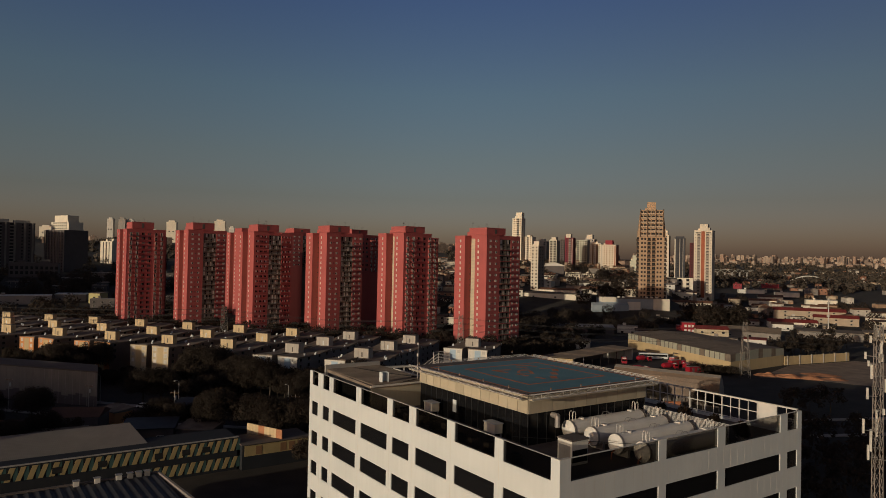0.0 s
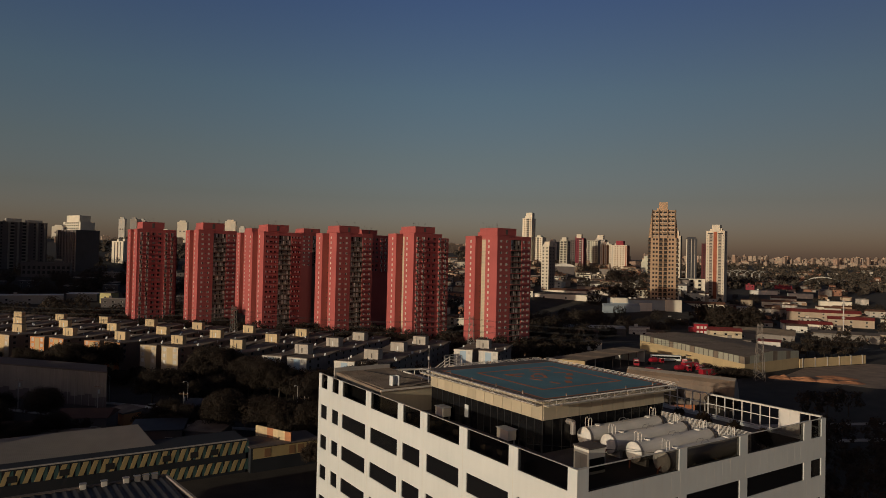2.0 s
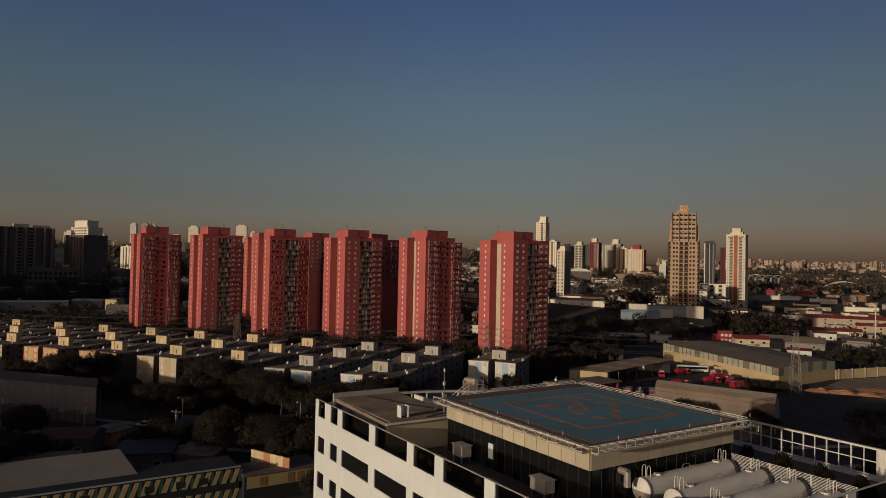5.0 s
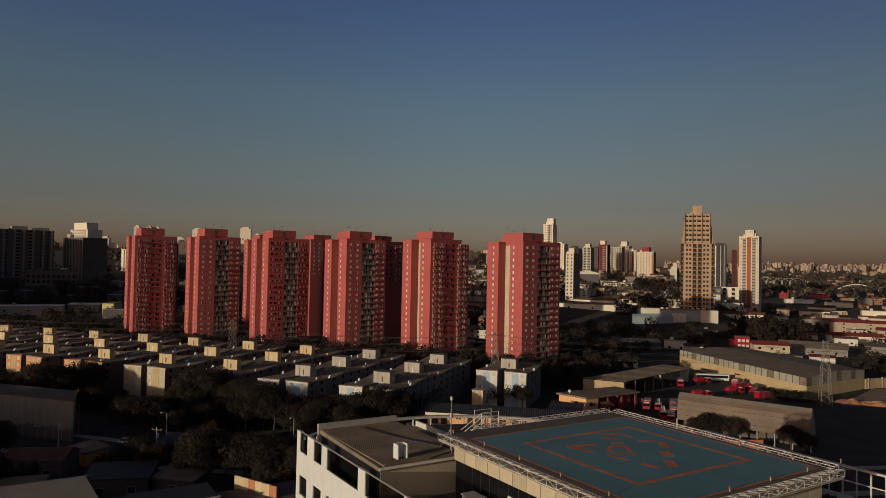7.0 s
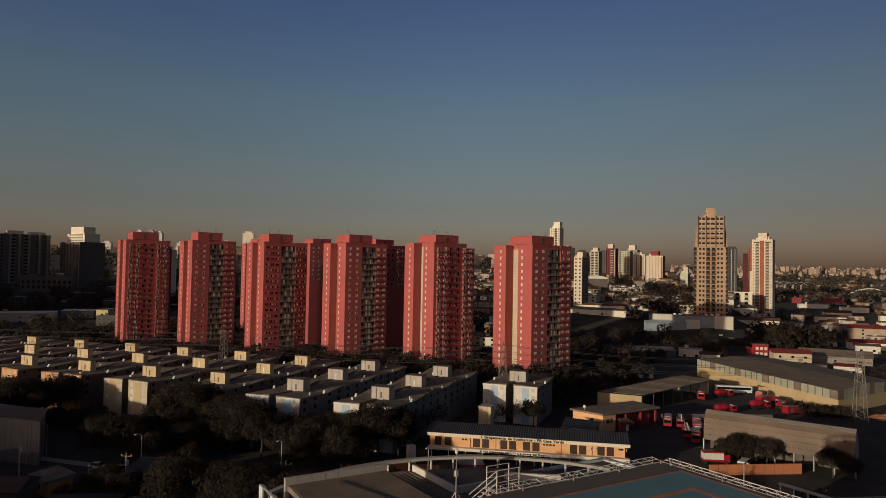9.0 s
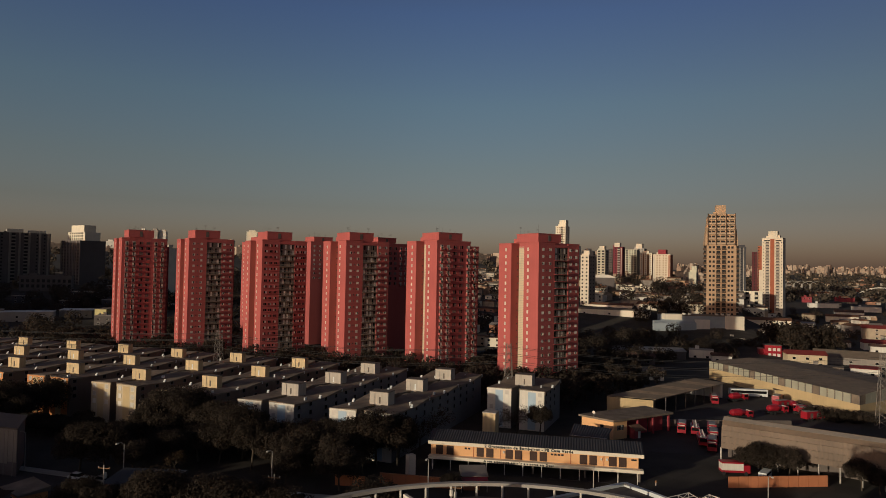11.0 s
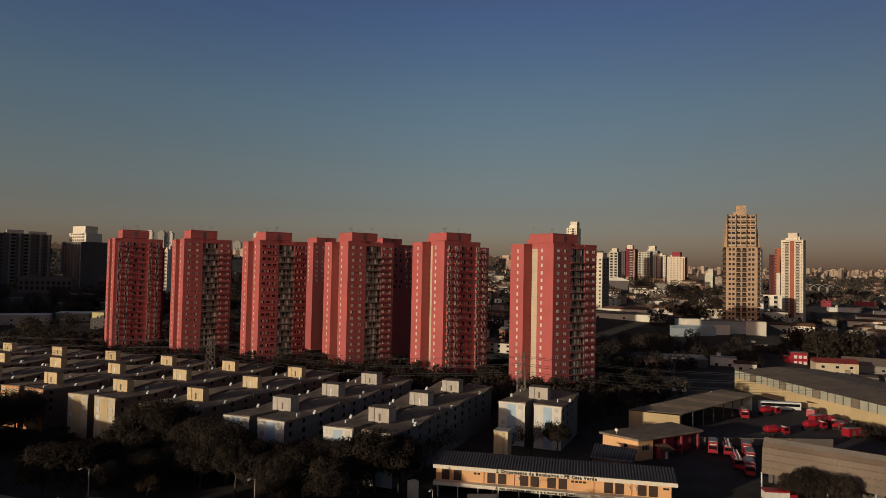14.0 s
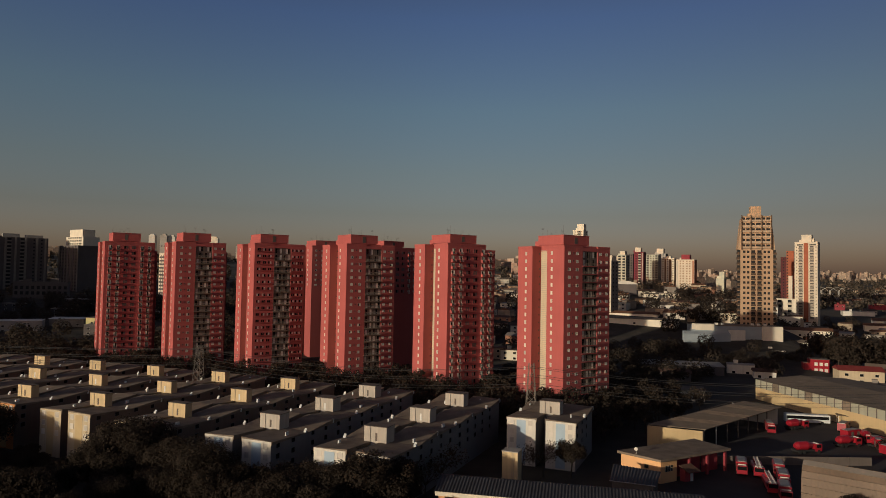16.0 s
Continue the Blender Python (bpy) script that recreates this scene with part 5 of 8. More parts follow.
yard = part("yard", Mesh().prism([(166, 186), (202, 150), (230, 152), (272, 172), (300, 246), (262, 234), (212, 222), (176, 206)], -0.2, 0.03), ASPHALT)
tagged(yard, "dark asphalt yard of the fire station", "yard", kind="structure")


# ---- vehicles ----
def fire_truck(x, y, heading, kindof=0, label="red fire engine parked in the yard"):
    v = thing("fire_truck", pose(x, y, 0.03, 0, 0, 90 - heading), label, "fire truck", "parked fire trucks")
    cabm = Mesh().prism([(-1.0, -1.2), (1.2, -1.2), (1.2, 1.2), (-1.0, 1.2)], 0.6, 2.6)
    part("cab", cabm, RED, v)
    part("windscreen", Mesh().box(1.2, 1.24, -1.05, 1.05, 1.6, 2.45), GLASS, v)
    part("side_window", Mesh().box(-0.6, 0.9, -1.23, -1.2, 1.6, 2.4), GLASS, v)
    part("light_bar", Mesh().box(-0.1, 0.3, -0.9, 0.9, 2.6, 2.78), OFFWHITE, v)
    if kindof == 0:
        part("body", Mesh().box(-7.0, -1.1, -1.25, 1.25, 0.7, 3.0), RED, v)
        for i in range(4):
            part("locker", Mesh().box(-6.8 + i * 1.4, -5.6 + i * 1.4, -1.28, -1.25, 1.0, 2.5), DARKCONC if i % 2 else RED, v)
        part("roof_rack", Mesh().box(-6.8, -1.4, -0.9, 0.9, 3.0, 3.15), GALV, v)
    elif kindof == 1:
        drum = Mesh()
        for xa, ra, xb, rb in ((-6.8, 0.6, -6.0, 1.1), (-6.0, 1.1, -3.0, 1.25), (-3.0, 1.25, -1.4, 0.7)):
            drum.tube((xa, 0, 2.1), (xb, 0, 2.1), ra, 14, rb)
        part("tank", drum, RED, v)
        part("chassis", Mesh().box(-7.0, -1.0, -1.1, 1.1, 0.6, 1.1), RUBBER, v)
    else:
        part("chassis", Mesh().box(-9.0, -1.1, -1.2, 1.2, 0.7, 1.9), RED, v)
        lad2 = Mesh()
        for s in (-0.45, 0.45):
            lad2.box(-9.6, 1.6, s - 0.05, s + 0.05, 2.6, 2.85)
        for i in range(22):
            lad2.box(-9.5 + i * 0.5, -9.42 + i * 0.5, -0.4, 0.4, 2.65, 2.72)
        part("ladder", lad2, STEEL, v)
        part("turret", Mesh().tube((-7.5, 0, 1.9), (-7.5, 0, 2.6), 0.7, 12), RED, v)
    for xx in (0.1, -4.6, -5.9):
        for yy in (-1.15, 1.15):
            part("wheel", Mesh().tube((xx, yy - 0.14, 0.5), (xx, yy + 0.14, 0.5), 0.5, 14), RUBBER, v)
    return v


for q in ((198.6, 186.2, 232, 0), (205.0, 180.4, 232, 0), (198.0, 174.6, 232, 0), (189.4, 168.6, 232, 0)):
    fire_truck(*q)
fire_truck(201.0, 183.2, 230, 2, "red ladder truck with a long pale ladder")
fire_truck(192.2, 173.6, 228, 2, "red ladder truck with a long pale ladder")
for q in ((247.8, 211.5, 228, 0), (264.8, 211.6, 100, 1), (276.4, 204.3, 70, 0), (237.8, 191.2, 108, 1), (256.4, 190.3, 105, 1), (262.8, 189.6, 228, 1), (264.6, 185.0, 105, 1), (258.4, 178.9, 100, 0), (257.0, 183.2, 228, 0), (268.0, 195.6, 95, 0)):
    fire_truck(*q, label="red tanker truck parked in the yard" if q[3] else "red fire engine parked in the yard")
cp = thing("yard_canopy", pose(287.0, 206.6, 0.03, 0, 0, -52), "low flat sheet canopy on thin posts in the yard", "canopy")
part("roof", Mesh().box(-6, 6, -2.2, 2.2, 3.0, 3.15), BARNROOF, cp)
for xx in (-5.6, 0, 5.6):
    for yy in (-2.0, 2.0):
        part("post", Mesh().box(xx - 0.07, xx + 0.07, yy - 0.07, yy + 0.07, 0, 3.0), OFFWHITE, cp)
ydw = thing("yard_wall", pose(0, 0, 0), "low grey dividing wall across the fire station yard", "wall")
for i in range(8):
    a, b = Vector((196.0, 199.0)).lerp(Vector((238.0, 176.0)), i / 8), Vector((196.0, 199.0)).lerp(Vector((238.0, 176.0)), (i + 0.985) / 8)
    part("panel", Mesh().prism([a, b, b + Vector((0.12, 0.22)), a + Vector((0.12, 0.22))], 0, 2.2), DARKCONC, ydw)
bus = thing("bus", pose(274.0, 216.0, 0.03, 0, 0, -40), "white bus parked beside the warehouse", "bus")
part("body", Mesh().box(-7, 7, -1.25, 1.25, 0.5, 3.1), WHITE, bus)
part("window_band", Mesh().box(-6.6, 6.6, -1.28, -1.25, 1.6, 2.6), GLASS, bus)
for xx in (-4.5, 4.5):
    for yy in (-1.2, 1.2):
        part("wheel", Mesh().tube((xx, yy - 0.1, 0.5), (xx, yy + 0.1, 0.5), 0.5, 12), RUBBER, bus)
car = thing("white_van", pose(180.2, 147.2, 0.03, 0, 0, 20), "white van under the barn edge trees", "van")
part("body", Mesh().prism([(-2.4, -0.9), (2.4, -0.9), (2.4, 0.9), (-2.4, 0.9)], 0.4, 1.9), WHITE, car)
part("window_band", Mesh().box(-2.2, 2.0, -0.93, -0.9, 1.2, 1.7), GLASS, car)
for xx in (-1.5, 1.5):
    for yy in (-0.9, 0.9):
        part("wheel", Mesh().tube((xx, yy - 0.1, 0.33), (xx, yy + 0.1, 0.33), 0.33, 10), RUBBER, car)
amb = thing("rescue_truck", pose(176.4, 153.4, 0.03, 0, 0, -35), "white and red rescue truck parked under the barn", "truck")
part("box_body", Mesh().box(-2.6, 2.4, -1.2, 1.2, 0.7, 3.1), OFFWHITE, amb)
part("skirt", Mesh().box(-2.63, 2.43, -1.23, 1.23, 0.7, 1.2), RED, amb)
part("roof_band", Mesh().box(-2.63, 2.43, -1.23, 1.23, 2.8, 3.13), RED, amb)
part("cab", Mesh().box(2.43, 4.0, -1.1, 1.1, 0.6, 2.4), RED, amb)
for xx in (-2.2, 3.0):
    for yy in (-1.1, 1.1):
        part("wheel", Mesh().tube((xx, yy - 0.14, 0.45), (xx, yy + 0.14, 0.45), 0.45, 12), RUBBER, amb)


# bare lot with heaps of orange earth
lot = part("dirt_lot", Mesh().prism([(272, 160), (286, 148), (300, 104), (392, 112), (366, 164), (318, 172)], -0.2, 0.04), EARTH)
tagged(lot, "bare trampled earth lot", "lot", kind="structure")


def heap(x, y, w, d, h, seed):
    m = Mesh()
    n = 18
    pt = []
    for i in range(n + 1):
        for j in range(n + 1):
            u, v = i / n * 2 - 1, j / n * 2 - 1
            r = max(0.0, 1 - (u * u + v * v) ** 0.5)
            z = h * (r ** 0.8) * (0.75 + 0.5 * noise.noise(Vector((u * 2.2 + seed, v * 2.2, seed)))) + 0.15 * noise.noise(Vector((u * 9, v * 9, seed)))
            pt.append((u * w / 2, v * d / 2, z - 0.1))
    m.v = pt
    for i in range(n):
        for j in range(n):
            q = i * (n + 1) + j
            m.f.append([q, q + n + 1, q + n + 2, q + 1])
            m.mi.append(0)
    t = part("earth_mound", m, SAND, at=pose(x, y, 0.02, 0, 0, -55))
    return tagged(t, "mound of orange excavated earth on the lot", "earth mound", "earth mounds")


for i, q in enumerate(((279, 160.5, 11, 7, 2.2), (284, 154, 14, 7, 2.6), (289, 146.5, 12, 7, 2.2), (296, 141, 12, 8, 1.4), (303, 150, 18, 10, 1.2))):
    heap(*q, i * 3.7)


# ---- street side in front of the housing ----
sb2 = thing("striped_building", pose(-14.0, 147.0, 0), "long low building with yellow and teal striped front", "building")
part("wall", Mesh().box(0, 61, 0.1, 9.0, 0, 7.0), NAVY, sb2, "dark blue wall between the stripes")
n = 34
for i in range(n):
    x0 = 0.2 + i * 61 / n
    sk = 0.9
    for j, (za, zb) in enumerate(((4.2, 6.7), (0.6, 2.9))):
        if j == 1 and i < 22:
            continue
        m = Mesh()
        w = 61 / n * (0.52 if i % 2 == 0 else 0.46)
        m.face([(x0, 0.0, za), (x0 + w, 0.0, za), (x0 + w + sk, 0.0, zb), (x0 + sk, 0.0, zb)])
        m.face([(x0 + sk, 0.1, zb), (x0 + w + sk, 0.1, zb), (x0 + w, 0.1, za), (x0, 0.1, za)])
        for p, q in (((x0, za), (x0 + w, za)), ((x0 + w, za), (x0 + w + sk, zb)), ((x0 + w + sk, zb), (x0 + sk, zb)), ((x0 + sk, zb), (x0, za))):
            m.face([(p[0], 0.1, p[1]), (q[0], 0.1, q[1]), (q[0], 0.0, q[1]), (p[0], 0.0, p[1])])
        part("stripe", m, YELLOW, sb2, "slanted yellow stripe")
        m2 = Mesh().box(x0 + w + sk * 0.5 + 0.1, x0 + 61 / n + sk * 0.5 - 0.1, 0.04, 0.1, za, zb)
        part("stripe", m2, TEAL, sb2)
for x in (17.5, 25.8, 33.6, 44.0, 49.4, 53.5):
    part("window", Mesh().box(x, x + 1.6, -0.03, 0.08, 4.6, 5.8), RUBBER, sb2)
part("coping", Mesh().box(-0.2, 61.2, -0.1, 0.3, 7.0, 7.2), CONCRETE, sb2)
gr = thing("gabled_shed", pose(-14.0, 151.3, 0), "long shed with a plain grey metal gable roof", "shed")
part("wall", Mesh().box(0, 43, 5, 20, 0, 6.4), DARKCONC, gr)
sheet_roof("roof", [(-0.5, 0.0, 6.9), (43.6, 0.0, 6.9), (41.6, 10.4, 9.4), (-0.5, 10.4, 9.4)], 0.15, GREYROOF, gr, 0.32, 0.025, "grey ribbed metal roof slope")
sheet_roof("roof", [(43.6, 21.0, 6.6), (-0.5, 21.0, 6.6), (-0.5, 10.4, 9.4), (41.6, 10.4, 9.4)], 0.15, GREYROOF, gr, 0.32, 0.025)
dr = thing("dark_roofed_hall", pose(-14.0, 96.0, 0), "hall with a dark ribbed roof and small vents", "hall")
part("wall", Mesh().box(0, 44, 1, 33, 0, 5.0), DARKCONC, dr)
sheet_roof("roof", [(-0.5, 0, 4.2), (44.5, 0, 4.2), (41.0, 34.0, 7.0), (-0.5, 34.0, 7.0)], 0.15, DARKROOF, dr, 1.6, 0.2)
part("ridge_cap", Mesh().box(-0.5, 41, 33.6, 34.3, 7.0, 7.3), DARKCONC, dr)
part("edge_flashing", Mesh().prism([(44.3, 16), (44.8, 16), (41.4, 34), (41.0, 34)], 5.2, [6.0, 6.0, 7.35, 7.35]), GREYPLASTER, dr)
for x in (28.0, 31.2, 34.6, 36.4, 37.8, 39.2):
    u = thing("roof_vent", pose(-14 + x, 129.4, 7.2), "small pale vent box on the dark roof ridge", "vent", "ridge vents")
    part("box", Mesh().box(-0.45, 0.45, -0.4, 0.4, -0.2, 0.7), OFFWHITE if x < 35 else GALV, u)
    part("cap", Mesh().box(-0.55, 0.55, -0.5, 0.5, 0.7, 0.78), GALV, u)
nb = thing("netted_building", pose(5.3, 257.0, 0, 0, 0, -50), "grey three-storey building wrapped in pale netting", "building")
part("wall", Mesh().prism([(-30, 0), (37.9, 0), (28, 10), (-30, 10)], 0, 10.4), GREYWALL, nb)
part("roof", Mesh().prism([(-30.3, -0.3), (38.2, -0.3), (28.2, 10.3), (-30.3, 10.3)], 10.4, 10.7), DARKCONC, nb)
for i in range(17):
    part("net_panel", Mesh().box(-8 + i * 2.7, -5.35 + i * 2.7, -0.1, 0, 2.6 + 0.5 * (i % 3), 10.3), GREYPLASTER, nb)
for i in range(8):
    part("scaffold_pole", Mesh().tube((18 + i * 2.7, -0.2, 0), (18 + i * 2.7, -0.2, 10.4), 0.05, 5), GALV, nb)
yb = thing("yellow_corner_building", pose(47.6, 145.6, 0), "low yellow and blue corner building with shutters", "building")
part("wall", Mesh().box(0, 15.5, 0, 8, 0, 5.4), NAVY, yb)
part("upper_band", Mesh().box(0.5, 15.2, -0.06, 0, 2.9, 5.2), YELLOW, yb)
for x in (3.0, 8.6, 10.6, 12.6):
    part("shutter", Mesh().box(x, x + 1.4, -0.1, -0.06, 3.1, 4.9), BROWN, yb)
part("roof", Mesh().box(-0.3, 15.8, -0.4, 8.4, 5.4, 5.6), DARKCONC, yb)
tw = thing("graffiti_wall", pose(0, 0, 0), "tall sunlit tan party wall above the corner building", "wall")
for i in range(6):
    a, b = Vector((51.6, 154.9)).lerp(Vector((56.6, 145.8)), i / 6), Vector((51.6, 154.9)).lerp(Vector((56.6, 145.8)), (i + 0.98) / 6)
    part("panel", Mesh().prism([a, b, b + Vector((0.3, 0.1)), a + Vector((0.3, 0.1))], 0, 7.9 - 0.06 * i), SAND if i % 3 == 2 else BOXWALL, tw)


def house(x, y, z0, w, d, h, heading, wall, roof, kind, label, group=""):
    """A small house, facing the given heading; kind: gable, shed or flat."""
    t = thing("house", pose(x, y, z0, 0, 0, 180 - heading), label, "house", group)
    part("wall", Mesh().box(-w / 2, w / 2, 0, d, -3, h), wall, t)
    if kind == "gable":
        rh = d * 0.18
        m = Mesh()
        o = 0.5
        A, B, C, Dd = (-w / 2 - o, -o, h), (w / 2 + o, -o, h), (w / 2 + o, d + o, h), (-w / 2 - o, d + o, h)
        E1, E2 = (-w / 2 - o, d / 2, h + rh), (w / 2 + o, d / 2, h + rh)
        m.face([A, B, E2, E1])
        m.face([C, Dd, E1, E2])
        m.face([A, E1, Dd])
        m.face([B, C, E2])
        m.face([Dd, C, B, A])
        part("roof", m, roof, t)
    elif kind == "shed":
        part("roof", Mesh().prism([(-w / 2 - 0.4, -0.5), (w / 2 + 0.4, -0.5), (w / 2 + 0.4, d + 0.4), (-w / 2 - 0.4, d + 0.4)], h, [h + 0.25, h + 0.25, h + 0.9, h + 0.9]), roof, t)
    else:
        part("roof", Mesh().box(-w / 2 - 0.15, w / 2 + 0.15, -0.15, d + 0.15, h, h + 0.3), roof, t)
        part("tank_box", Mesh().box(-w / 4, -w / 4 + 2.2, d / 2, d / 2 + 2.2, h + 0.3, h + 2.0), wall, t)
    nw = min(3, max(1, int(w / 5)))
    for k in range(max(1, int(h / 3.0)) if math.hypot(x, y) < 760 else 1):
        for i in range(nw):
            xx = -w / 2 + (i + 0.5) * w / nw
            part("window", HOUSEWIN, None, t, at=pose(xx, 0, 1.1 + k * 3.0))
    return t


HOUSEWIN = window_data("window", 1.5, 1.2, GLASS, OFFWHITE)
random.seed(31)
# shaded houses between the street and the striped building
for (x, y, w, d, h, hd, wall, roof, kd) in (
        (2, 190, 14, 10, 4, 200, GREYWALL, TILE, "gable"), (20, 196, 12, 9, 4.5, 205, GREYWALL, TILE, "gable"), (34, 176, 12, 9, 4, 200, DARKCONC, DARKROOF, "shed"),
        (14, 176, 13, 8, 4, 195, GREYWALL, FIBRE, "shed"), (-8, 210, 16, 10, 5, 210, GREYWALL, TILE, "gable"), (44, 172, 9, 7, 3.5, 220, GREYWALL, FIBRE, "shed"),
        (50, 196, 13, 8, 4, 215, DARKCONC, DARKROOF, "shed"), (66, 176, 12, 8, 4, 215, GREYWALL, FIBRE, "gable"), (78, 160, 12, 8, 4.5, 220, DARKCONC, TILE, "gable"), (70, 140, 12, 9, 4, 220, GREYWALL, DARKROOF, "shed"),
        (29.3, 205.4, 8, 5, 3.2, 250, ORANGEPAINT, FIBRE, "shed")):
    house(x, y, 0, w, d, h, hd, wall, roof, kd, "low shaded house with a weathered sloping roof", "street houses")
rd = Mesh()
pts = [Vector(p) for p in ((-120, 392), (-30, 290), (44, 206), (92, 166), (150, 124), (240, 84), (420, 30))]
for a, b in zip(pts, pts[1:]):
    nrm = Vector((-(b - a).y, (b - a).x)).normalized() * 7.5
    rd.prism([a - nrm, b - nrm, b + nrm, a + nrm], -0.2, 0.05)
road = part("road", rd, ASPHALT)
tagged(road, "dark asphalt avenue in shade", "road", kind="structure")
for s in (-1, 1):
    kb = Mesh()
    for a, b in zip(pts, pts[1:]):
        nrm = Vector((-(b - a).y, (b - a).x)).normalized()
        kb.prism([a + nrm * s * 7.5 - nrm * 0.1, b + nrm * s * 7.5 - nrm * 0.1, b + nrm * s * 7.5 + nrm * 2.4, a + nrm * s * 7.5 + nrm * 2.4] if s > 0 else [a - nrm * 9.9, b - nrm * 9.9, b - nrm * 7.4, a - nrm * 7.4], -0.2, 0.17)
    pv = part("pavement", kb, CONCRETE)
    tagged(pv, "raised concrete pavement along the avenue", "pavement", kind="structure")


def street_lamp(x, y, heading, h=8.5):
    t = thing("street_lamp", pose(x, y, 0, 0, 0, 90 - heading), "concrete street lamp post with a curved arm", "street lamp", "avenue lamps")
    part("post", Mesh().tube((0, 0, 0), (0, 0, h), 0.14, 7, 0.08), CONCRETE, t)
    part("arm", Mesh().tube((0, 0, h - 0.3), (1.0, 0, h + 0.5), 0.05, 5).tube((1.0, 0, h + 0.5), (2.2, 0, h + 0.6), 0.05, 5), GALV, t)
    part("head", Mesh().box(2.0, 2.8, -0.16, 0.16, h + 0.5, h + 0.68), OFFWHITE, t)


def utility_pole(x, y, heading, h=9.5):
    t = thing("utility_pole", pose(x, y, 0, 0, 0, 90 - heading), "grey concrete utility pole with a crossarm", "utility pole", "utility poles")
    part("post", Mesh().tube((0, 0, 0), (0, 0, h), 0.17, 7, 0.1), CONCRETE, t)
    part("crossarm", Mesh().box(-0.06, 0.06, -1.2, 1.2, h - 0.7, h - 0.55), BROWN, t)
    part("transformer", Mesh().tube((0.35, 0, h - 2.6), (0.35, 0, h - 1.5), 0.3, 10), OFFWHITE, t)
    for yy in (-1.1, 0, 1.1):
        part("insulator", Mesh().tube((0, yy, h - 0.55), (0, yy, h - 0.3), 0.05, 5), OFFWHITE, t)


for i in range(9):
    a, b = pts[1].lerp(pts[2], i / 4) if i < 4 else pts[2].lerp(pts[4], (i - 4) / 4), 0
    nrm = Vector((0.66, 0.75))
    street_lamp(a.x + nrm.x * 8.6, a.y + nrm.y * 8.6, 221)
    utility_pole(a.x - nrm.x * 8.8 + 6, a.y - nrm.y * 8.8 - 6, 41)



def parked_car(x, y, heading, paint, label):
    v = thing("parked_car", pose(x, y, 0.05, 0, 0, 90 - heading), label, "car", "cars along the avenue")
    part("body", Mesh().box(-2.05, 2.05, -0.82, 0.82, 0.32, 0.86), paint, v)
    cab = Mesh()
    lo = [(-1.6, -0.78, 0.86), (1.1, -0.78, 0.86), (1.1, 0.78, 0.86), (-1.6, 0.78, 0.86)]
    hi = [(-1.15, -0.62, 1.42), (0.5, -0.62, 1.42), (0.5, 0.62, 1.42), (-1.15, 0.62, 1.42)]
    for k in range(4):
        cab.face([lo[k], lo[(k + 1) % 4], hi[(k + 1) % 4], hi[k]])
    part("windows", cab, GLASS, v)
    part("roof", Mesh().box(-1.17, 0.52, -0.64, 0.64, 1.42, 1.47), paint, v)
    for xx in (-1.3, 1.3):
        for yy in (-0.8, 0.8):
            part("wheel", Mesh().tube((xx, yy - 0.09, 0.32), (xx, yy + 0.09, 0.32), 0.32, 12), RUBBER, v)


CARPAINT = [WHITE, GALV, GREYWALL, WHITE, MAROON, GALV]
for i, (x, y) in enumerate(((41.3, 219.5), (46.0, 214.6), (51.5, 208.8), (57.2, 203.4), (63.0, 197.9), (71.6, 190.6), (79.5, 183.8), (86.5, 177.4))):
    parked_car(x, y, 138, CARPAINT[i % 6], ("white", "silver", "dark grey", "white", "dark red", "silver")[i % 6] + " car parked along the avenue")

# unseen plain blocks added towards the low sun to shade the street side
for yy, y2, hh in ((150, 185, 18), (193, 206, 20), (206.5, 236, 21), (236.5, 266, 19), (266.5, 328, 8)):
    nbk = thing("neighbour_block", pose(-62, yy, 0), "unseen plain block added to shade the avenue", "building", "neighbour blocks")
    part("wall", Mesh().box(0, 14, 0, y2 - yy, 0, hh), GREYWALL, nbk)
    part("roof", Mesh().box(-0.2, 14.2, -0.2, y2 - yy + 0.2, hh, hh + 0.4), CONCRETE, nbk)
# two more out of view, added to shade the left towers and slope
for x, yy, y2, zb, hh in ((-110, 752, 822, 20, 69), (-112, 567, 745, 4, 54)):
    nbk = thing("neighbour_block", pose(x, yy, zb), "unseen plain block added to shade the left towers", "building", "neighbour blocks")
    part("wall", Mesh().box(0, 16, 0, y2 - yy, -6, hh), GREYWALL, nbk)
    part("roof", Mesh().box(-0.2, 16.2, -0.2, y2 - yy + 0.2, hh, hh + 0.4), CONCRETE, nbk)


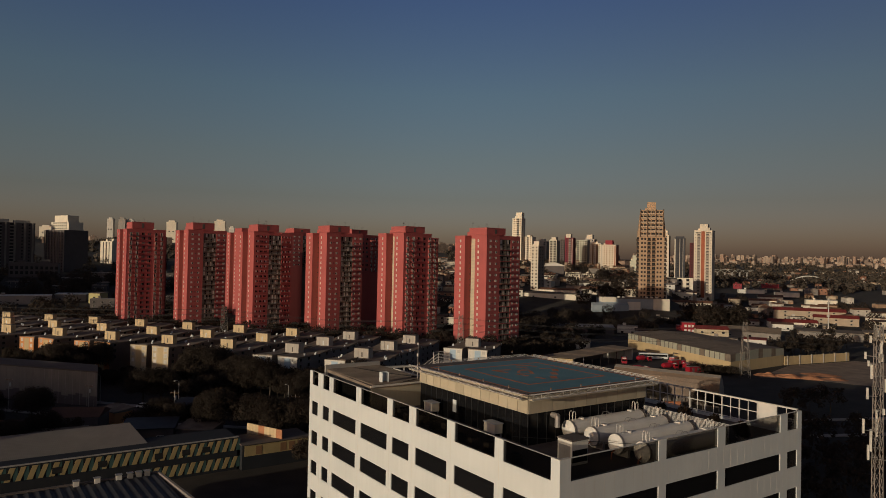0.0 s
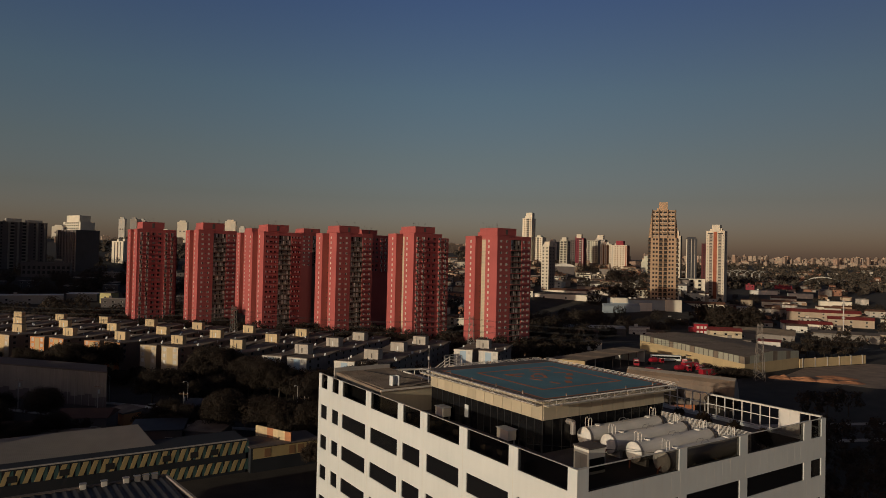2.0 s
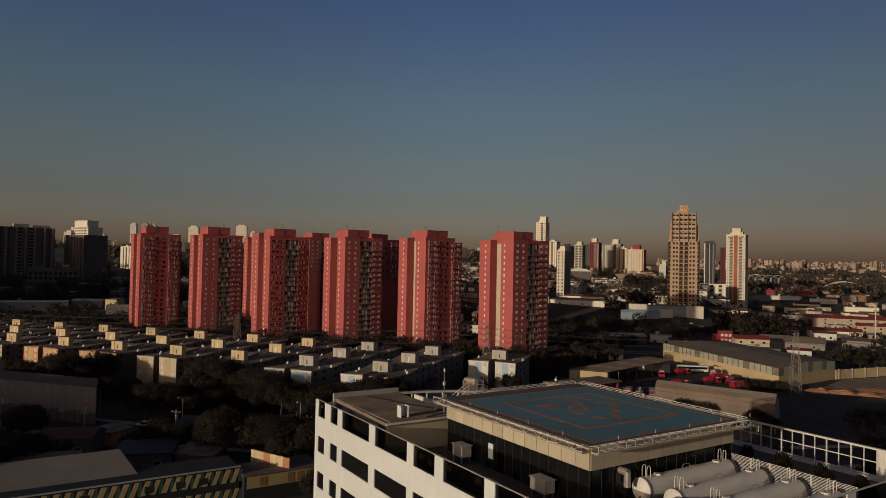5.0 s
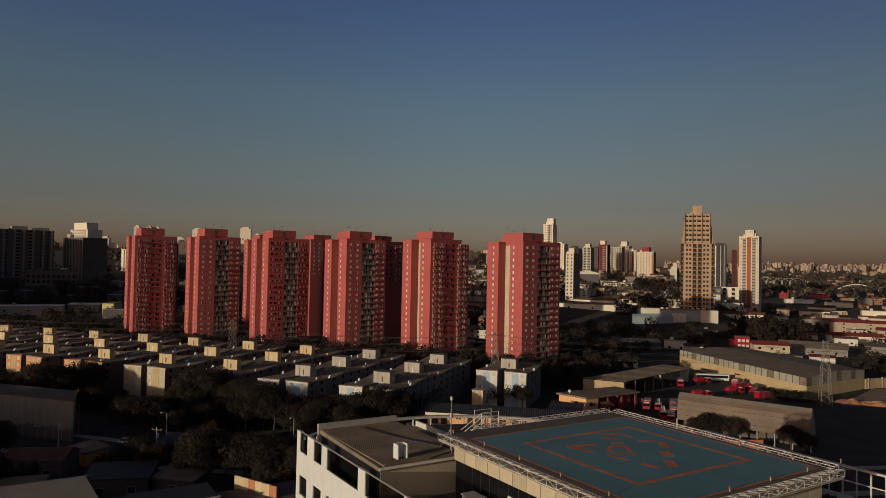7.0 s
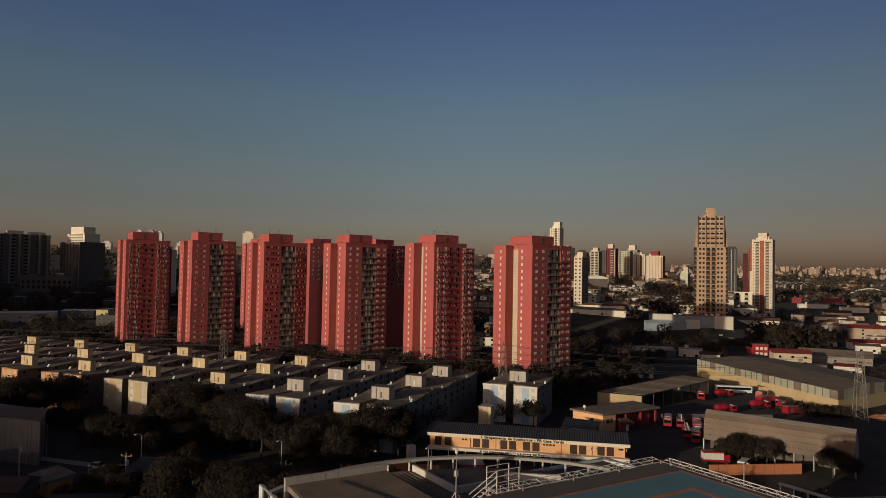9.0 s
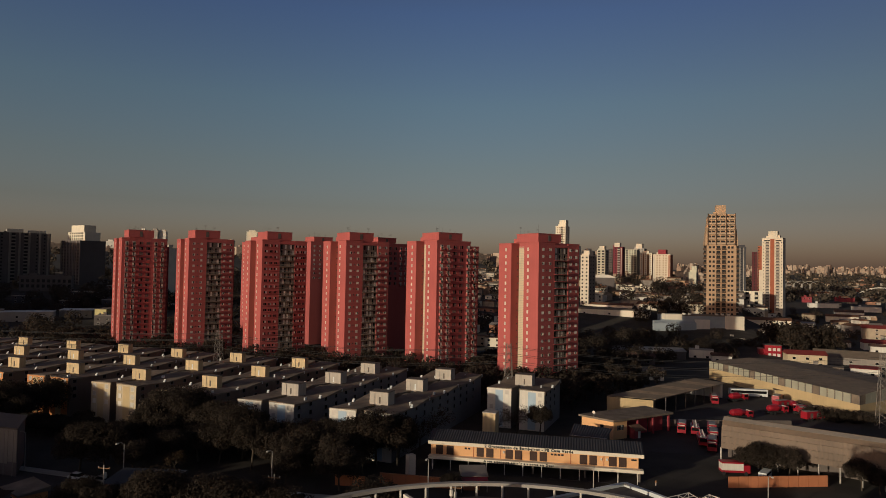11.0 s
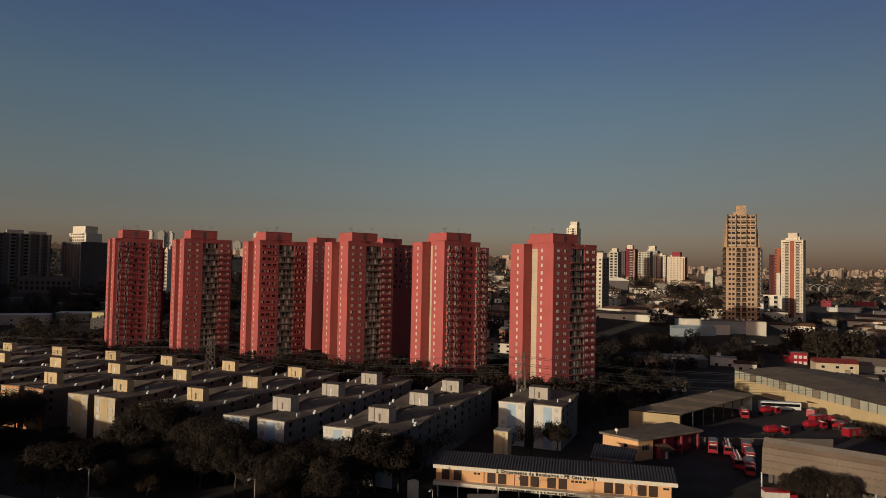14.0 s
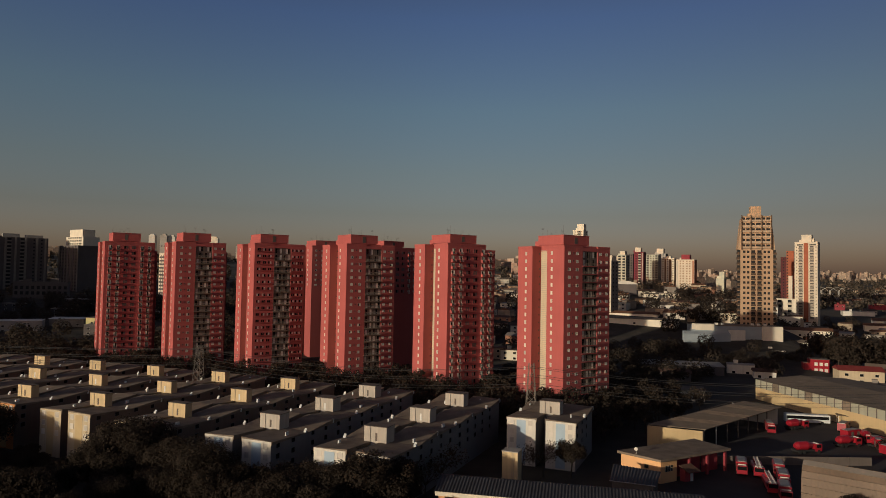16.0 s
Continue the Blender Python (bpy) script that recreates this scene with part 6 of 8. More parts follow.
# ---- distant towers and slope houses ----
def slab_tower(x, y, z0, w, d, h, heading, wall, label, floors, cols, winmat=RUBBER, ww=1.4, wh=1.3, cap=None, stripes=(), sidewall=None):
    """A tall block whose front faces the given heading: body, cap, window grid, vertical stripes."""
    if 214 < heading < 236:
        heading, w = heading + 20, w * 0.82
    t = thing("tower_block", pose(x, y, z0, 0, 0, 180 - heading), label, "tower block", "distant tower blocks")
    part("wall", Mesh().box(-w / 2, w / 2, 0, d, -16, h), wall, t)
    if sidewall:
        part("side_wall", Mesh().box(w / 2, w / 2 + 0.1, 0.02, d, -6, h - 0.02), sidewall, t)
    if cap:
        part("cap", Mesh().box(-w * cap[0], w * cap[0], d * 0.2, d * 0.8, h, h + cap[1]), cap[2] if len(cap) > 2 else wall, t)
    part("parapet", Mesh().box(-w / 2 - 0.15, w / 2 + 0.15, -0.15, d + 0.1, h, h + 0.5), wall, t)
    for x0, x1, mtl in stripes:
        part("stripe", Mesh().box(x0 * w - w / 2, x1 * w - w / 2, -0.12, 0, -2, h - 0.6), mtl, t)
    # dark strips on the flat front stand in for the shade of recesses
    if not stripes and len(cols) > 2:
        for c in ((cols[0] + cols[1]) / 2, (cols[-1] + cols[-2]) / 2):
            part("recess", Mesh().box(c * w - w / 2 - w * 0.035, c * w - w / 2 + w * 0.035, -0.1, 0, 0, h - 1.2), GREYWALL, t, "dark strip painted for a shaded slot")
    for k in range(2):
        part("roof_plant", Mesh().box(-w * (0.34 - 0.5 * k), -w * (0.18 - 0.5 * k), d * 0.3, d * 0.7, h + 0.5, h + 2.6 + k), wall, t)
    ww, wh = ww * 1.12, wh * 1.15
    win = Mesh().box(-ww / 2, ww / 2, -0.18, 0.0, 0, wh).data("window", winmat)
    fh = h / (floors + 0.6)
    for k in range(floors):
        for c in cols:
            part("window", win, None, t, at=pose(c * w - w / 2, 0.04 - 0.06, k * fh + fh * 0.35))
    return t


def city_tower(x, y, z0, w, d, h, heading, wall, label, floors, front, cap=None, stripes=(), side=None, winmat=RUBBER):
    """A tower centred on its plan. front: (u, kind) columns along the front, kind w window, b balcony with slab, g pale glazed balcony."""
    t = thing("tower_block", pose(x, y, z0, 0, 0, 180 - heading), label, "tower block", "distant tower blocks")
    part("wall", Mesh().box(-w / 2, w / 2, -d / 2, d / 2, -16, h), wall, t)
    part("parapet", Mesh().box(-w / 2 - 0.15, w / 2 + 0.15, -d / 2 - 0.15, d / 2 + 0.15, h, h + 0.6), wall, t)
    # grey or darkened sides paint the shade of the unlit face; others are trim
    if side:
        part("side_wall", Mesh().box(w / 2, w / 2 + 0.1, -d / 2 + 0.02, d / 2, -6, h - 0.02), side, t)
    if cap:
        u0, u1, ch, cm = cap
        part("lift_house", Mesh().box(u0 * w - w / 2, u1 * w - w / 2, -d * 0.3, d * 0.3, h + 0.6, h + ch), cm, t)
        part("roof_tank", Mesh().box(u0 * w - w / 2 - 2.2, u0 * w - w / 2 - 0.1, -d * 0.2, d * 0.2, h + 0.6, h + ch * 0.45), wall, t)
    for u0, u1, mtl in stripes:
        part("stripe", Mesh().box(u0 * w - w / 2, u1 * w - w / 2, -d / 2 - 0.12, -d / 2, -8, h - 0.6), mtl, t)
    fh = h / floors
    # balcony openings are solid dark boxes, recess shade given as colour
    sets = {"w": [("window", (-0.7, 0.7, -0.16, 0, 0.35, 0.78), winmat)],
            "b": [("balcony_opening", (-1.5, 1.5, -0.16, 0, 0.36, 0.92), RUBBER), ("balcony", (-1.7, 1.7, -1.2, 0, 0.0, 0.33), GREYPLASTER if wall in (GREYWALL, CHARCOAL) else PALEPLASTER if wall is not TOWERWHITE else wall)],
            "g": [("balcony_opening", (-1.9, 1.9, -0.16, 0, 0.5, 0.86), GREYWALL), ("balcony", (-2.1, 2.1, -0.9, 0, 0.08, 0.44), GREYPLASTER)]}
    for kind in sets:
        for nm, (x0, x1, y0, y1, za, zb), mtl in sets[kind]:
            for u in [u for u, k in front if k == kind]:
                col = Mesh()
                for k in range(floors):
                    col.box(u * w - w / 2 + x0, u * w - w / 2 + x1, -d / 2 + y0, -d / 2 + y1, (k + za) * fh, (k + zb) * fh)
                part(nm + "_column", col, mtl, t)["kind"] = "stuff"
    for v in (0.3, 0.7):
        col = Mesh()
        for k in range(floors):
            col.box(w / 2 + 0.1, w / 2 + 0.2, v * d - d / 2 - 0.6, v * d - d / 2 + 0.6, (k + 0.35) * fh, (k + 0.75) * fh)
        part("side_window_column", col, winmat, t)["kind"] = "stuff"
    return t


# tan tower with a tapered top
tt = thing("tower_block", pose(454.8, 361.5, 17, 0, 0, 180 - 228), "tall tan residential tower with a stepped tapered crown", "tower block", "distant tower blocks")
part("wall", Mesh().box(-10, 10, 0, 18, -16, 52.5), TAN, tt)
part("upper_wall", Mesh().prism([(-9.0, 0.6), (9.0, 0.6), (8.4, 16), (-8.4, 16)], 52.5, 74.5), TAN, tt)
for s in (-1, 1):
    m = Mesh()
    m.prism([(s * 9.0, 1.2), (s * 11.3, 1.2), (s * 11.3, 15), (s * 9.0, 15)] if s > 0 else [(-11.3, 1.2), (-9.0, 1.2), (-9.0, 15), (-11.3, 15)], 52.5, [74.0, 53.5, 53.5, 74.0] if s > 0 else [53.5, 74.0, 74.0, 53.5])
    part("sloped_shoulder", m, TAN, tt)
part("lift_house", Mesh().box(-3.5, 3.1, 3, 11, 74.5, 81.8), TAN, tt)
part("roof_tank", Mesh().box(-5.2, -3.52, 4, 9, 74.5, 77.0), TAN, tt)
part("cornice", Mesh().box(-9.3, 9.3, -0.1, 1.0, 74.5, 75.0), TAN, tt)
for k in range(6):
    z = 53.4 + k * 3.6
    for x0, x1 in ((-8.7, -3.8), (-3.2, 2.9), (3.5, 8.7)):
        part("balcony_bay", Mesh().box(x0 + 0.5, x1 - 0.5, 0.35, 0.62, z + 1.25, z + 2.6), RUBBER, tt)
        part("balcony", Mesh().box(x0, x1, -0.35, 0.6, z - 0.15, z + 1.1), PINKPLASTER, tt, "pale rendered balcony front")
        part("pier", Mesh().box(x0 * 0.6 + x1 * 0.4 - 0.35, x0 * 0.6 + x1 * 0.4 + 0.35, 0.3, 0.62, z + 1.1, z + 2.9), TAN, tt)
for xx in (-9.1, -3.5, 3.2, 9.1):
    part("rib", Mesh().box(xx - 0.28, xx + 0.28, -0.5, 0.6, 52.5, 75.6), BRONZE, tt)
twin = Mesh().box(-0.72, 0.72, -0.12, 0, 0, 1.6).data("window", RUBBER)
tbal = Mesh().box(-1.45, 1.45, -1.0, 0, 0, 1.15).data("balcony", BRONZE)
topen = Mesh().box(-1.25, 1.25, -0.12, 0, 0, 1.75).data("balcony_opening", RUBBER)
tedge = Mesh().prism([(-1.2, -0.2), (1.2, -0.2), (1.2, 3.4), (-1.2, 3.4)], 0, 1.3).data("side_balcony", BRONZE)
tslot = Mesh().box(-0.9, 0.9, 0.1, 3.0, 0, 1.6).data("side_opening", RUBBER)
for k in range(-2, 15):
    z = 1.3 + k * 3.43
    for xx in (-7.6, -5.2, 4.9, 7.3):
        part("window", twin, None, tt, at=pose(xx, -0.01, z + 0.9))
    for xx in (-2.1, 1.7):
        part("balcony", tbal, None, tt, at=pose(xx, 0, z - 0.2))
        part("balcony_opening", topen, None, tt, at=pose(xx, -0.01, z + 1.0))
    for xx in (-11.0, 11.0):
        part("side_balcony", tedge, None, tt, at=pose(xx, 0.4, z))
        part("side_opening", tslot, None, tt, at=pose(xx - math.copysign(0.25, xx), 0.4, z + 1.3))
part("pilaster", Mesh().box(-0.5, 0.1, -0.35, 0, -6, 52.2), TAN, tt)

white = slab_tower(645.1, 444.8, 14, 22.7, 16, 71, 226, TOWERWHITE, "white tower block with a brick-orange centre stripe", 1, (), GREYWALL, 1.2, 1.3, (0.22, 7.2), ((0.40, 0.60, BRICKORANGE),), TOWERWHITE)
wdot = Mesh().box(-0.35, 0.35, -0.14, 0, 0, 0.9).data("window", GREYWALL)
wopen = Mesh().box(-1.5, 1.5, -0.14, 0, 0, 1.35).data("balcony_opening", GREYWALL)
wbal = Mesh().box(-1.75, 1.75, -0.9, 0, 0, 0.95).data("balcony", GREYPLASTER)
for k in range(22):
    z = 1.0 + k * 3.05
    for xx in (-7.6, 8.1):
        part("window", wdot, None, white, at=pose(xx, -0.01, z + 1.1))
    for xx in (-4.4, 4.7):
        part("balcony_opening", wopen, None, white, at=pose(xx, -0.01, z + 1.2))
        part("balcony", wbal, None, white, at=pose(xx, -0.01, z))
for xx in (-4.9, 5.4):
    part("top_slot", Mesh().box(xx - 2.6, xx + 2.6, -0.14, 0, 68.2, 69.2), RUBBER, white)

city_tower(653.5, 760.0, 40, 14.5, 15, 71, 243, CREAM, "tall cream tower with stepped top", 22, ((0.2, "w"), (0.42, "w"), (0.62, "b"), (0.85, "w")), (0.3, 0.95, 9.0, CREAM), (), None, BROWN)
city_tower(668.0, 752.0, 40, 14, 15, 44, 243, CREAM, "cream tower block with brown window rows", 14, ((0.2, "w"), (0.5, "b"), (0.8, "w")), (0.3, 0.7, 3, CREAM), (), None, BROWN)
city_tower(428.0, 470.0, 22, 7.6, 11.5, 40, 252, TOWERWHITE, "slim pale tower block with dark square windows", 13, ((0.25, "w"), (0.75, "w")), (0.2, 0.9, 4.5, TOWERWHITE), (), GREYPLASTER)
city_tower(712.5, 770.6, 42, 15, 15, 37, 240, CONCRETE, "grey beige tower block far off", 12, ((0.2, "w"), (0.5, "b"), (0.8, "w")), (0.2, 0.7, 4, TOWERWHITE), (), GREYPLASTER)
city_tower(608.0, 636.0, 34, 10, 12, 41, 244, GREENWALL, "grey-green tower block on the slope", 13, ((0.25, "b"), (0.75, "b")), (0.2, 0.8, 5, TOWERWHITE), (), GREYPLASTER)
city_tower(684.0, 699.0, 38, 6.4, 8, 42, 235, GREYWALL, "dark grey tower block wing", 13, ((0.3, "w"), (0.7, "w")))
city_tower(676.0, 676.0, 38, 11.5, 13, 43.5, 240, MIDMAROON, "maroon tower block with pale cap", 14, ((0.22, "w"), (0.6, "b")), (0.05, 0.65, 6, TOWERWHITE), ((0.84, 0.92, PALEPLASTER),), SHADEDMAROON)
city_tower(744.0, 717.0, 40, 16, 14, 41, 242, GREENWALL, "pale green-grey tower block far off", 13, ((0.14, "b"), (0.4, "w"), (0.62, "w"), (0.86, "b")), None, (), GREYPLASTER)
city_tower(779.0, 735.0, 42, 15, 14, 42, 242, CONCRETE, "pale grey tower block behind the green one", 13, ((0.2, "w"), (0.5, "b"), (0.8, "w")), (0.15, 0.75, 7.5, TOWERWHITE), (), GREYWALL)
city_tower(741.0, 688.0, 38, 16, 14, 38, 240, CREAM, "cream tower block with brown stripes", 13, ((0.12, "w"), (0.48, "w"), (0.9, "w")), (0.2, 0.7, 3, CREAM), ((0.24, 0.36, BROWN), (0.6, 0.76, BROWN)), BROWN, BROWN)
city_tower(697.0, 623.0, 34, 20.5, 16, 38, 241, TOWERWHITE, "white tower block with orange edges and red cap", 13, ((0.24, "w"), (0.4, "w"), (0.6, "w"), (0.76, "w")), (0.26, 0.72, 6.5, MAROON), ((0.03, 0.1, PALEPLASTER), (0.9, 0.97, BRICKORANGE)), BRICKORANGE, BROWN)
city_tower(603.0, 503.0, 25, 7.4, 8, 25, 246, GREENWALL, "narrow plain pale slab building", 2, (), (0.35, 0.98, 7, GREENWALL), (), GREYPLASTER)
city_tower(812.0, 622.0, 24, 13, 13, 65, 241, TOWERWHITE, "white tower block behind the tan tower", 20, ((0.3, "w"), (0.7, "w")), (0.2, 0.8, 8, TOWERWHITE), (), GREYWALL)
# first white stripe paints the narrow sunlit face onto the front
city_tower(818.0, 601.0, 24, 14, 15, 61, 236, CHARCOAL, "dark grey tower block, pale ribs, sunlit edge painted white", 18, ((0.35, "w"), (0.65, "w")), (0.1, 0.9, 3, CHARCOAL), ((0.0, 0.1, TOWERWHITE), (0.48, 0.53, PALEPLASTER), (0.8, 0.84, PALEPLASTER)))
city_tower(794.0, 564.0, 22, 6.0, 8, 55, 236, SHADEDMAROON, "maroon tower block far off, its shade painted in", 16, ((0.5, "w"),), None, (), GREYWALL)
city_tower(829.0, 578.0, 22, 8.0, 9, 64, 240, BRICKORANGE, "brick-orange tower block far off", 18, ((0.15, "w"),), None, (), MAROON)
city_tower(787.5, 551.0, 20, 4.0, 5, 35, 243, TOWERWHITE, "slim white block beside the striped tower", 8, (), None)
city_tower(612.0, 449.0, 16, 26, 10, 17, 234, CREAM, "long cream podium block beside the white tower", 4, ((0.12, "b"), (0.5, "b"), (0.8, "b")), None)
# shaded body is painted dark grey, the sunlit top a separate cream
tall = slab_tower(61.0, 812.0, 18, 42, 26, 52, 225, GREYWALL, "wide tower, shade painted grey below, sunlit top in cream", 16, (0.08, 0.2, 0.35, 0.5, 0.65, 0.8, 0.92), RUBBER, 1.8, 1.3, (0.47, 9, CREAM))
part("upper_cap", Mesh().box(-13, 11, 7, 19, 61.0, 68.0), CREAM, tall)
capwin = Mesh().box(-1.0, 1.0, -0.1, 0, 0, 1.4).data("window", RUBBER)
for zz in (53.5, 56.4, 59.2):
    for xx in (-11, -7, -3, 1, 5, 9, 12):
        part("window", capwin, None, tall, at=pose(xx, 5.15, zz))
for xx in (-9, -5, -1, 3, 6):
    part("window", capwin, None, tall, at=pose(xx, 7.97, 63.5))
for xx in (-18, -12, -6, 0, 6, 12, 18):
    part("rib", Mesh().box(xx - 0.4, xx + 0.4, -0.6, 0, -4, 52), GREYPLASTER, tall)
# dark grey walls carry the shade that lies on this tower
broad = city_tower(17.0, 824.0, 16, 52, 16, 60, 172, GREYWALL, "broad tower block, its shade painted as dark grey walls", 18, ((0.1, "w"), (0.22, "w"), (0.4, "b"), (0.6, "b"), (0.78, "w"), (0.9, "w")), (0.3, 0.56, 4, CONCRETE))
for u in (-24, -17, -8, 0, 8, 17, 24):
    part("rib", Mesh().box(u - 0.8, u + 0.8, -8.9, -8.0, -8, 60.5), GREYPLASTER, broad)
part("roof_pavilion", Mesh().box(8, 22, -5, 5, 60.6, 63.2), CONCRETE, broad)
# grey wall holds the shade of a paler building
slab_tower(40.0, 751.0, 24, 41, 14, 12, 190, GREYWALL, "long pale low-rise with a window band, shade painted grey", 2, (0.06, 0.16, 0.26, 0.36, 0.46, 0.56, 0.66, 0.76, 0.86, 0.96), RUBBER, 2.0, 2.4)
slab_tower(120.2, 886.4, 30, 22.2, 16, 31, 215, CREAM, "sunlit cream tower block with dark stripes", 8, (0.5,), BROWN, 1.0, 1.0, None, ((0.22, 0.30, GREYWALL), (0.45, 0.56, GREYWALL), (0.72, 0.78, GREYWALL)))
slab_tower(131.0, 709.0, 24, 9, 14, 39, 215, TOWERWHITE, "pale tower block between the pink towers", 12, (0.2, 0.5, 0.8), GREYWALL, 1.6, 1.3, None, (), CREAM)
slab_tower(292.0, 700.0, 26, 15, 16, 44, 215, CONCRETE, "grey and cream tower between the pink towers", 13, (0.2, 0.5, 0.8), GREYWALL, 1.6, 1.3, None, (), CREAM)
for x, y, w, h, m in ((231, 1658, 12.6, 50, OFFWHITE), (252, 1638, 14, 50, CONCRETE), (268, 1638, 16, 48, OFFWHITE), (344, 1581, 21, 46, CREAM), (433, 1520, 23, 50, CREAM), (455, 1505, 12, 36, OFFWHITE), (112, 1739, 25, 30, CREAM), (170, 1690, 18, 24, OFFWHITE), (395, 1555, 16, 30, CONCRETE), (310, 1600, 20, 26, OFFWHITE)):
    slab_tower(x, y, 74, w, 14, h, 205, m, "far hazy tower block on the ridge", 2, (0.3, 0.7), GREYWALL, 2.4, 2.4, (0.3, 4))

# low white hall with lit bays in front of the tan tower
hallw = thing("market_hall", pose(409.5, 372.6, 10.2, 0, 0, -33), "long low white hall with flat roof and sunlit end bays", "hall")
part("wall", Mesh().box(0, 53, 0, 20, -6, 9.0), SLATEWALL, hallw, "blue-grey front wall")
part("roof", Mesh().box(-0.4, 53.4, -0.3, 20.4, 9.0, 9.4), FIBRE, hallw)
part("end_bay", Mesh().box(41, 53.3, -2.5, -0.05, -6, 9.3), CREAM, hallw, "tall cream end bay")
part("upper_block", Mesh().box(-0.5, 11, -0.6, 8, 6.2, 10.0), CREAM, hallw)
part("middle_bay", Mesh().box(20, 30, -2, -0.05, -6, 6.6), OFFWHITE, hallw)
part("lean_to", Mesh().prism([(-9, -4), (20, -4), (20, -0.05), (-9, -0.05)], -6, [4.0, 4.0, 5.6, 5.6]), SLATEWALL, hallw)
for xx in (14, 18, 37, 41, 45):
    part("vent", Mesh().box(xx, xx + 1.6, 6, 7.6, 9.4, 10.6), OFFWHITE, hallw)
house(432, 452, 17.6, 40, 10, 4.4, 236, CREAM, OLDTILE, "gable", "long low cream row with sunlit walls on the slope", "sunlit rows")
house(408, 425, 15.4, 58, 10, 4.6, 238, CREAM, FIBRE, "shed", "long low cream row with sunlit walls on the slope", "sunlit rows")
house(457, 484, 24, 7, 7, 6, 228, RAWBRICK, CONCRETE, "flat", "raw brick block rising above the rows")
house(486, 424, 17, 11, 9, 7, 234, CREAM, CONCRETE, "flat", "stepped cream house with a roof room")
house(477, 428, 16, 9, 8, 5, 234, OFFWHITE, CONCRETE, "flat", "stepped cream house with a roof room")
house(505, 363, 9.5, 40, 11, 5, 236, CREAM, OLDTILE, "gable", "long low cream row with sunlit walls on the slope", "sunlit rows")
house(22, 598, 5.5, 44, 16, 8, 186, CONCRETE, WHITE, "flat", "long grey hall with a pale roof in shade")
house(58, 610, 8, 22, 10, 5.5, 200, GREYPLASTER, WHITE, "shed", "low hall with a pale lean-to roof")
house(73, 594, 7, 9.5, 10, 8, 222, YELLOWWALL, FIBRE, "shed", "small sunlit yellow building among dark roofs")
ah = thing("arched_hall", pose(552, 577, 36, 0, 0, -42), "pale hall with a low arched roof on the slope", "hall")
part("wall", Mesh().box(-11, 11, 0, 12, -8, 7.5), GREYWALL, ah)
vault = Mesh()
arc = [(-12 + i * 2.4, 7.4 + 3.0 * (1 - ((i - 5) / 5) ** 2)) for i in range(11)]
for (xa, za), (xb, zb) in zip(arc, arc[1:]):
    vault.prism([(xa, -0.6), (xb, -0.6), (xb, 12.6), (xa, 12.6)], 7.2, [za + 0.2, zb + 0.2, zb + 0.2, za + 0.2])
part("roof", vault, OFFWHITE, ah, "white arched roof")["kind"] = "stuff"
rb = thing("painted_shop", pose(400.4, 286.8, 0, 0, 0, 180 - 228), "bright red shop front with white window squares", "shop")
part("wall", Mesh().box(-4.2, 4.6, 0, 8, -1, 7.6), RED, rb)
for xx in (-2.4, 0.0, 2.4):
    for zz in (1.2, 4.4):
        part("panel", Mesh().box(xx, xx + 1.6, -0.1, 0, zz, zz + 1.7), OFFWHITE, rb)
part("side_wing", Mesh().box(-7.4, -4.22, 0.5, 7, -1, 5.4), RED, rb)
part("roof", Mesh().box(-4.4, 4.8, -0.2, 8.2, 7.6, 7.9), DARKCONC, rb)
house(382, 255.5, 0, 19, 11, 6.6, 226, ENDWALL, REDROOF, "gable", "cream house with a maroon roof beside the warehouse")
house(516, 276, 0, 34, 12, 4.6, 232, CREAM, REDROOF, "gable", "long cream house row with a reddish roof")
house(720, 356, 2, 29, 14, 11.5, 238, CREAM, CONCRETE, "flat", "cream block house with a flat roof")
house(735, 419, 3, 25, 14, 10, 235, OFFWHITE, TILE, "gable", "white house with a tiled roof")
house(801, 482, 9, 30, 16, 9, 232, OFFWHITE, CONCRETE, "flat", "white low building with a flat roof")
house(790, 430, 7, 26, 14, 10, 234, OFFWHITE, CONCRETE, "flat", "white low building with a flat roof")
house(822, 514, 20.5, 10, 8, 3.6, 232, MAROON, REDROOF, "flat", "red painted low building on the slope")
house(846, 483, 22.4, 20, 9, 2.0, 232, MAROON, REDROOF, "flat", "red painted low building on the slope")
house(354, 300, 0, 13, 8, 5.4, 232, OFFWHITE, CONCRETE, "flat", "small pale flat-roofed house behind the warehouse")
house(352, 285, 0, 10, 8, 4, 228, OFFWHITE, TILE, "gable", "small white house with a tiled roof")
house(428, 331, 2, 12, 8, 4.4, 232, CREAM, CONCRETE, "flat", "small cream house with a flat roof")
house(306, 300, 0, 14, 9, 4.2, 226, GREYWALL, TILE, "gable", "small shaded house with a tiled roof")
house(270, 262, 0, 12, 8, 4, 225, CREAM, FIBRE, "shed", "small cream house among dark trees")
house(326, 313, 0, 40, 14, 5, 222, GREYWALL, GREYROOF, "shed", "long low grey hall among trees")

house(598, 306, 0, 56, 13, 9.0, 238, TANPLASTER, REDROOF, "gable", "long two-storey cream row with a reddish roof")
house(574, 272, 0, 32, 12, 6.4, 240, TANPLASTER, REDROOF, "gable", "long tan house row with a maroon roof")
house(456, 220, 0, 38, 16, 5.0, 242, GREYPLASTER, BARNROOF, "shed", "wide low hall with a buff sheet roof")
house(478, 196, 0, 24, 14, 5.5, 244, TANPLASTER, BARNROOF, "shed", "low tan workshop with a buff sheet roof")
house(414, 250, 0, 36, 18, 4.0, 241, GREYPLASTER, BARNROOF, "gable", "wide low hall with a buff sheet roof behind the warehouse")
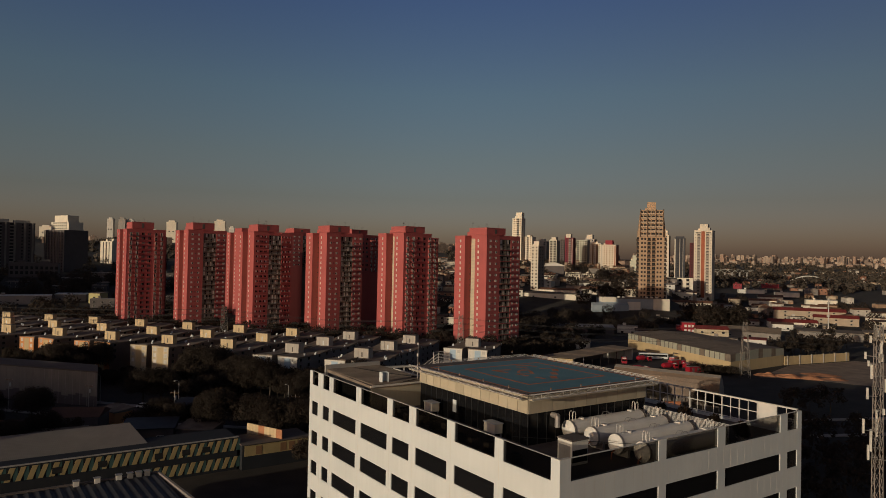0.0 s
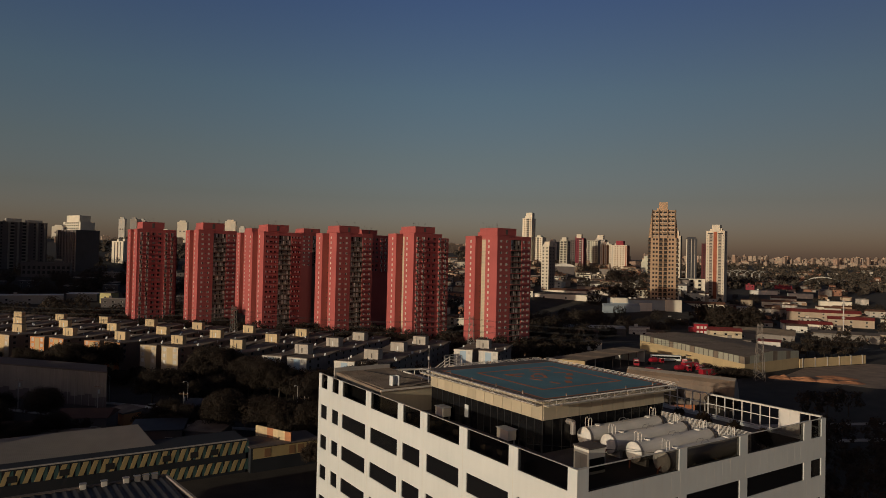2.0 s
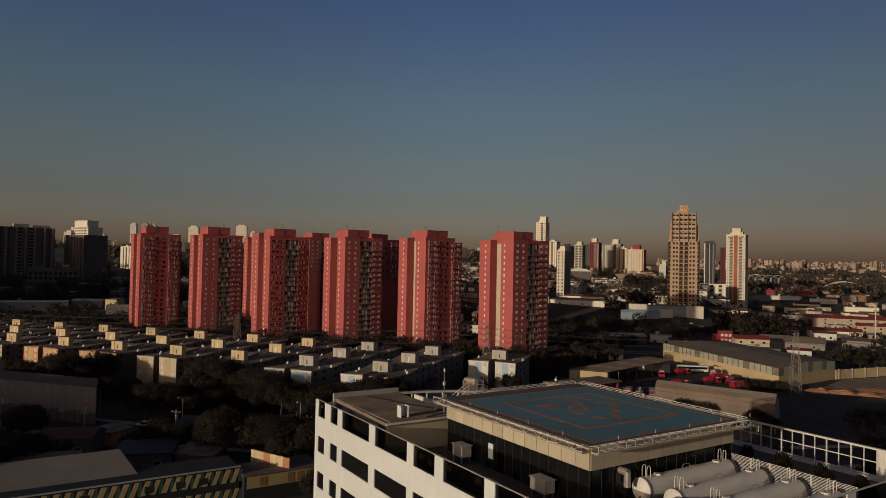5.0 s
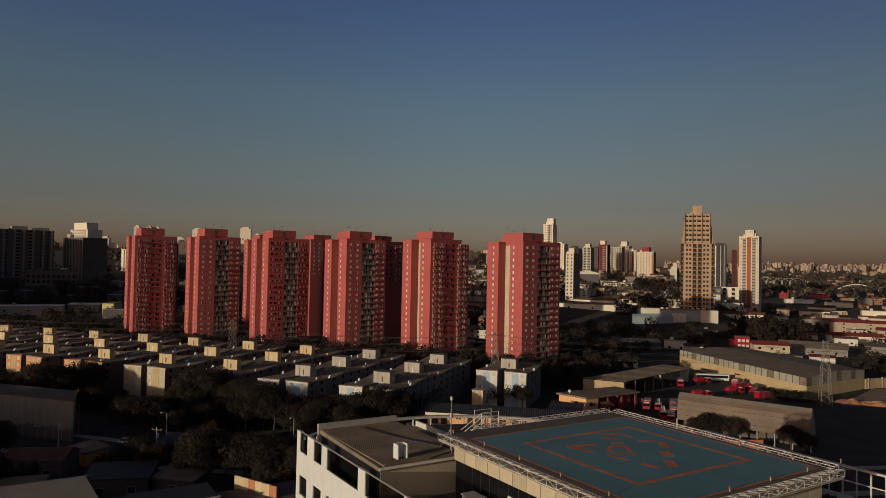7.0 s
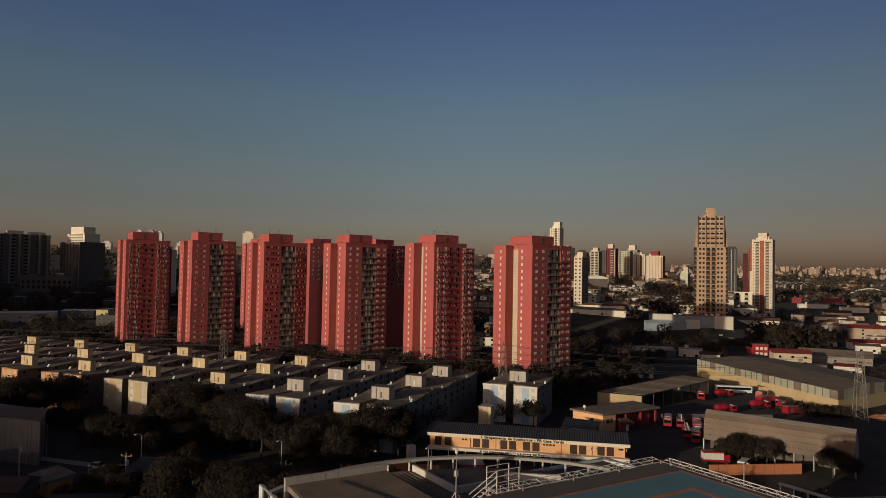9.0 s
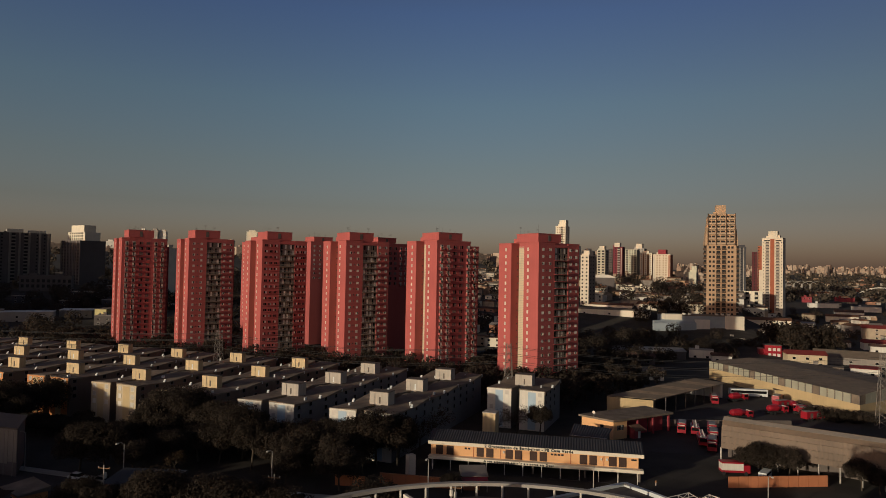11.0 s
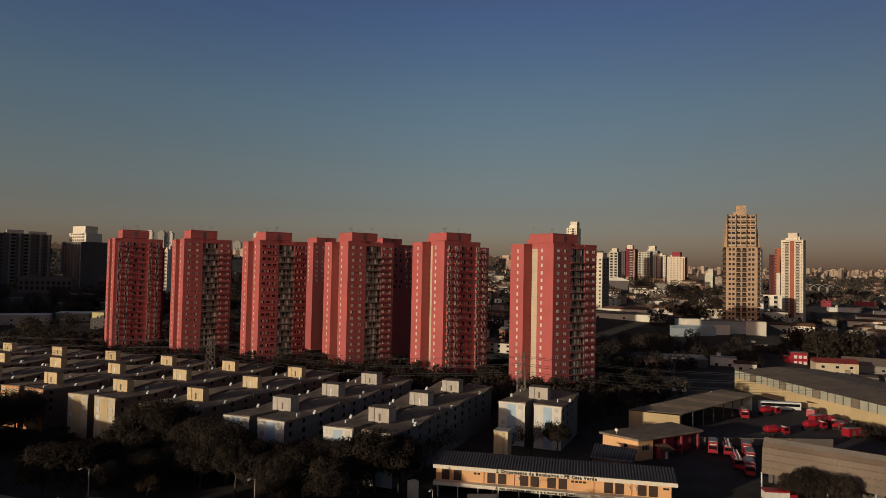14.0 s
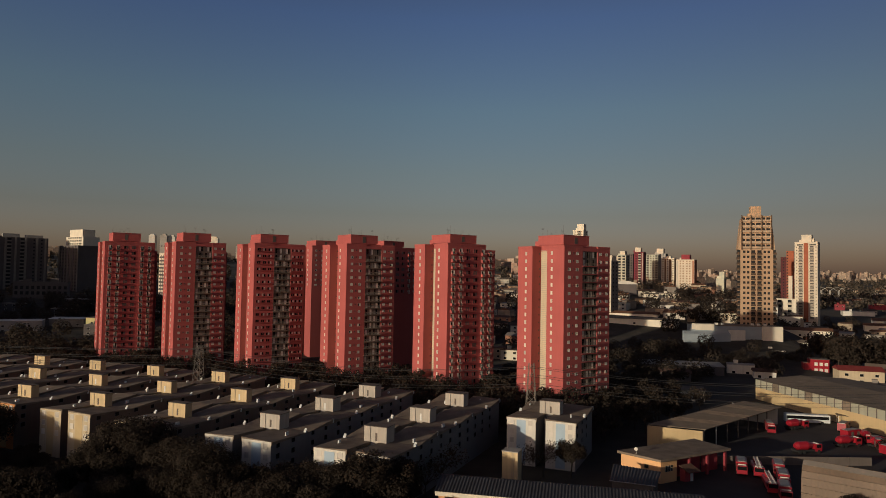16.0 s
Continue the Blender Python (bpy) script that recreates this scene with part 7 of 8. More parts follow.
house(357, 233, 0, 17, 8, 4.6, 240, GREYPLASTER, FIBRE, "flat", "small grey flat-roofed house behind the warehouse")
house(373, 222, 0, 12, 7, 4.2, 242, OFFWHITE, REDROOF, "shed", "small white house with a reddish lean-to roof")
house(490, 270, 0, 14, 8, 4.6, 238, OFFWHITE, TILE, "gable", "small white house with a tiled roof")
house(693, 404, 2.5, 27, 12, 8.0, 237, CREAM, OLDTILE, "gable", "cream two-storey house with a brown tiled roof")
random.seed(77)
HW = [TANPLASTER, PALEPLASTER, CREAM, TANPLASTER, CREAM, RAWBRICK, PALEPLASTER, OFFWHITE, CREAM]
HR = [OLDTILE, TILE, FIBRE, TILE, OLDTILE, GREYROOF]
HOUSED = [(454, 361, 22), (436, 380, 25), (22, 604, 26), (58, 614, 14), (73, 596, 9), (432, 456, 20), (408, 430, 26), (486, 426, 10), (505, 367, 20), (603, 503, 8), (428, 470, 8), (552, 583, 14), (645, 445, 24), (400, 292, 18), (512, 284, 20), (720, 362, 18), (735, 425, 16), (801, 488, 18), (790, 436, 16), (833, 525, 14), (862, 496, 16), (377, 268, 16), (598, 312, 30), (693, 408, 15), (574, 278, 20), (456, 228, 24), (478, 203, 16)]


def spot(x, y, r):
    """True where a house of radius r fits beside those already standing."""
    if any(math.hypot(x - a, y - b) < (r + c) * 0.8 for a, b, c in HOUSED):
        return False
    HOUSED.append((x, y, r))
    return True


for i in range(30):
    hd, dist = random.uniform(38, 49), random.uniform(490, 720)
    x, y = dist * math.sin(radians(hd)), dist * math.cos(radians(hd))
    w = random.uniform(14, 30)
    if dist > 560 and spot(x, y, w / 2):
        house(x, y, hill(x, y) - 0.3, w, random.uniform(9, 13), random.choice((3.6, 4.4, 6.0)), 238 + random.uniform(-8, 8), random.choice((CREAM, PALEPLASTER, OFFWHITE)), random.choice((FIBRE, GREYROOF, OLDTILE)), random.choice(("flat", "shed", "gable")), "long low pale building with sunlit walls on the slope", "slope houses")
count = 0
for tries in range(2500):
    if count == 122:
        break
    hd, dist = random.uniform(33, 76), random.uniform(470, 800)
    x, y = dist * math.sin(radians(hd)), dist * math.cos(radians(hd))
    w, d = random.uniform(7, 17), random.uniform(7, 11)
    if hd > 38 and dist < 585 or 48.3 < hd < 51.3 and dist > 630:
        continue
    if not spot(x, y, w / 2):
        continue
    kd = random.choice(("gable", "gable", "flat", "shed"))
    house(x, y, hill(x, y) - 0.3, w, d, random.choice((3.2, 3.4, 5.8, 6.2)), 226 + random.uniform(-20, 20), random.choice(HW), random.choice(HR), kd, {"gable": "small weathered house with a pitched brown roof on the slope", "flat": "plastered flat-roofed house on the slope", "shed": "low house with a lean-to sheet roof"}[kd], "slope houses")
    count += 1
for i in range(26):
    hd, dist = random.uniform(-4, 14), random.uniform(560, 760)
    x, y = dist * math.sin(radians(hd)), dist * math.cos(radians(hd))
    if abs(x - 40) < 28 and abs(y - 740) < 36 or math.hypot(x - 40, y - 600) < 46:
        continue
    # walls take dark greys so the shade on this slope is in their colour
    house(x, y, hill(x, y) - 0.3, random.uniform(10, 34), random.uniform(8, 13), random.choice((4.0, 6.0, 7.0)), 205 + random.uniform(-16, 16), random.choice((GREYWALL, CHARCOAL, GREYWALL, CHARCOAL)), random.choice((FIBRE, GREYROOF, CONCRETE)), random.choice(("flat", "shed")), "low pale building, shade painted into its dark walls", "slope houses")


def carpet(name, spec, label):
    """Crowded small houses too far off to pick apart: turned walls, pitched or flat roofs, add-ons."""
    m = Mesh()
    for h0, h1, d0, d1, num, wmax, hmax in spec:
        for i in range(num):
            hd, dist = radians(random.uniform(h0, h1)), random.uniform(d0, d1)
            x, y = dist * math.sin(hd), dist * math.cos(hd)
            w, d, h = random.uniform(6, wmax), random.uniform(6, 11), random.choice((3.0, 3.3, 5.6, 6.2, hmax * random.uniform(0.5, 1)))
            if not spot(x, y, w * 0.45):
                continue
            z, a = hill(x, y), radians(random.choice((-46, -46, 44, -30, 60)) + random.uniform(-8, 8))
            ca, sa_ = math.cos(a), math.sin(a)
            T = lambda u, v: (x + u * ca - v * sa_, y + u * sa_ + v * ca)
            m.slot = 0
            m.prism([T(-w / 2, -d / 2), T(w / 2, -d / 2), T(w / 2, d / 2), T(-w / 2, d / 2)], z - 4, z + h)
            if random.random() < 0.5:
                u = random.uniform(-w / 3, w / 4)
                m.prism([T(u, -d / 2 - 2.5), T(u + w / 3, -d / 2 - 2.5), T(u + w / 3, -d / 2 - 0.02), T(u, -d / 2 - 0.02)], z - 4, z + h * random.uniform(0.5, 1.25))
            m.slot = 1
            e, o = h + 0.02, 0.4
            if random.random() < 0.62:
                rh = z + e + d * 0.17
                c = [T(-w / 2 - o, -d / 2 - o), T(w / 2 + o, -d / 2 - o), T(w / 2 + o, d / 2 + o), T(-w / 2 - o, d / 2 + o), T(-w / 2 - o, 0), T(w / 2 + o, 0)]
                k = len(m.v)
                m.v += [(p[0], p[1], z + e) for p in c[:4]] + [(p[0], p[1], rh) for p in c[4:]]
                for q in ((0, 1, 5, 4), (2, 3, 4, 5), (0, 4, 3), (1, 2, 5), (3, 2, 1, 0)):
                    m.f.append([k + t_ for t_ in q])
                    m.mi.append(1)
            else:
                m.prism([T(-w / 2 - 0.2, -d / 2 - 0.2), T(w / 2 + 0.2, -d / 2 - 0.2), T(w / 2 + 0.2, d / 2 + 0.2), T(-w / 2 - 0.2, d / 2 + 0.2)], z + e, z + e + 0.3)
            m.slot = 2
            for t_ in range(random.randint(1, 3)):
                u, zz = random.uniform(-w / 2 + 1, w / 2 - 1), z + random.choice((1.0, 1.0, 3.9)) 
                if zz + 1.2 < z + h:
                    m.prism([T(u - 0.6, -d / 2 - 0.05), T(u + 0.6, -d / 2 - 0.05), T(u + 0.6, -d / 2 + 0.05), T(u - 0.6, -d / 2 + 0.05)], zz, zz + 1.2)
    return tagged(part(name, m, [TOWNWALL, TOWNROOF, RUBBER]), label, "houses", kind="stuff")


carpet("hillside_houses", [(33, 56, 600, 1100, 330, 15, 8), (52, 80, 660, 1150, 110, 16, 7)], "crowded small plastered houses with brown roofs on the slope")
carpet("valley_houses", [(50, 80, 1150, 2400, 170, 26, 9)], "low crowded roofs across the far valley floor")


def skyline(name, spec, material, label):
    m = Mesh()
    for head0, head1, d0, d1, num, hmin, hmax, wmin, wmax in spec:
        for i in range(num):
            hd, dist = radians(random.uniform(head0, head1)), random.uniform(d0, d1)
            x, y = dist * math.sin(hd), dist * math.cos(hd)
            w, h, z = random.uniform(wmin, wmax), random.uniform(hmin, hmax) * random.uniform(0.6, 1.0), hill(x, y)
            m.box(x - w / 2, x + w / 2, y - w / 2, y + w / 2, z - 5, z + h)
            if random.random() < 0.5:
                m.box(x - w / 5, x + w / 5, y - w / 5, y + w / 5, z + h, z + h + 4)
    ob = part(name, m, material)
    return tagged(ob, label, "skyline", kind="stuff")


skyline("far_skyline", [(50, 82, 3200, 4700, 950, 10, 44, 8, 18), (50, 82, 2400, 3200, 90, 8, 20, 10, 26)], FARWALL, "far hazy city skyline of pale tower blocks")
skyline("ridge_skyline", [(-2, 36, 1350, 2200, 130, 8, 26, 14, 30), (36, 52, 1050, 1900, 160, 8, 26, 12, 30)], FARWALL, "hazy roofs and blocks along the far ridge")
brd = thing("arch_bridge", pose(1190, 610, 22, 0, 0, -62), "white concrete arch bridge over the valley", "bridge")
arcm = Mesh()
P = [(-32 + i * 16 / 3, 11 * (1 - ((-32 + i * 16 / 3) / 32) ** 2)) for i in range(13)]
for (xa, za), (xb, zb) in zip(P, P[1:]):
    arcm.tube((xa, 0, za), (xb, 0, zb), 0.8, 6)
part("arch", arcm, OFFWHITE, brd)["kind"] = "stuff"
part("deck", Mesh().box(-40, 120, -5, 5, -1.5, 0), CONCRETE, brd)
for i in range(9):
    part("pier", Mesh().box(-38 + i * 18, -36 + i * 18, -3, 3, -22, -1.5), CONCRETE, brd)
for i in range(7):
    rbm = Mesh()
    Q = [(-14 + j * 2.8, 5 * (1 - ((-14 + j * 2.8) / 14) ** 2)) for j in range(11)]
    for (xa, za), (xb, zb) in zip(Q, Q[1:]):
        rbm.tube((xa, 0, za), (xb, 0, zb), 0.28, 5)
    ribt = thing("hall_rib", pose(1112 + i * 9, 752 - i * 9, 36, 0, 0, -20), "pale curved rib of a far arched hall", "roof rib", "arched hall ribs")
    part("rib", rbm, OFFWHITE, ribt)
    part("footing", Mesh().box(-15, -13, -1, 1, -16, 0.4), CONCRETE, ribt)


# ---- pylons, masts and cables ----
def pylon(x, y, z0, h, base, arms, heading, label, name="lattice_pylon", mtl=GALV):
    t = thing(name, pose(x, y, z0, 0, 0, 90 - heading), label, "pylon")
    legs = [(-1, -1), (1, -1), (1, 1), (-1, 1)]
    wid = lambda z: base * (1 - 0.62 * z / h) if base > 1.5 else base * (1 - 0.35 * z / h)
    n = max(6, int(h / 2.2))
    for sx, sy in legs:
        part("leg", Mesh().tube((sx * wid(0), sy * wid(0), 0), (sx * wid(h), sy * wid(h), h), 0.075 if base > 1 else 0.05, 4), mtl, t)
    br = Mesh()
    for i in range(n):
        za, zb = h * i / n, h * (i + 1) / n
        for (ax, ay), (bx, by) in zip(legs, legs[1:] + legs[:1]):
            br.tube((ax * wid(za), ay * wid(za), za), (bx * wid(zb), by * wid(zb), zb), 0.045 if base > 1 else 0.022, 3)
            br.tube((bx * wid(za), by * wid(za), za), (ax * wid(zb), ay * wid(zb), zb), 0.045 if base > 1 else 0.022, 3)
    part("bracing", br, mtl, t)
    for z, l in arms:
        am_ = Mesh().tube((0, -l, z), (0, l, z), 0.08, 4).tube((0, -l, z), (0, 0, z + 0.8), 0.05, 4).tube((0, l, z), (0, 0, z + 0.8), 0.05, 4)
        part("crossarm", am_, mtl, t)
    return t


PYL = [(-62.0, 470.0), (92.0, 312.0), (169.0, 233.0), (265.0, 162.0), (352.0, 92.0)]
for x, y in PYL:
    pylon(x, y, 0, 23.5, 1.9, ((17.5, 2.6), (20.0, 2.2), (22.4, 1.8)), 135, "grey steel lattice power pylon", mtl=GREYPLASTER)
for z, l in ((17.4, 2.6), (19.9, 2.2), (22.3, 1.8)):
    for s in (-1, 1):
        for (xa, ya), (xb, yb) in zip(PYL, PYL[1:]):
            cm = Mesh()
            o = Vector((0.7, 0.7)) * l * s
            K = 14
            for i in range(K + 1):
                c = Vector((xa + o.x + (xb - xa) * i / K, ya + o.y + (yb - ya) * i / K, z - 3.2 * 4 * (i / K) * (1 - i / K)))
                cm.v += [(c.x, c.y, c.z + 0.05), (c.x + 0.035, c.y + 0.035, c.z - 0.03), (c.x - 0.035, c.y - 0.035, c.z - 0.03)]
                if i:
                    for j in range(3):
                        cm.f.append([3 * i - 3 + j, 3 * i - 3 + (j + 1) % 3, 3 * i + (j + 1) % 3, 3 * i + j])
                        cm.mi.append(0)
            tagged(part("power_cable", cm, WIRE), "thin dark power cable between pylons", "cable", "power cables")
mastr = pylon(94.5, 39.6, 0, 39.5, 0.58, (), 45, "grey telecom lattice mast with panel antennas", "telecom_mast", GREYPLASTER)
random.seed(5)
for i in range(22):
    z, a = random.uniform(22, 39), random.uniform(0, 6.28)
    r = random.uniform(0.8, 1.6)
    part("antenna", Mesh().box(r * math.cos(a) - 0.14, r * math.cos(a) + 0.14, r * math.sin(a) - 0.1, r * math.sin(a) + 0.1, z, z + random.uniform(0.7, 2.0)), OFFWHITE, mastr)
    part("bracket", Mesh().tube((0, 0, z + 0.4), (r * math.cos(a), r * math.sin(a), z + 0.4), 0.04, 4), GALV, mastr)
pm = thing("antenna_pole", pose(487, 236, 0), "slim grey antenna pole with a ringed head", "mast")
part("pole", Mesh().tube((0, 0, 0), (0, 0, 26), 0.55, 8, 0.4), GALV, pm)
for z in (13, 22, 24.5):
    part("antenna_ring", Mesh().tube((0, 0, z), (0, 0, z + 1.2), 1.1, 8), CONCRETE, pm)


# ---- trees ----
def tree_meshes(seed, h, r, leaf, dense=1.0, flat=0.8):
    rnd = random.Random(seed)
    tr = Mesh()
    trunk_h = h * rnd.uniform(0.28, 0.38)
    top = Vector((rnd.uniform(-0.4, 0.4), rnd.uniform(-0.4, 0.4), trunk_h))
    tr.tube((0, 0, -0.5), top, 0.028 * h, 7, 0.018 * h)
    ch = h - trunk_h
    centres = []
    for i in range(7):
        a = i * 0.9 + rnd.uniform(-0.3, 0.3)
        el = rnd.uniform(0.35, 1.0)
        tip = top + Vector((math.cos(a) * r * 0.75, math.sin(a) * r * 0.75, ch * el * 0.75))
        mid = top.lerp(tip, 0.5) + Vector((0, 0, ch * 0.08))
        tr.tube(top, mid, 0.013 * h, 5, 0.009 * h)
        tr.tube(mid, tip, 0.009 * h, 5, 0.003 * h)
        centres.append(tip)
    cr = Mesh()
    lump = [Vector((0, 0, trunk_h + ch * 0.45))]
    for i in range(int(26 * dense)):
        a, b = rnd.uniform(0, 6.283), rnd.uniform(-0.55, 1.0)
        rad = (1 - b * b * 0.75) ** 0.5 * rnd.uniform(0.55, 1.05)
        lump.append(Vector((math.cos(a) * r * rad, math.sin(a) * r * rad, trunk_h + ch * (0.45 + 0.5 * b * flat))))
    for c in lump + centres:
        cs = r * rnd.uniform(0.24, 0.44)
        for k in range(int(95 * dense)):
            d = Vector((rnd.gauss(0, 1), rnd.gauss(0, 1), rnd.gauss(0, 0.8))).normalized() * cs * rnd.uniform(0.55, 1.0) ** 0.5
            p = c + d
            n = (d.normalized() + Vector((rnd.uniform(-0.6, 0.6), rnd.uniform(-0.6, 0.6), rnd.uniform(-0.3, 0.8)))).normalized()
            s = n.cross(Vector((rnd.uniform(-1, 1), rnd.uniform(-1, 1), rnd.uniform(-1, 1)))).normalized()
            t = n.cross(s)
            w, l = leaf * rnd.uniform(0.6, 1.2), leaf * rnd.uniform(0.8, 1.6)
            cr.face([p - s * w - t * l * 0.2, p + t * l * -0.6, p + s * w + t * l * 0.1, p + t * l * 0.8])
    return tr, cr


VARIANTS = []
for i, (h, r, leaf, dn, mtl, lab) in enumerate(((10.5, 4.9, 0.19, 2.0, LEAF, "broad dark green street tree with a rounded crown"), (9.0, 3.9, 0.17, 1.8, LEAF, "dark green tree with an uneven leafy crown"), (12.5, 5.8, 0.21, 2.1, LEAF, "large spreading dark tree with gaps in the crown"),
                                               (7.5, 3.3, 0.17, 0.7, LEAF2, "small olive-brown tree with a thin crown"), (11.0, 3.6, 0.17, 1.8, LEAF, "tall narrow dark tree"), (8.5, 4.2, 0.17, 0.45, LEAF2, "sparse dry tree with bare limbs showing"))):
    tr, cr = tree_meshes(100 + i, h, r, leaf, dn)
    VARIANTS.append((tr.data("trunk", BARK), cr.data("crown", mtl), lab))


def tree(x, y, kind, scale=1.0, z=None):
    tm, cm_, lab = VARIANTS[kind]
    t = thing("tree", pose(x, y, hill(x, y) if z is None else z, 0, 0, (x * 37 + y * 91) % 360), lab, "tree", "trees")
    part("trunk", tm, None, t, at=Matrix.Scale(scale, 4))
    part("crown", cm_, None, t, at=Matrix.Scale(scale, 4))
    return t


KEEP = []       # oriented boxes: centre, unit axis, half length, half width


def keep(ax, ay, bx, by, half):
    a, b = Vector((ax, ay)), Vector((bx, by))
    KEEP.append(((a + b) / 2, (b - a).normalized(), (b - a).length / 2, half))


for p in BLOCKS:
    q0, q1 = p - BU * 11.6, p + BU * 61
    keep(q0.x, q0.y, q1.x, q1.y, 9.6)
keep(157, 213.5, 176, 228, 9.6)
for tx, ty in TOWERS:
    keep(tx - 1, ty + 11, tx + 25, ty + 15, 12.5)
keep(115, 190.7, 151.5, 157.5, 15)
keep(172, 195, 199, 195, 8)
keep(200, 212, 262, 226, 11)
keep(295, 172, 320, 250, 27)
keep(188, 167, 206, 132, 24)
keep(64, 44, 64, 104, 23)
keep(-14, 160, 47, 160, 15)
keep(-14, 112, 32, 112, 18)
keep(55, 150, 63, 150, 8)
keep(200, 190, 290, 200, 26)
keep(252, 240, 300, 250, 16)
keep(135, 198, 140, 204, 4)
for a, b in zip(pts, pts[1:]):
    keep(a.x, a.y, b.x, b.y, 8)
for hx, hy in ((2, 195), (20, 200), (34, 180), (14, 180), (-8, 215), (44, 176), (50, 200), (66, 180), (78, 164), (70, 144), (27, 186)):
    keep(hx - 5, hy, hx + 5, hy, 5)


for hx, hy, hr in ((377, 266, 16), (398, 294, 14), (354, 304, 16), (352, 289, 14), (326, 320, 36), (428, 335, 14), (306, 304, 14), (340, 290, 20), (270, 266, 9), (512, 286, 20), (438, 368, 20), (598, 312, 56), (414, 258, 36), (357, 237, 18), (373, 226, 14), (490, 274, 16), (574, 278, 34), (456, 228, 40), (478, 203, 26)):
    keep(hx - hr / 2, hy, hx + hr / 2, hy, hr / 2)


keep(80, 188.5, 138, 201.5, 3.0)


def free(x, y, r):
    for c, u, hl, hw in KEEP:
        d = Vector((x, y)) - c
        if abs(d.dot(u)) < hl + r and abs(d.x * u.y - d.y * u.x) < hw + r:
            return False
    return True


random.seed(8)
placed = []
GROVE = Mesh()      # tree cover behind the blocks and on the right, joined


def grove_tree(x, y, s):
    """One loose crown of leaf clumps and its trunk, added to the joined cover."""
    z = hill(x, y)
    h, r = 10.5 * s, 4.2 * s
    GROVE.slot = 1
    GROVE.tube((x, y, z - 0.5), (x, y, z + h * 0.5), 0.25 * s, 5, 0.12 * s)
    GROVE.slot = 0
    for i in range(15):
        a, b = random.uniform(0, 6.283), random.uniform(-0.5, 1.0)
        rad = (1 - b * b * 0.75) ** 0.5 * random.uniform(0.5, 1.0) * r
        c = Vector((x + math.cos(a) * rad, y + math.sin(a) * rad, z + h * (0.6 + 0.34 * b)))
        cs = r * random.uniform(0.26, 0.46)
        for k in range(38):
            d = Vector((random.gauss(0, 1), random.gauss(0, 1), random.gauss(0, 0.8))).normalized()
            p = c + d * cs * random.uniform(0.6, 1.0)
            n = (d + Vector((random.uniform(-0.8, 0.8), random.uniform(-0.8, 0.8), random.uniform(-0.3, 0.9)))).normalized()
            sd = n.cross(Vector((random.uniform(-1, 1), random.uniform(-1, 1), random.uniform(-1, 1)))).normalized()
            td = n.cross(sd)
            w = 0.36 * s * random.uniform(0.6, 1.2)
            GROVE.face([p - sd * w, p - td * w, p + sd * w, p + td * w * 1.3])


def plant(x, y, kinds, smin, smax, gap=0.62, r=2.0, joined=False):
    s = random.uniform(smin, smax)
    if not free(x, y, r) or any(math.hypot(x - px, y - py) < 4.2 * gap * (s + ps) for px, py, ps in placed):
        return False
    placed.append((x, y, s))
    if joined:
        grove_tree(x, y, s)
    else:
        tree(x, y, random.choice(kinds), s)
    return True


# dense shrubs in front of the warehouse
shr = Mesh()
rs = random.Random(12)
for i in range(16):
    a, b = rs.uniform(0, 6.283), rs.uniform(0.0, 1.0)
    c = Vector((math.cos(a) * 2.2 * (1 - 0.5 * b), math.sin(a) * 2.2 * (1 - 0.5 * b), 0.7 + 2.2 * b))
    for k in range(90):
        d = Vector((rs.gauss(0, 1), rs.gauss(0, 1), rs.gauss(0, 0.8))).normalized()
        p = c + d * 1.1 * rs.uniform(0.6, 1.0)
        n = (d + Vector((rs.uniform(-0.7, 0.7), rs.uniform(-0.7, 0.7), rs.uniform(-0.3, 0.9)))).normalized()
        sd = n.cross(Vector((rs.uniform(-1, 1), rs.uniform(-1, 1), rs.uniform(-1, 1)))).normalized()
        td, w = n.cross(sd), 0.16 * rs.uniform(0.6, 1.3)
        shr.face([p - sd * w, p - td * w, p + sd * w, p + td * w * 1.4])
shr = shr.data("foliage", LEAF)
for i in range(11):
    u = i / 10
    t = thing("shrub", pose(256 + 11 * u + rs.uniform(-2, 2), 178.0 - 11 * u + rs.uniform(-2, 2) + 4 * (i % 2), 0, 0, 0, rs.uniform(0, 360)), "dense dark shrub at the edge of the yard", "shrub", "yard shrubs")
    part("foliage", shr, None, t, at=Matrix.Scale(rs.uniform(0.85, 1.3), 4))
# row in front of the sunlit block ends
for x, y, k, s in ((104.0, 199.0, 0, 1.26), (108.5, 196.5, 1, 1.25), (99.0, 200.5, 0, 1.12), (110.5, 200.0, 4, 1.1), (94.5, 203.5, 0, 0.82), (90.5, 207.5, 1, 0.95), (86.5, 212.5, 0, 0.84), (92.0, 196.0, 0, 0.95), (82.0, 216.5, 2, 0.72), (78.5, 222.0, 0, 0.86), (98.0, 193.5, 3, 0.9), (126.0, 209.5, 5, 1.2), (120.0, 206.0, 5, 1.0), (152.5, 206.5, 5, 1.05), (158.5, 203.5, 4, 0.85), (148.0, 209.0, 5, 0.9), (182.6, 149.6, 0, 0.72), (185.4, 144.6, 1, 0.8), (180.4, 152.6, 1, 0.66), (191.8, 131.4, 0, 0.66), (192.6, 128.0, 1, 0.62), (109.0, 172.6, 0, 0.42), (41.5, 302.5, 2, 0.72), (36.0, 308.0, 0, 0.75)):
    placed.append((x, y, s))
    tree(x, y, k, s)
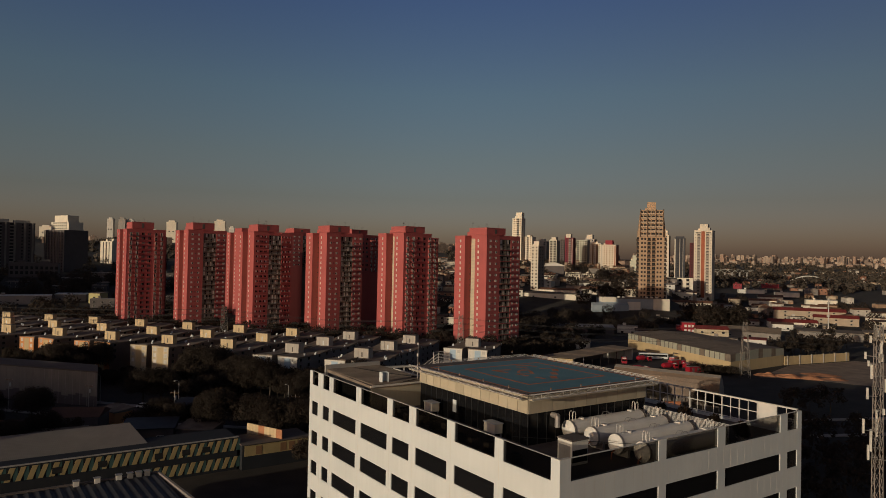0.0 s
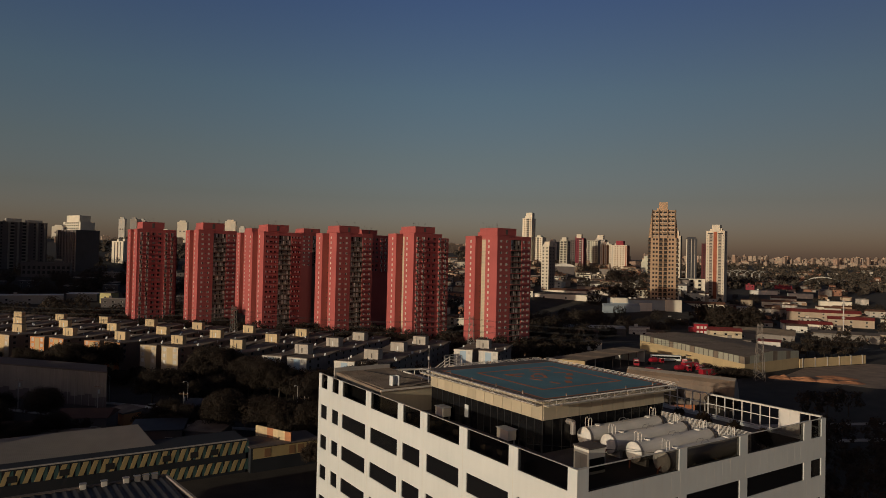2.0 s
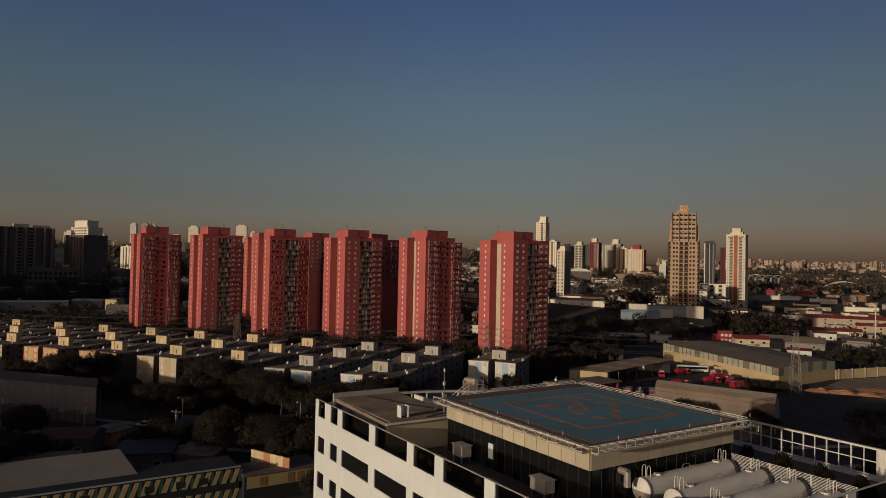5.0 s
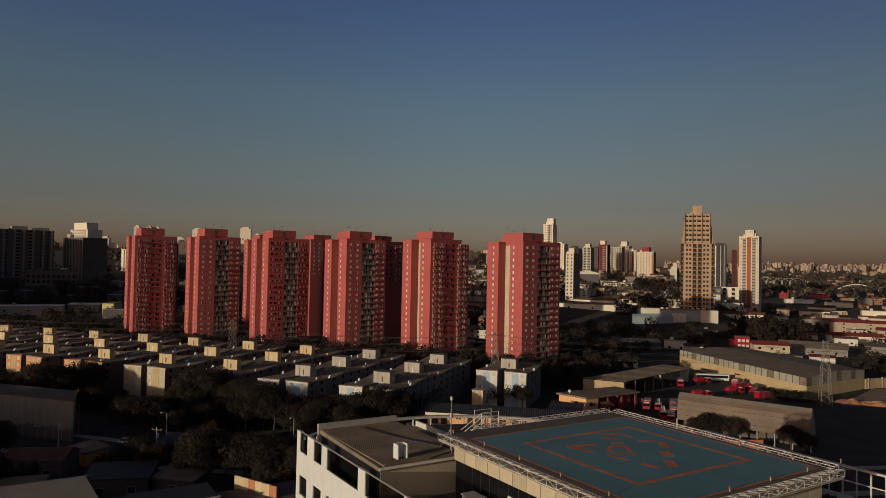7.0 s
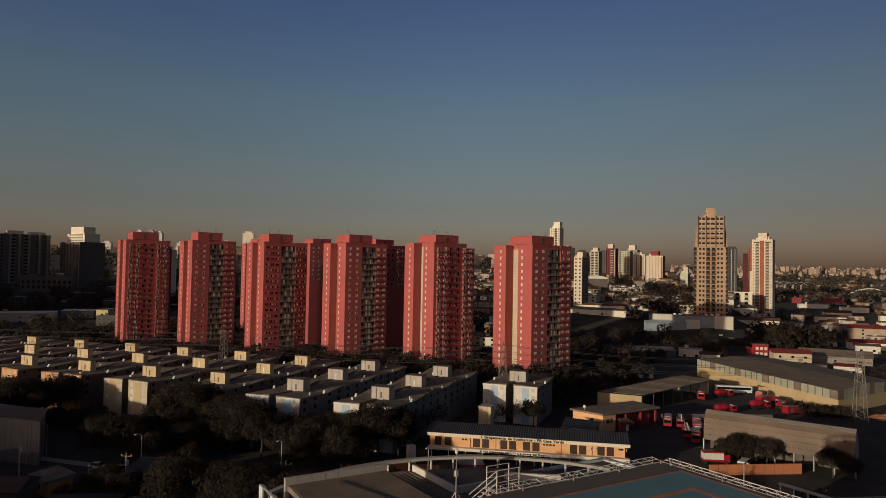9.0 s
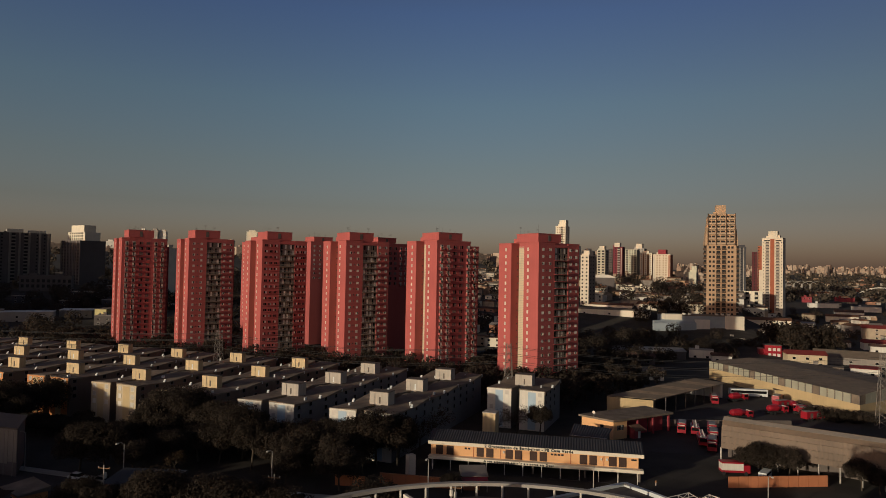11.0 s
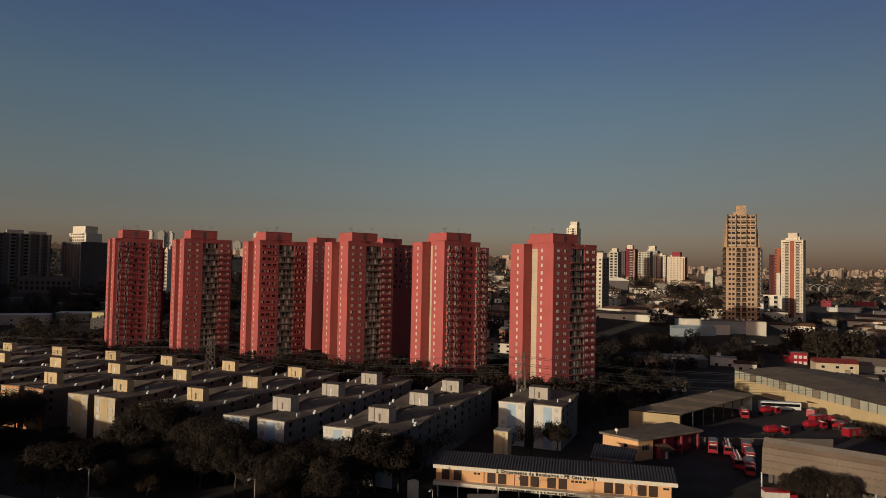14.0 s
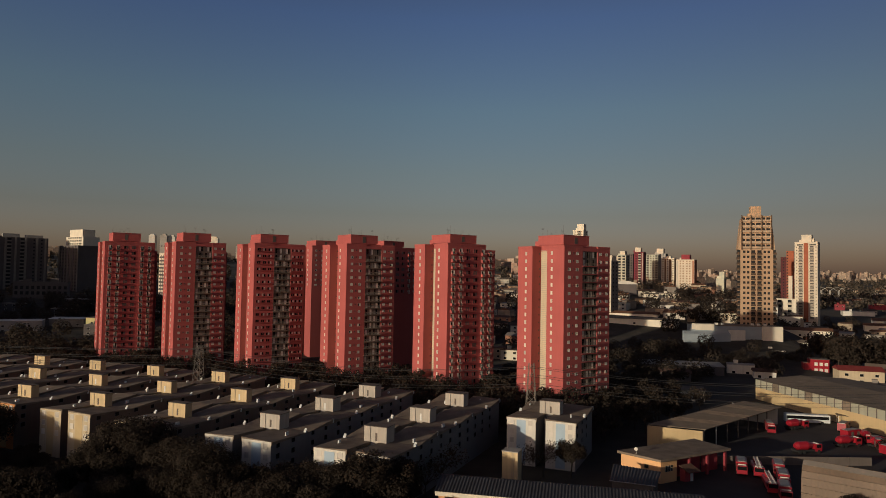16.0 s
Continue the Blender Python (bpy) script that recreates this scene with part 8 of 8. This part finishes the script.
for r in range(-1, 10):
    for j in range(18):
        v = r + j / 16.0
        if v < -0.42 or 4.45 < v < 5.5:
            continue
        p = B0 + STEP * v - BU * random.uniform(17, 34)
        # the sunlit ends of the fourth and fifth blocks stand clear of tall trees
        plant(p.x, p.y, (0, 1, 2, 2, 0, 4), *((0.88, 1.14) if v < 1.5 else (1.05, 1.22) if v < 2.05 else (0.3, 0.5) if v < 3.4 else (0.98, 1.12) if v < 4.4 else (0.6, 0.82)), 0.48, 1.5)
# belt between the blocks and the pink towers, and round the towers
for tries in range(900):
    u, v = random.uniform(60, 130), random.uniform(-40, 250)
    p = B0 + BU * u - BV * v
    plant(p.x, p.y, (0,), 0.75, 1.1, 0.5, 2.0, True)
for i in range(260):
    plant(random.uniform(170, 272), random.uniform(225, 320), (0,), 0.7, 1.05, 0.5, 2.0, True)
for i in range(110):
    plant(random.uniform(58, 92), random.uniform(112, 200), (0, 1, 3, 4, 2), 0.7, 1.0, 0.52, 1.5)
for i in range(110):
    plant(random.uniform(-40, 62), random.uniform(165, 250), (0, 1, 3, 2), 0.6, 0.95, 0.55, 1.5)
for i in range(90):
    plant(random.uniform(100, 235), random.uniform(60, 112), (0,), 0.6, 0.95, 0.62, 2.0, True)
for i in range(200):
    plant(random.gauss(433, 7), random.gauss(285, 7), (0,), 0.9 if i % 2 else 1.35, 1.85, 0.25, 2.0, True)
for gx, gy in ((434, 408), (443, 401), (439, 396), (633, 431), (641, 425), (652, 424), (624, 436)):
    grove_tree(gx, gy, 1.3 if gx < 500 else 0.75)
for i in range(60):
    plant(random.uniform(285, 355), random.uniform(292, 330), (0,), 0.5, 0.75, 0.5, 2.0, True)
for i in range(30):
    plant(random.uniform(338, 384), random.uniform(176, 196), (0,), 0.8, 1.1, 0.5, 2.0, True)
for i in range(10):
    plant(random.uniform(380, 560), random.uniform(160, 260), (0,), 0.8, 1.2, 0.5, 2.0, True)
tagged(part("tree_cover", GROVE, [LEAF, BARK]), "dense dark tree cover round the towers and sheds", "trees", kind="stuff")


def woods(name, spec, label, leaf=0.6):
    """Far tree cover: many loose leaf clumps on the slopes."""
    rnd = random.Random(3)
    m = Mesh()
    for h0, h1, d0, d1, num, *size in spec:
        for i in range(num):
            hd, dist = radians(rnd.uniform(h0, h1)), rnd.uniform(d0, d1)
            x, y = dist * math.sin(hd), dist * math.cos(hd)
            if any(math.hypot(x - a * f, y - b * f) < c * 0.9 for a, b, c in HOUSED[:28] for f in (1.0, 0.965)):
                continue
            z, r = hill(x, y), rnd.uniform(*(size or (3.5, 7.5)))
            for k in range(60 if d0 > 890 else 300):
                d = Vector((rnd.gauss(0, 1), rnd.gauss(0, 1), rnd.gauss(0, 0.8))).normalized()
                p = Vector((x, y, z + r * 0.75)) + d * r * rnd.uniform(0.7, 1.0)
                n = (d + Vector((rnd.uniform(-0.7, 0.7), rnd.uniform(-0.7, 0.7), rnd.uniform(-0.3, 0.9)))).normalized()
                s = n.cross(Vector((rnd.uniform(-1, 1), rnd.uniform(-1, 1), rnd.uniform(-1, 1)))).normalized()
                t = n.cross(s)
                w = leaf * rnd.uniform(0.6, 1.3) * r / 6
                m.face([p - s * w, p - t * w, p + s * w, p + t * w])
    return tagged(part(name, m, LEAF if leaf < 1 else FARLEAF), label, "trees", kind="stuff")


woods("slope_woods", [(34, 52, 440, 1050, 110), (52, 78, 520, 720, 45, 3, 5.5), (52, 78, 720, 1000, 70, 3, 5.5), (52, 64, 540, 800, 150, 1.5, 2.8), (43, 54, 500, 600, 70, 1.4, 2.4), (-4, 34, 480, 900, 260), (-4, 16, 500, 580, 50), (-4, 16, 630, 720, 70), (40, 47, 430, 520, 55, 3, 5.5), (46, 55, 470, 520, 75, 2.0, 3.2), (47.5, 51, 590, 770, 45)], "dark tree cover between the houses on the slope")
woods("far_woods", [(52, 80, 1000, 2800, 1500), (-2, 52, 900, 1700, 420)], "far tree cover across the valley, paled by painted haze", 1.5)
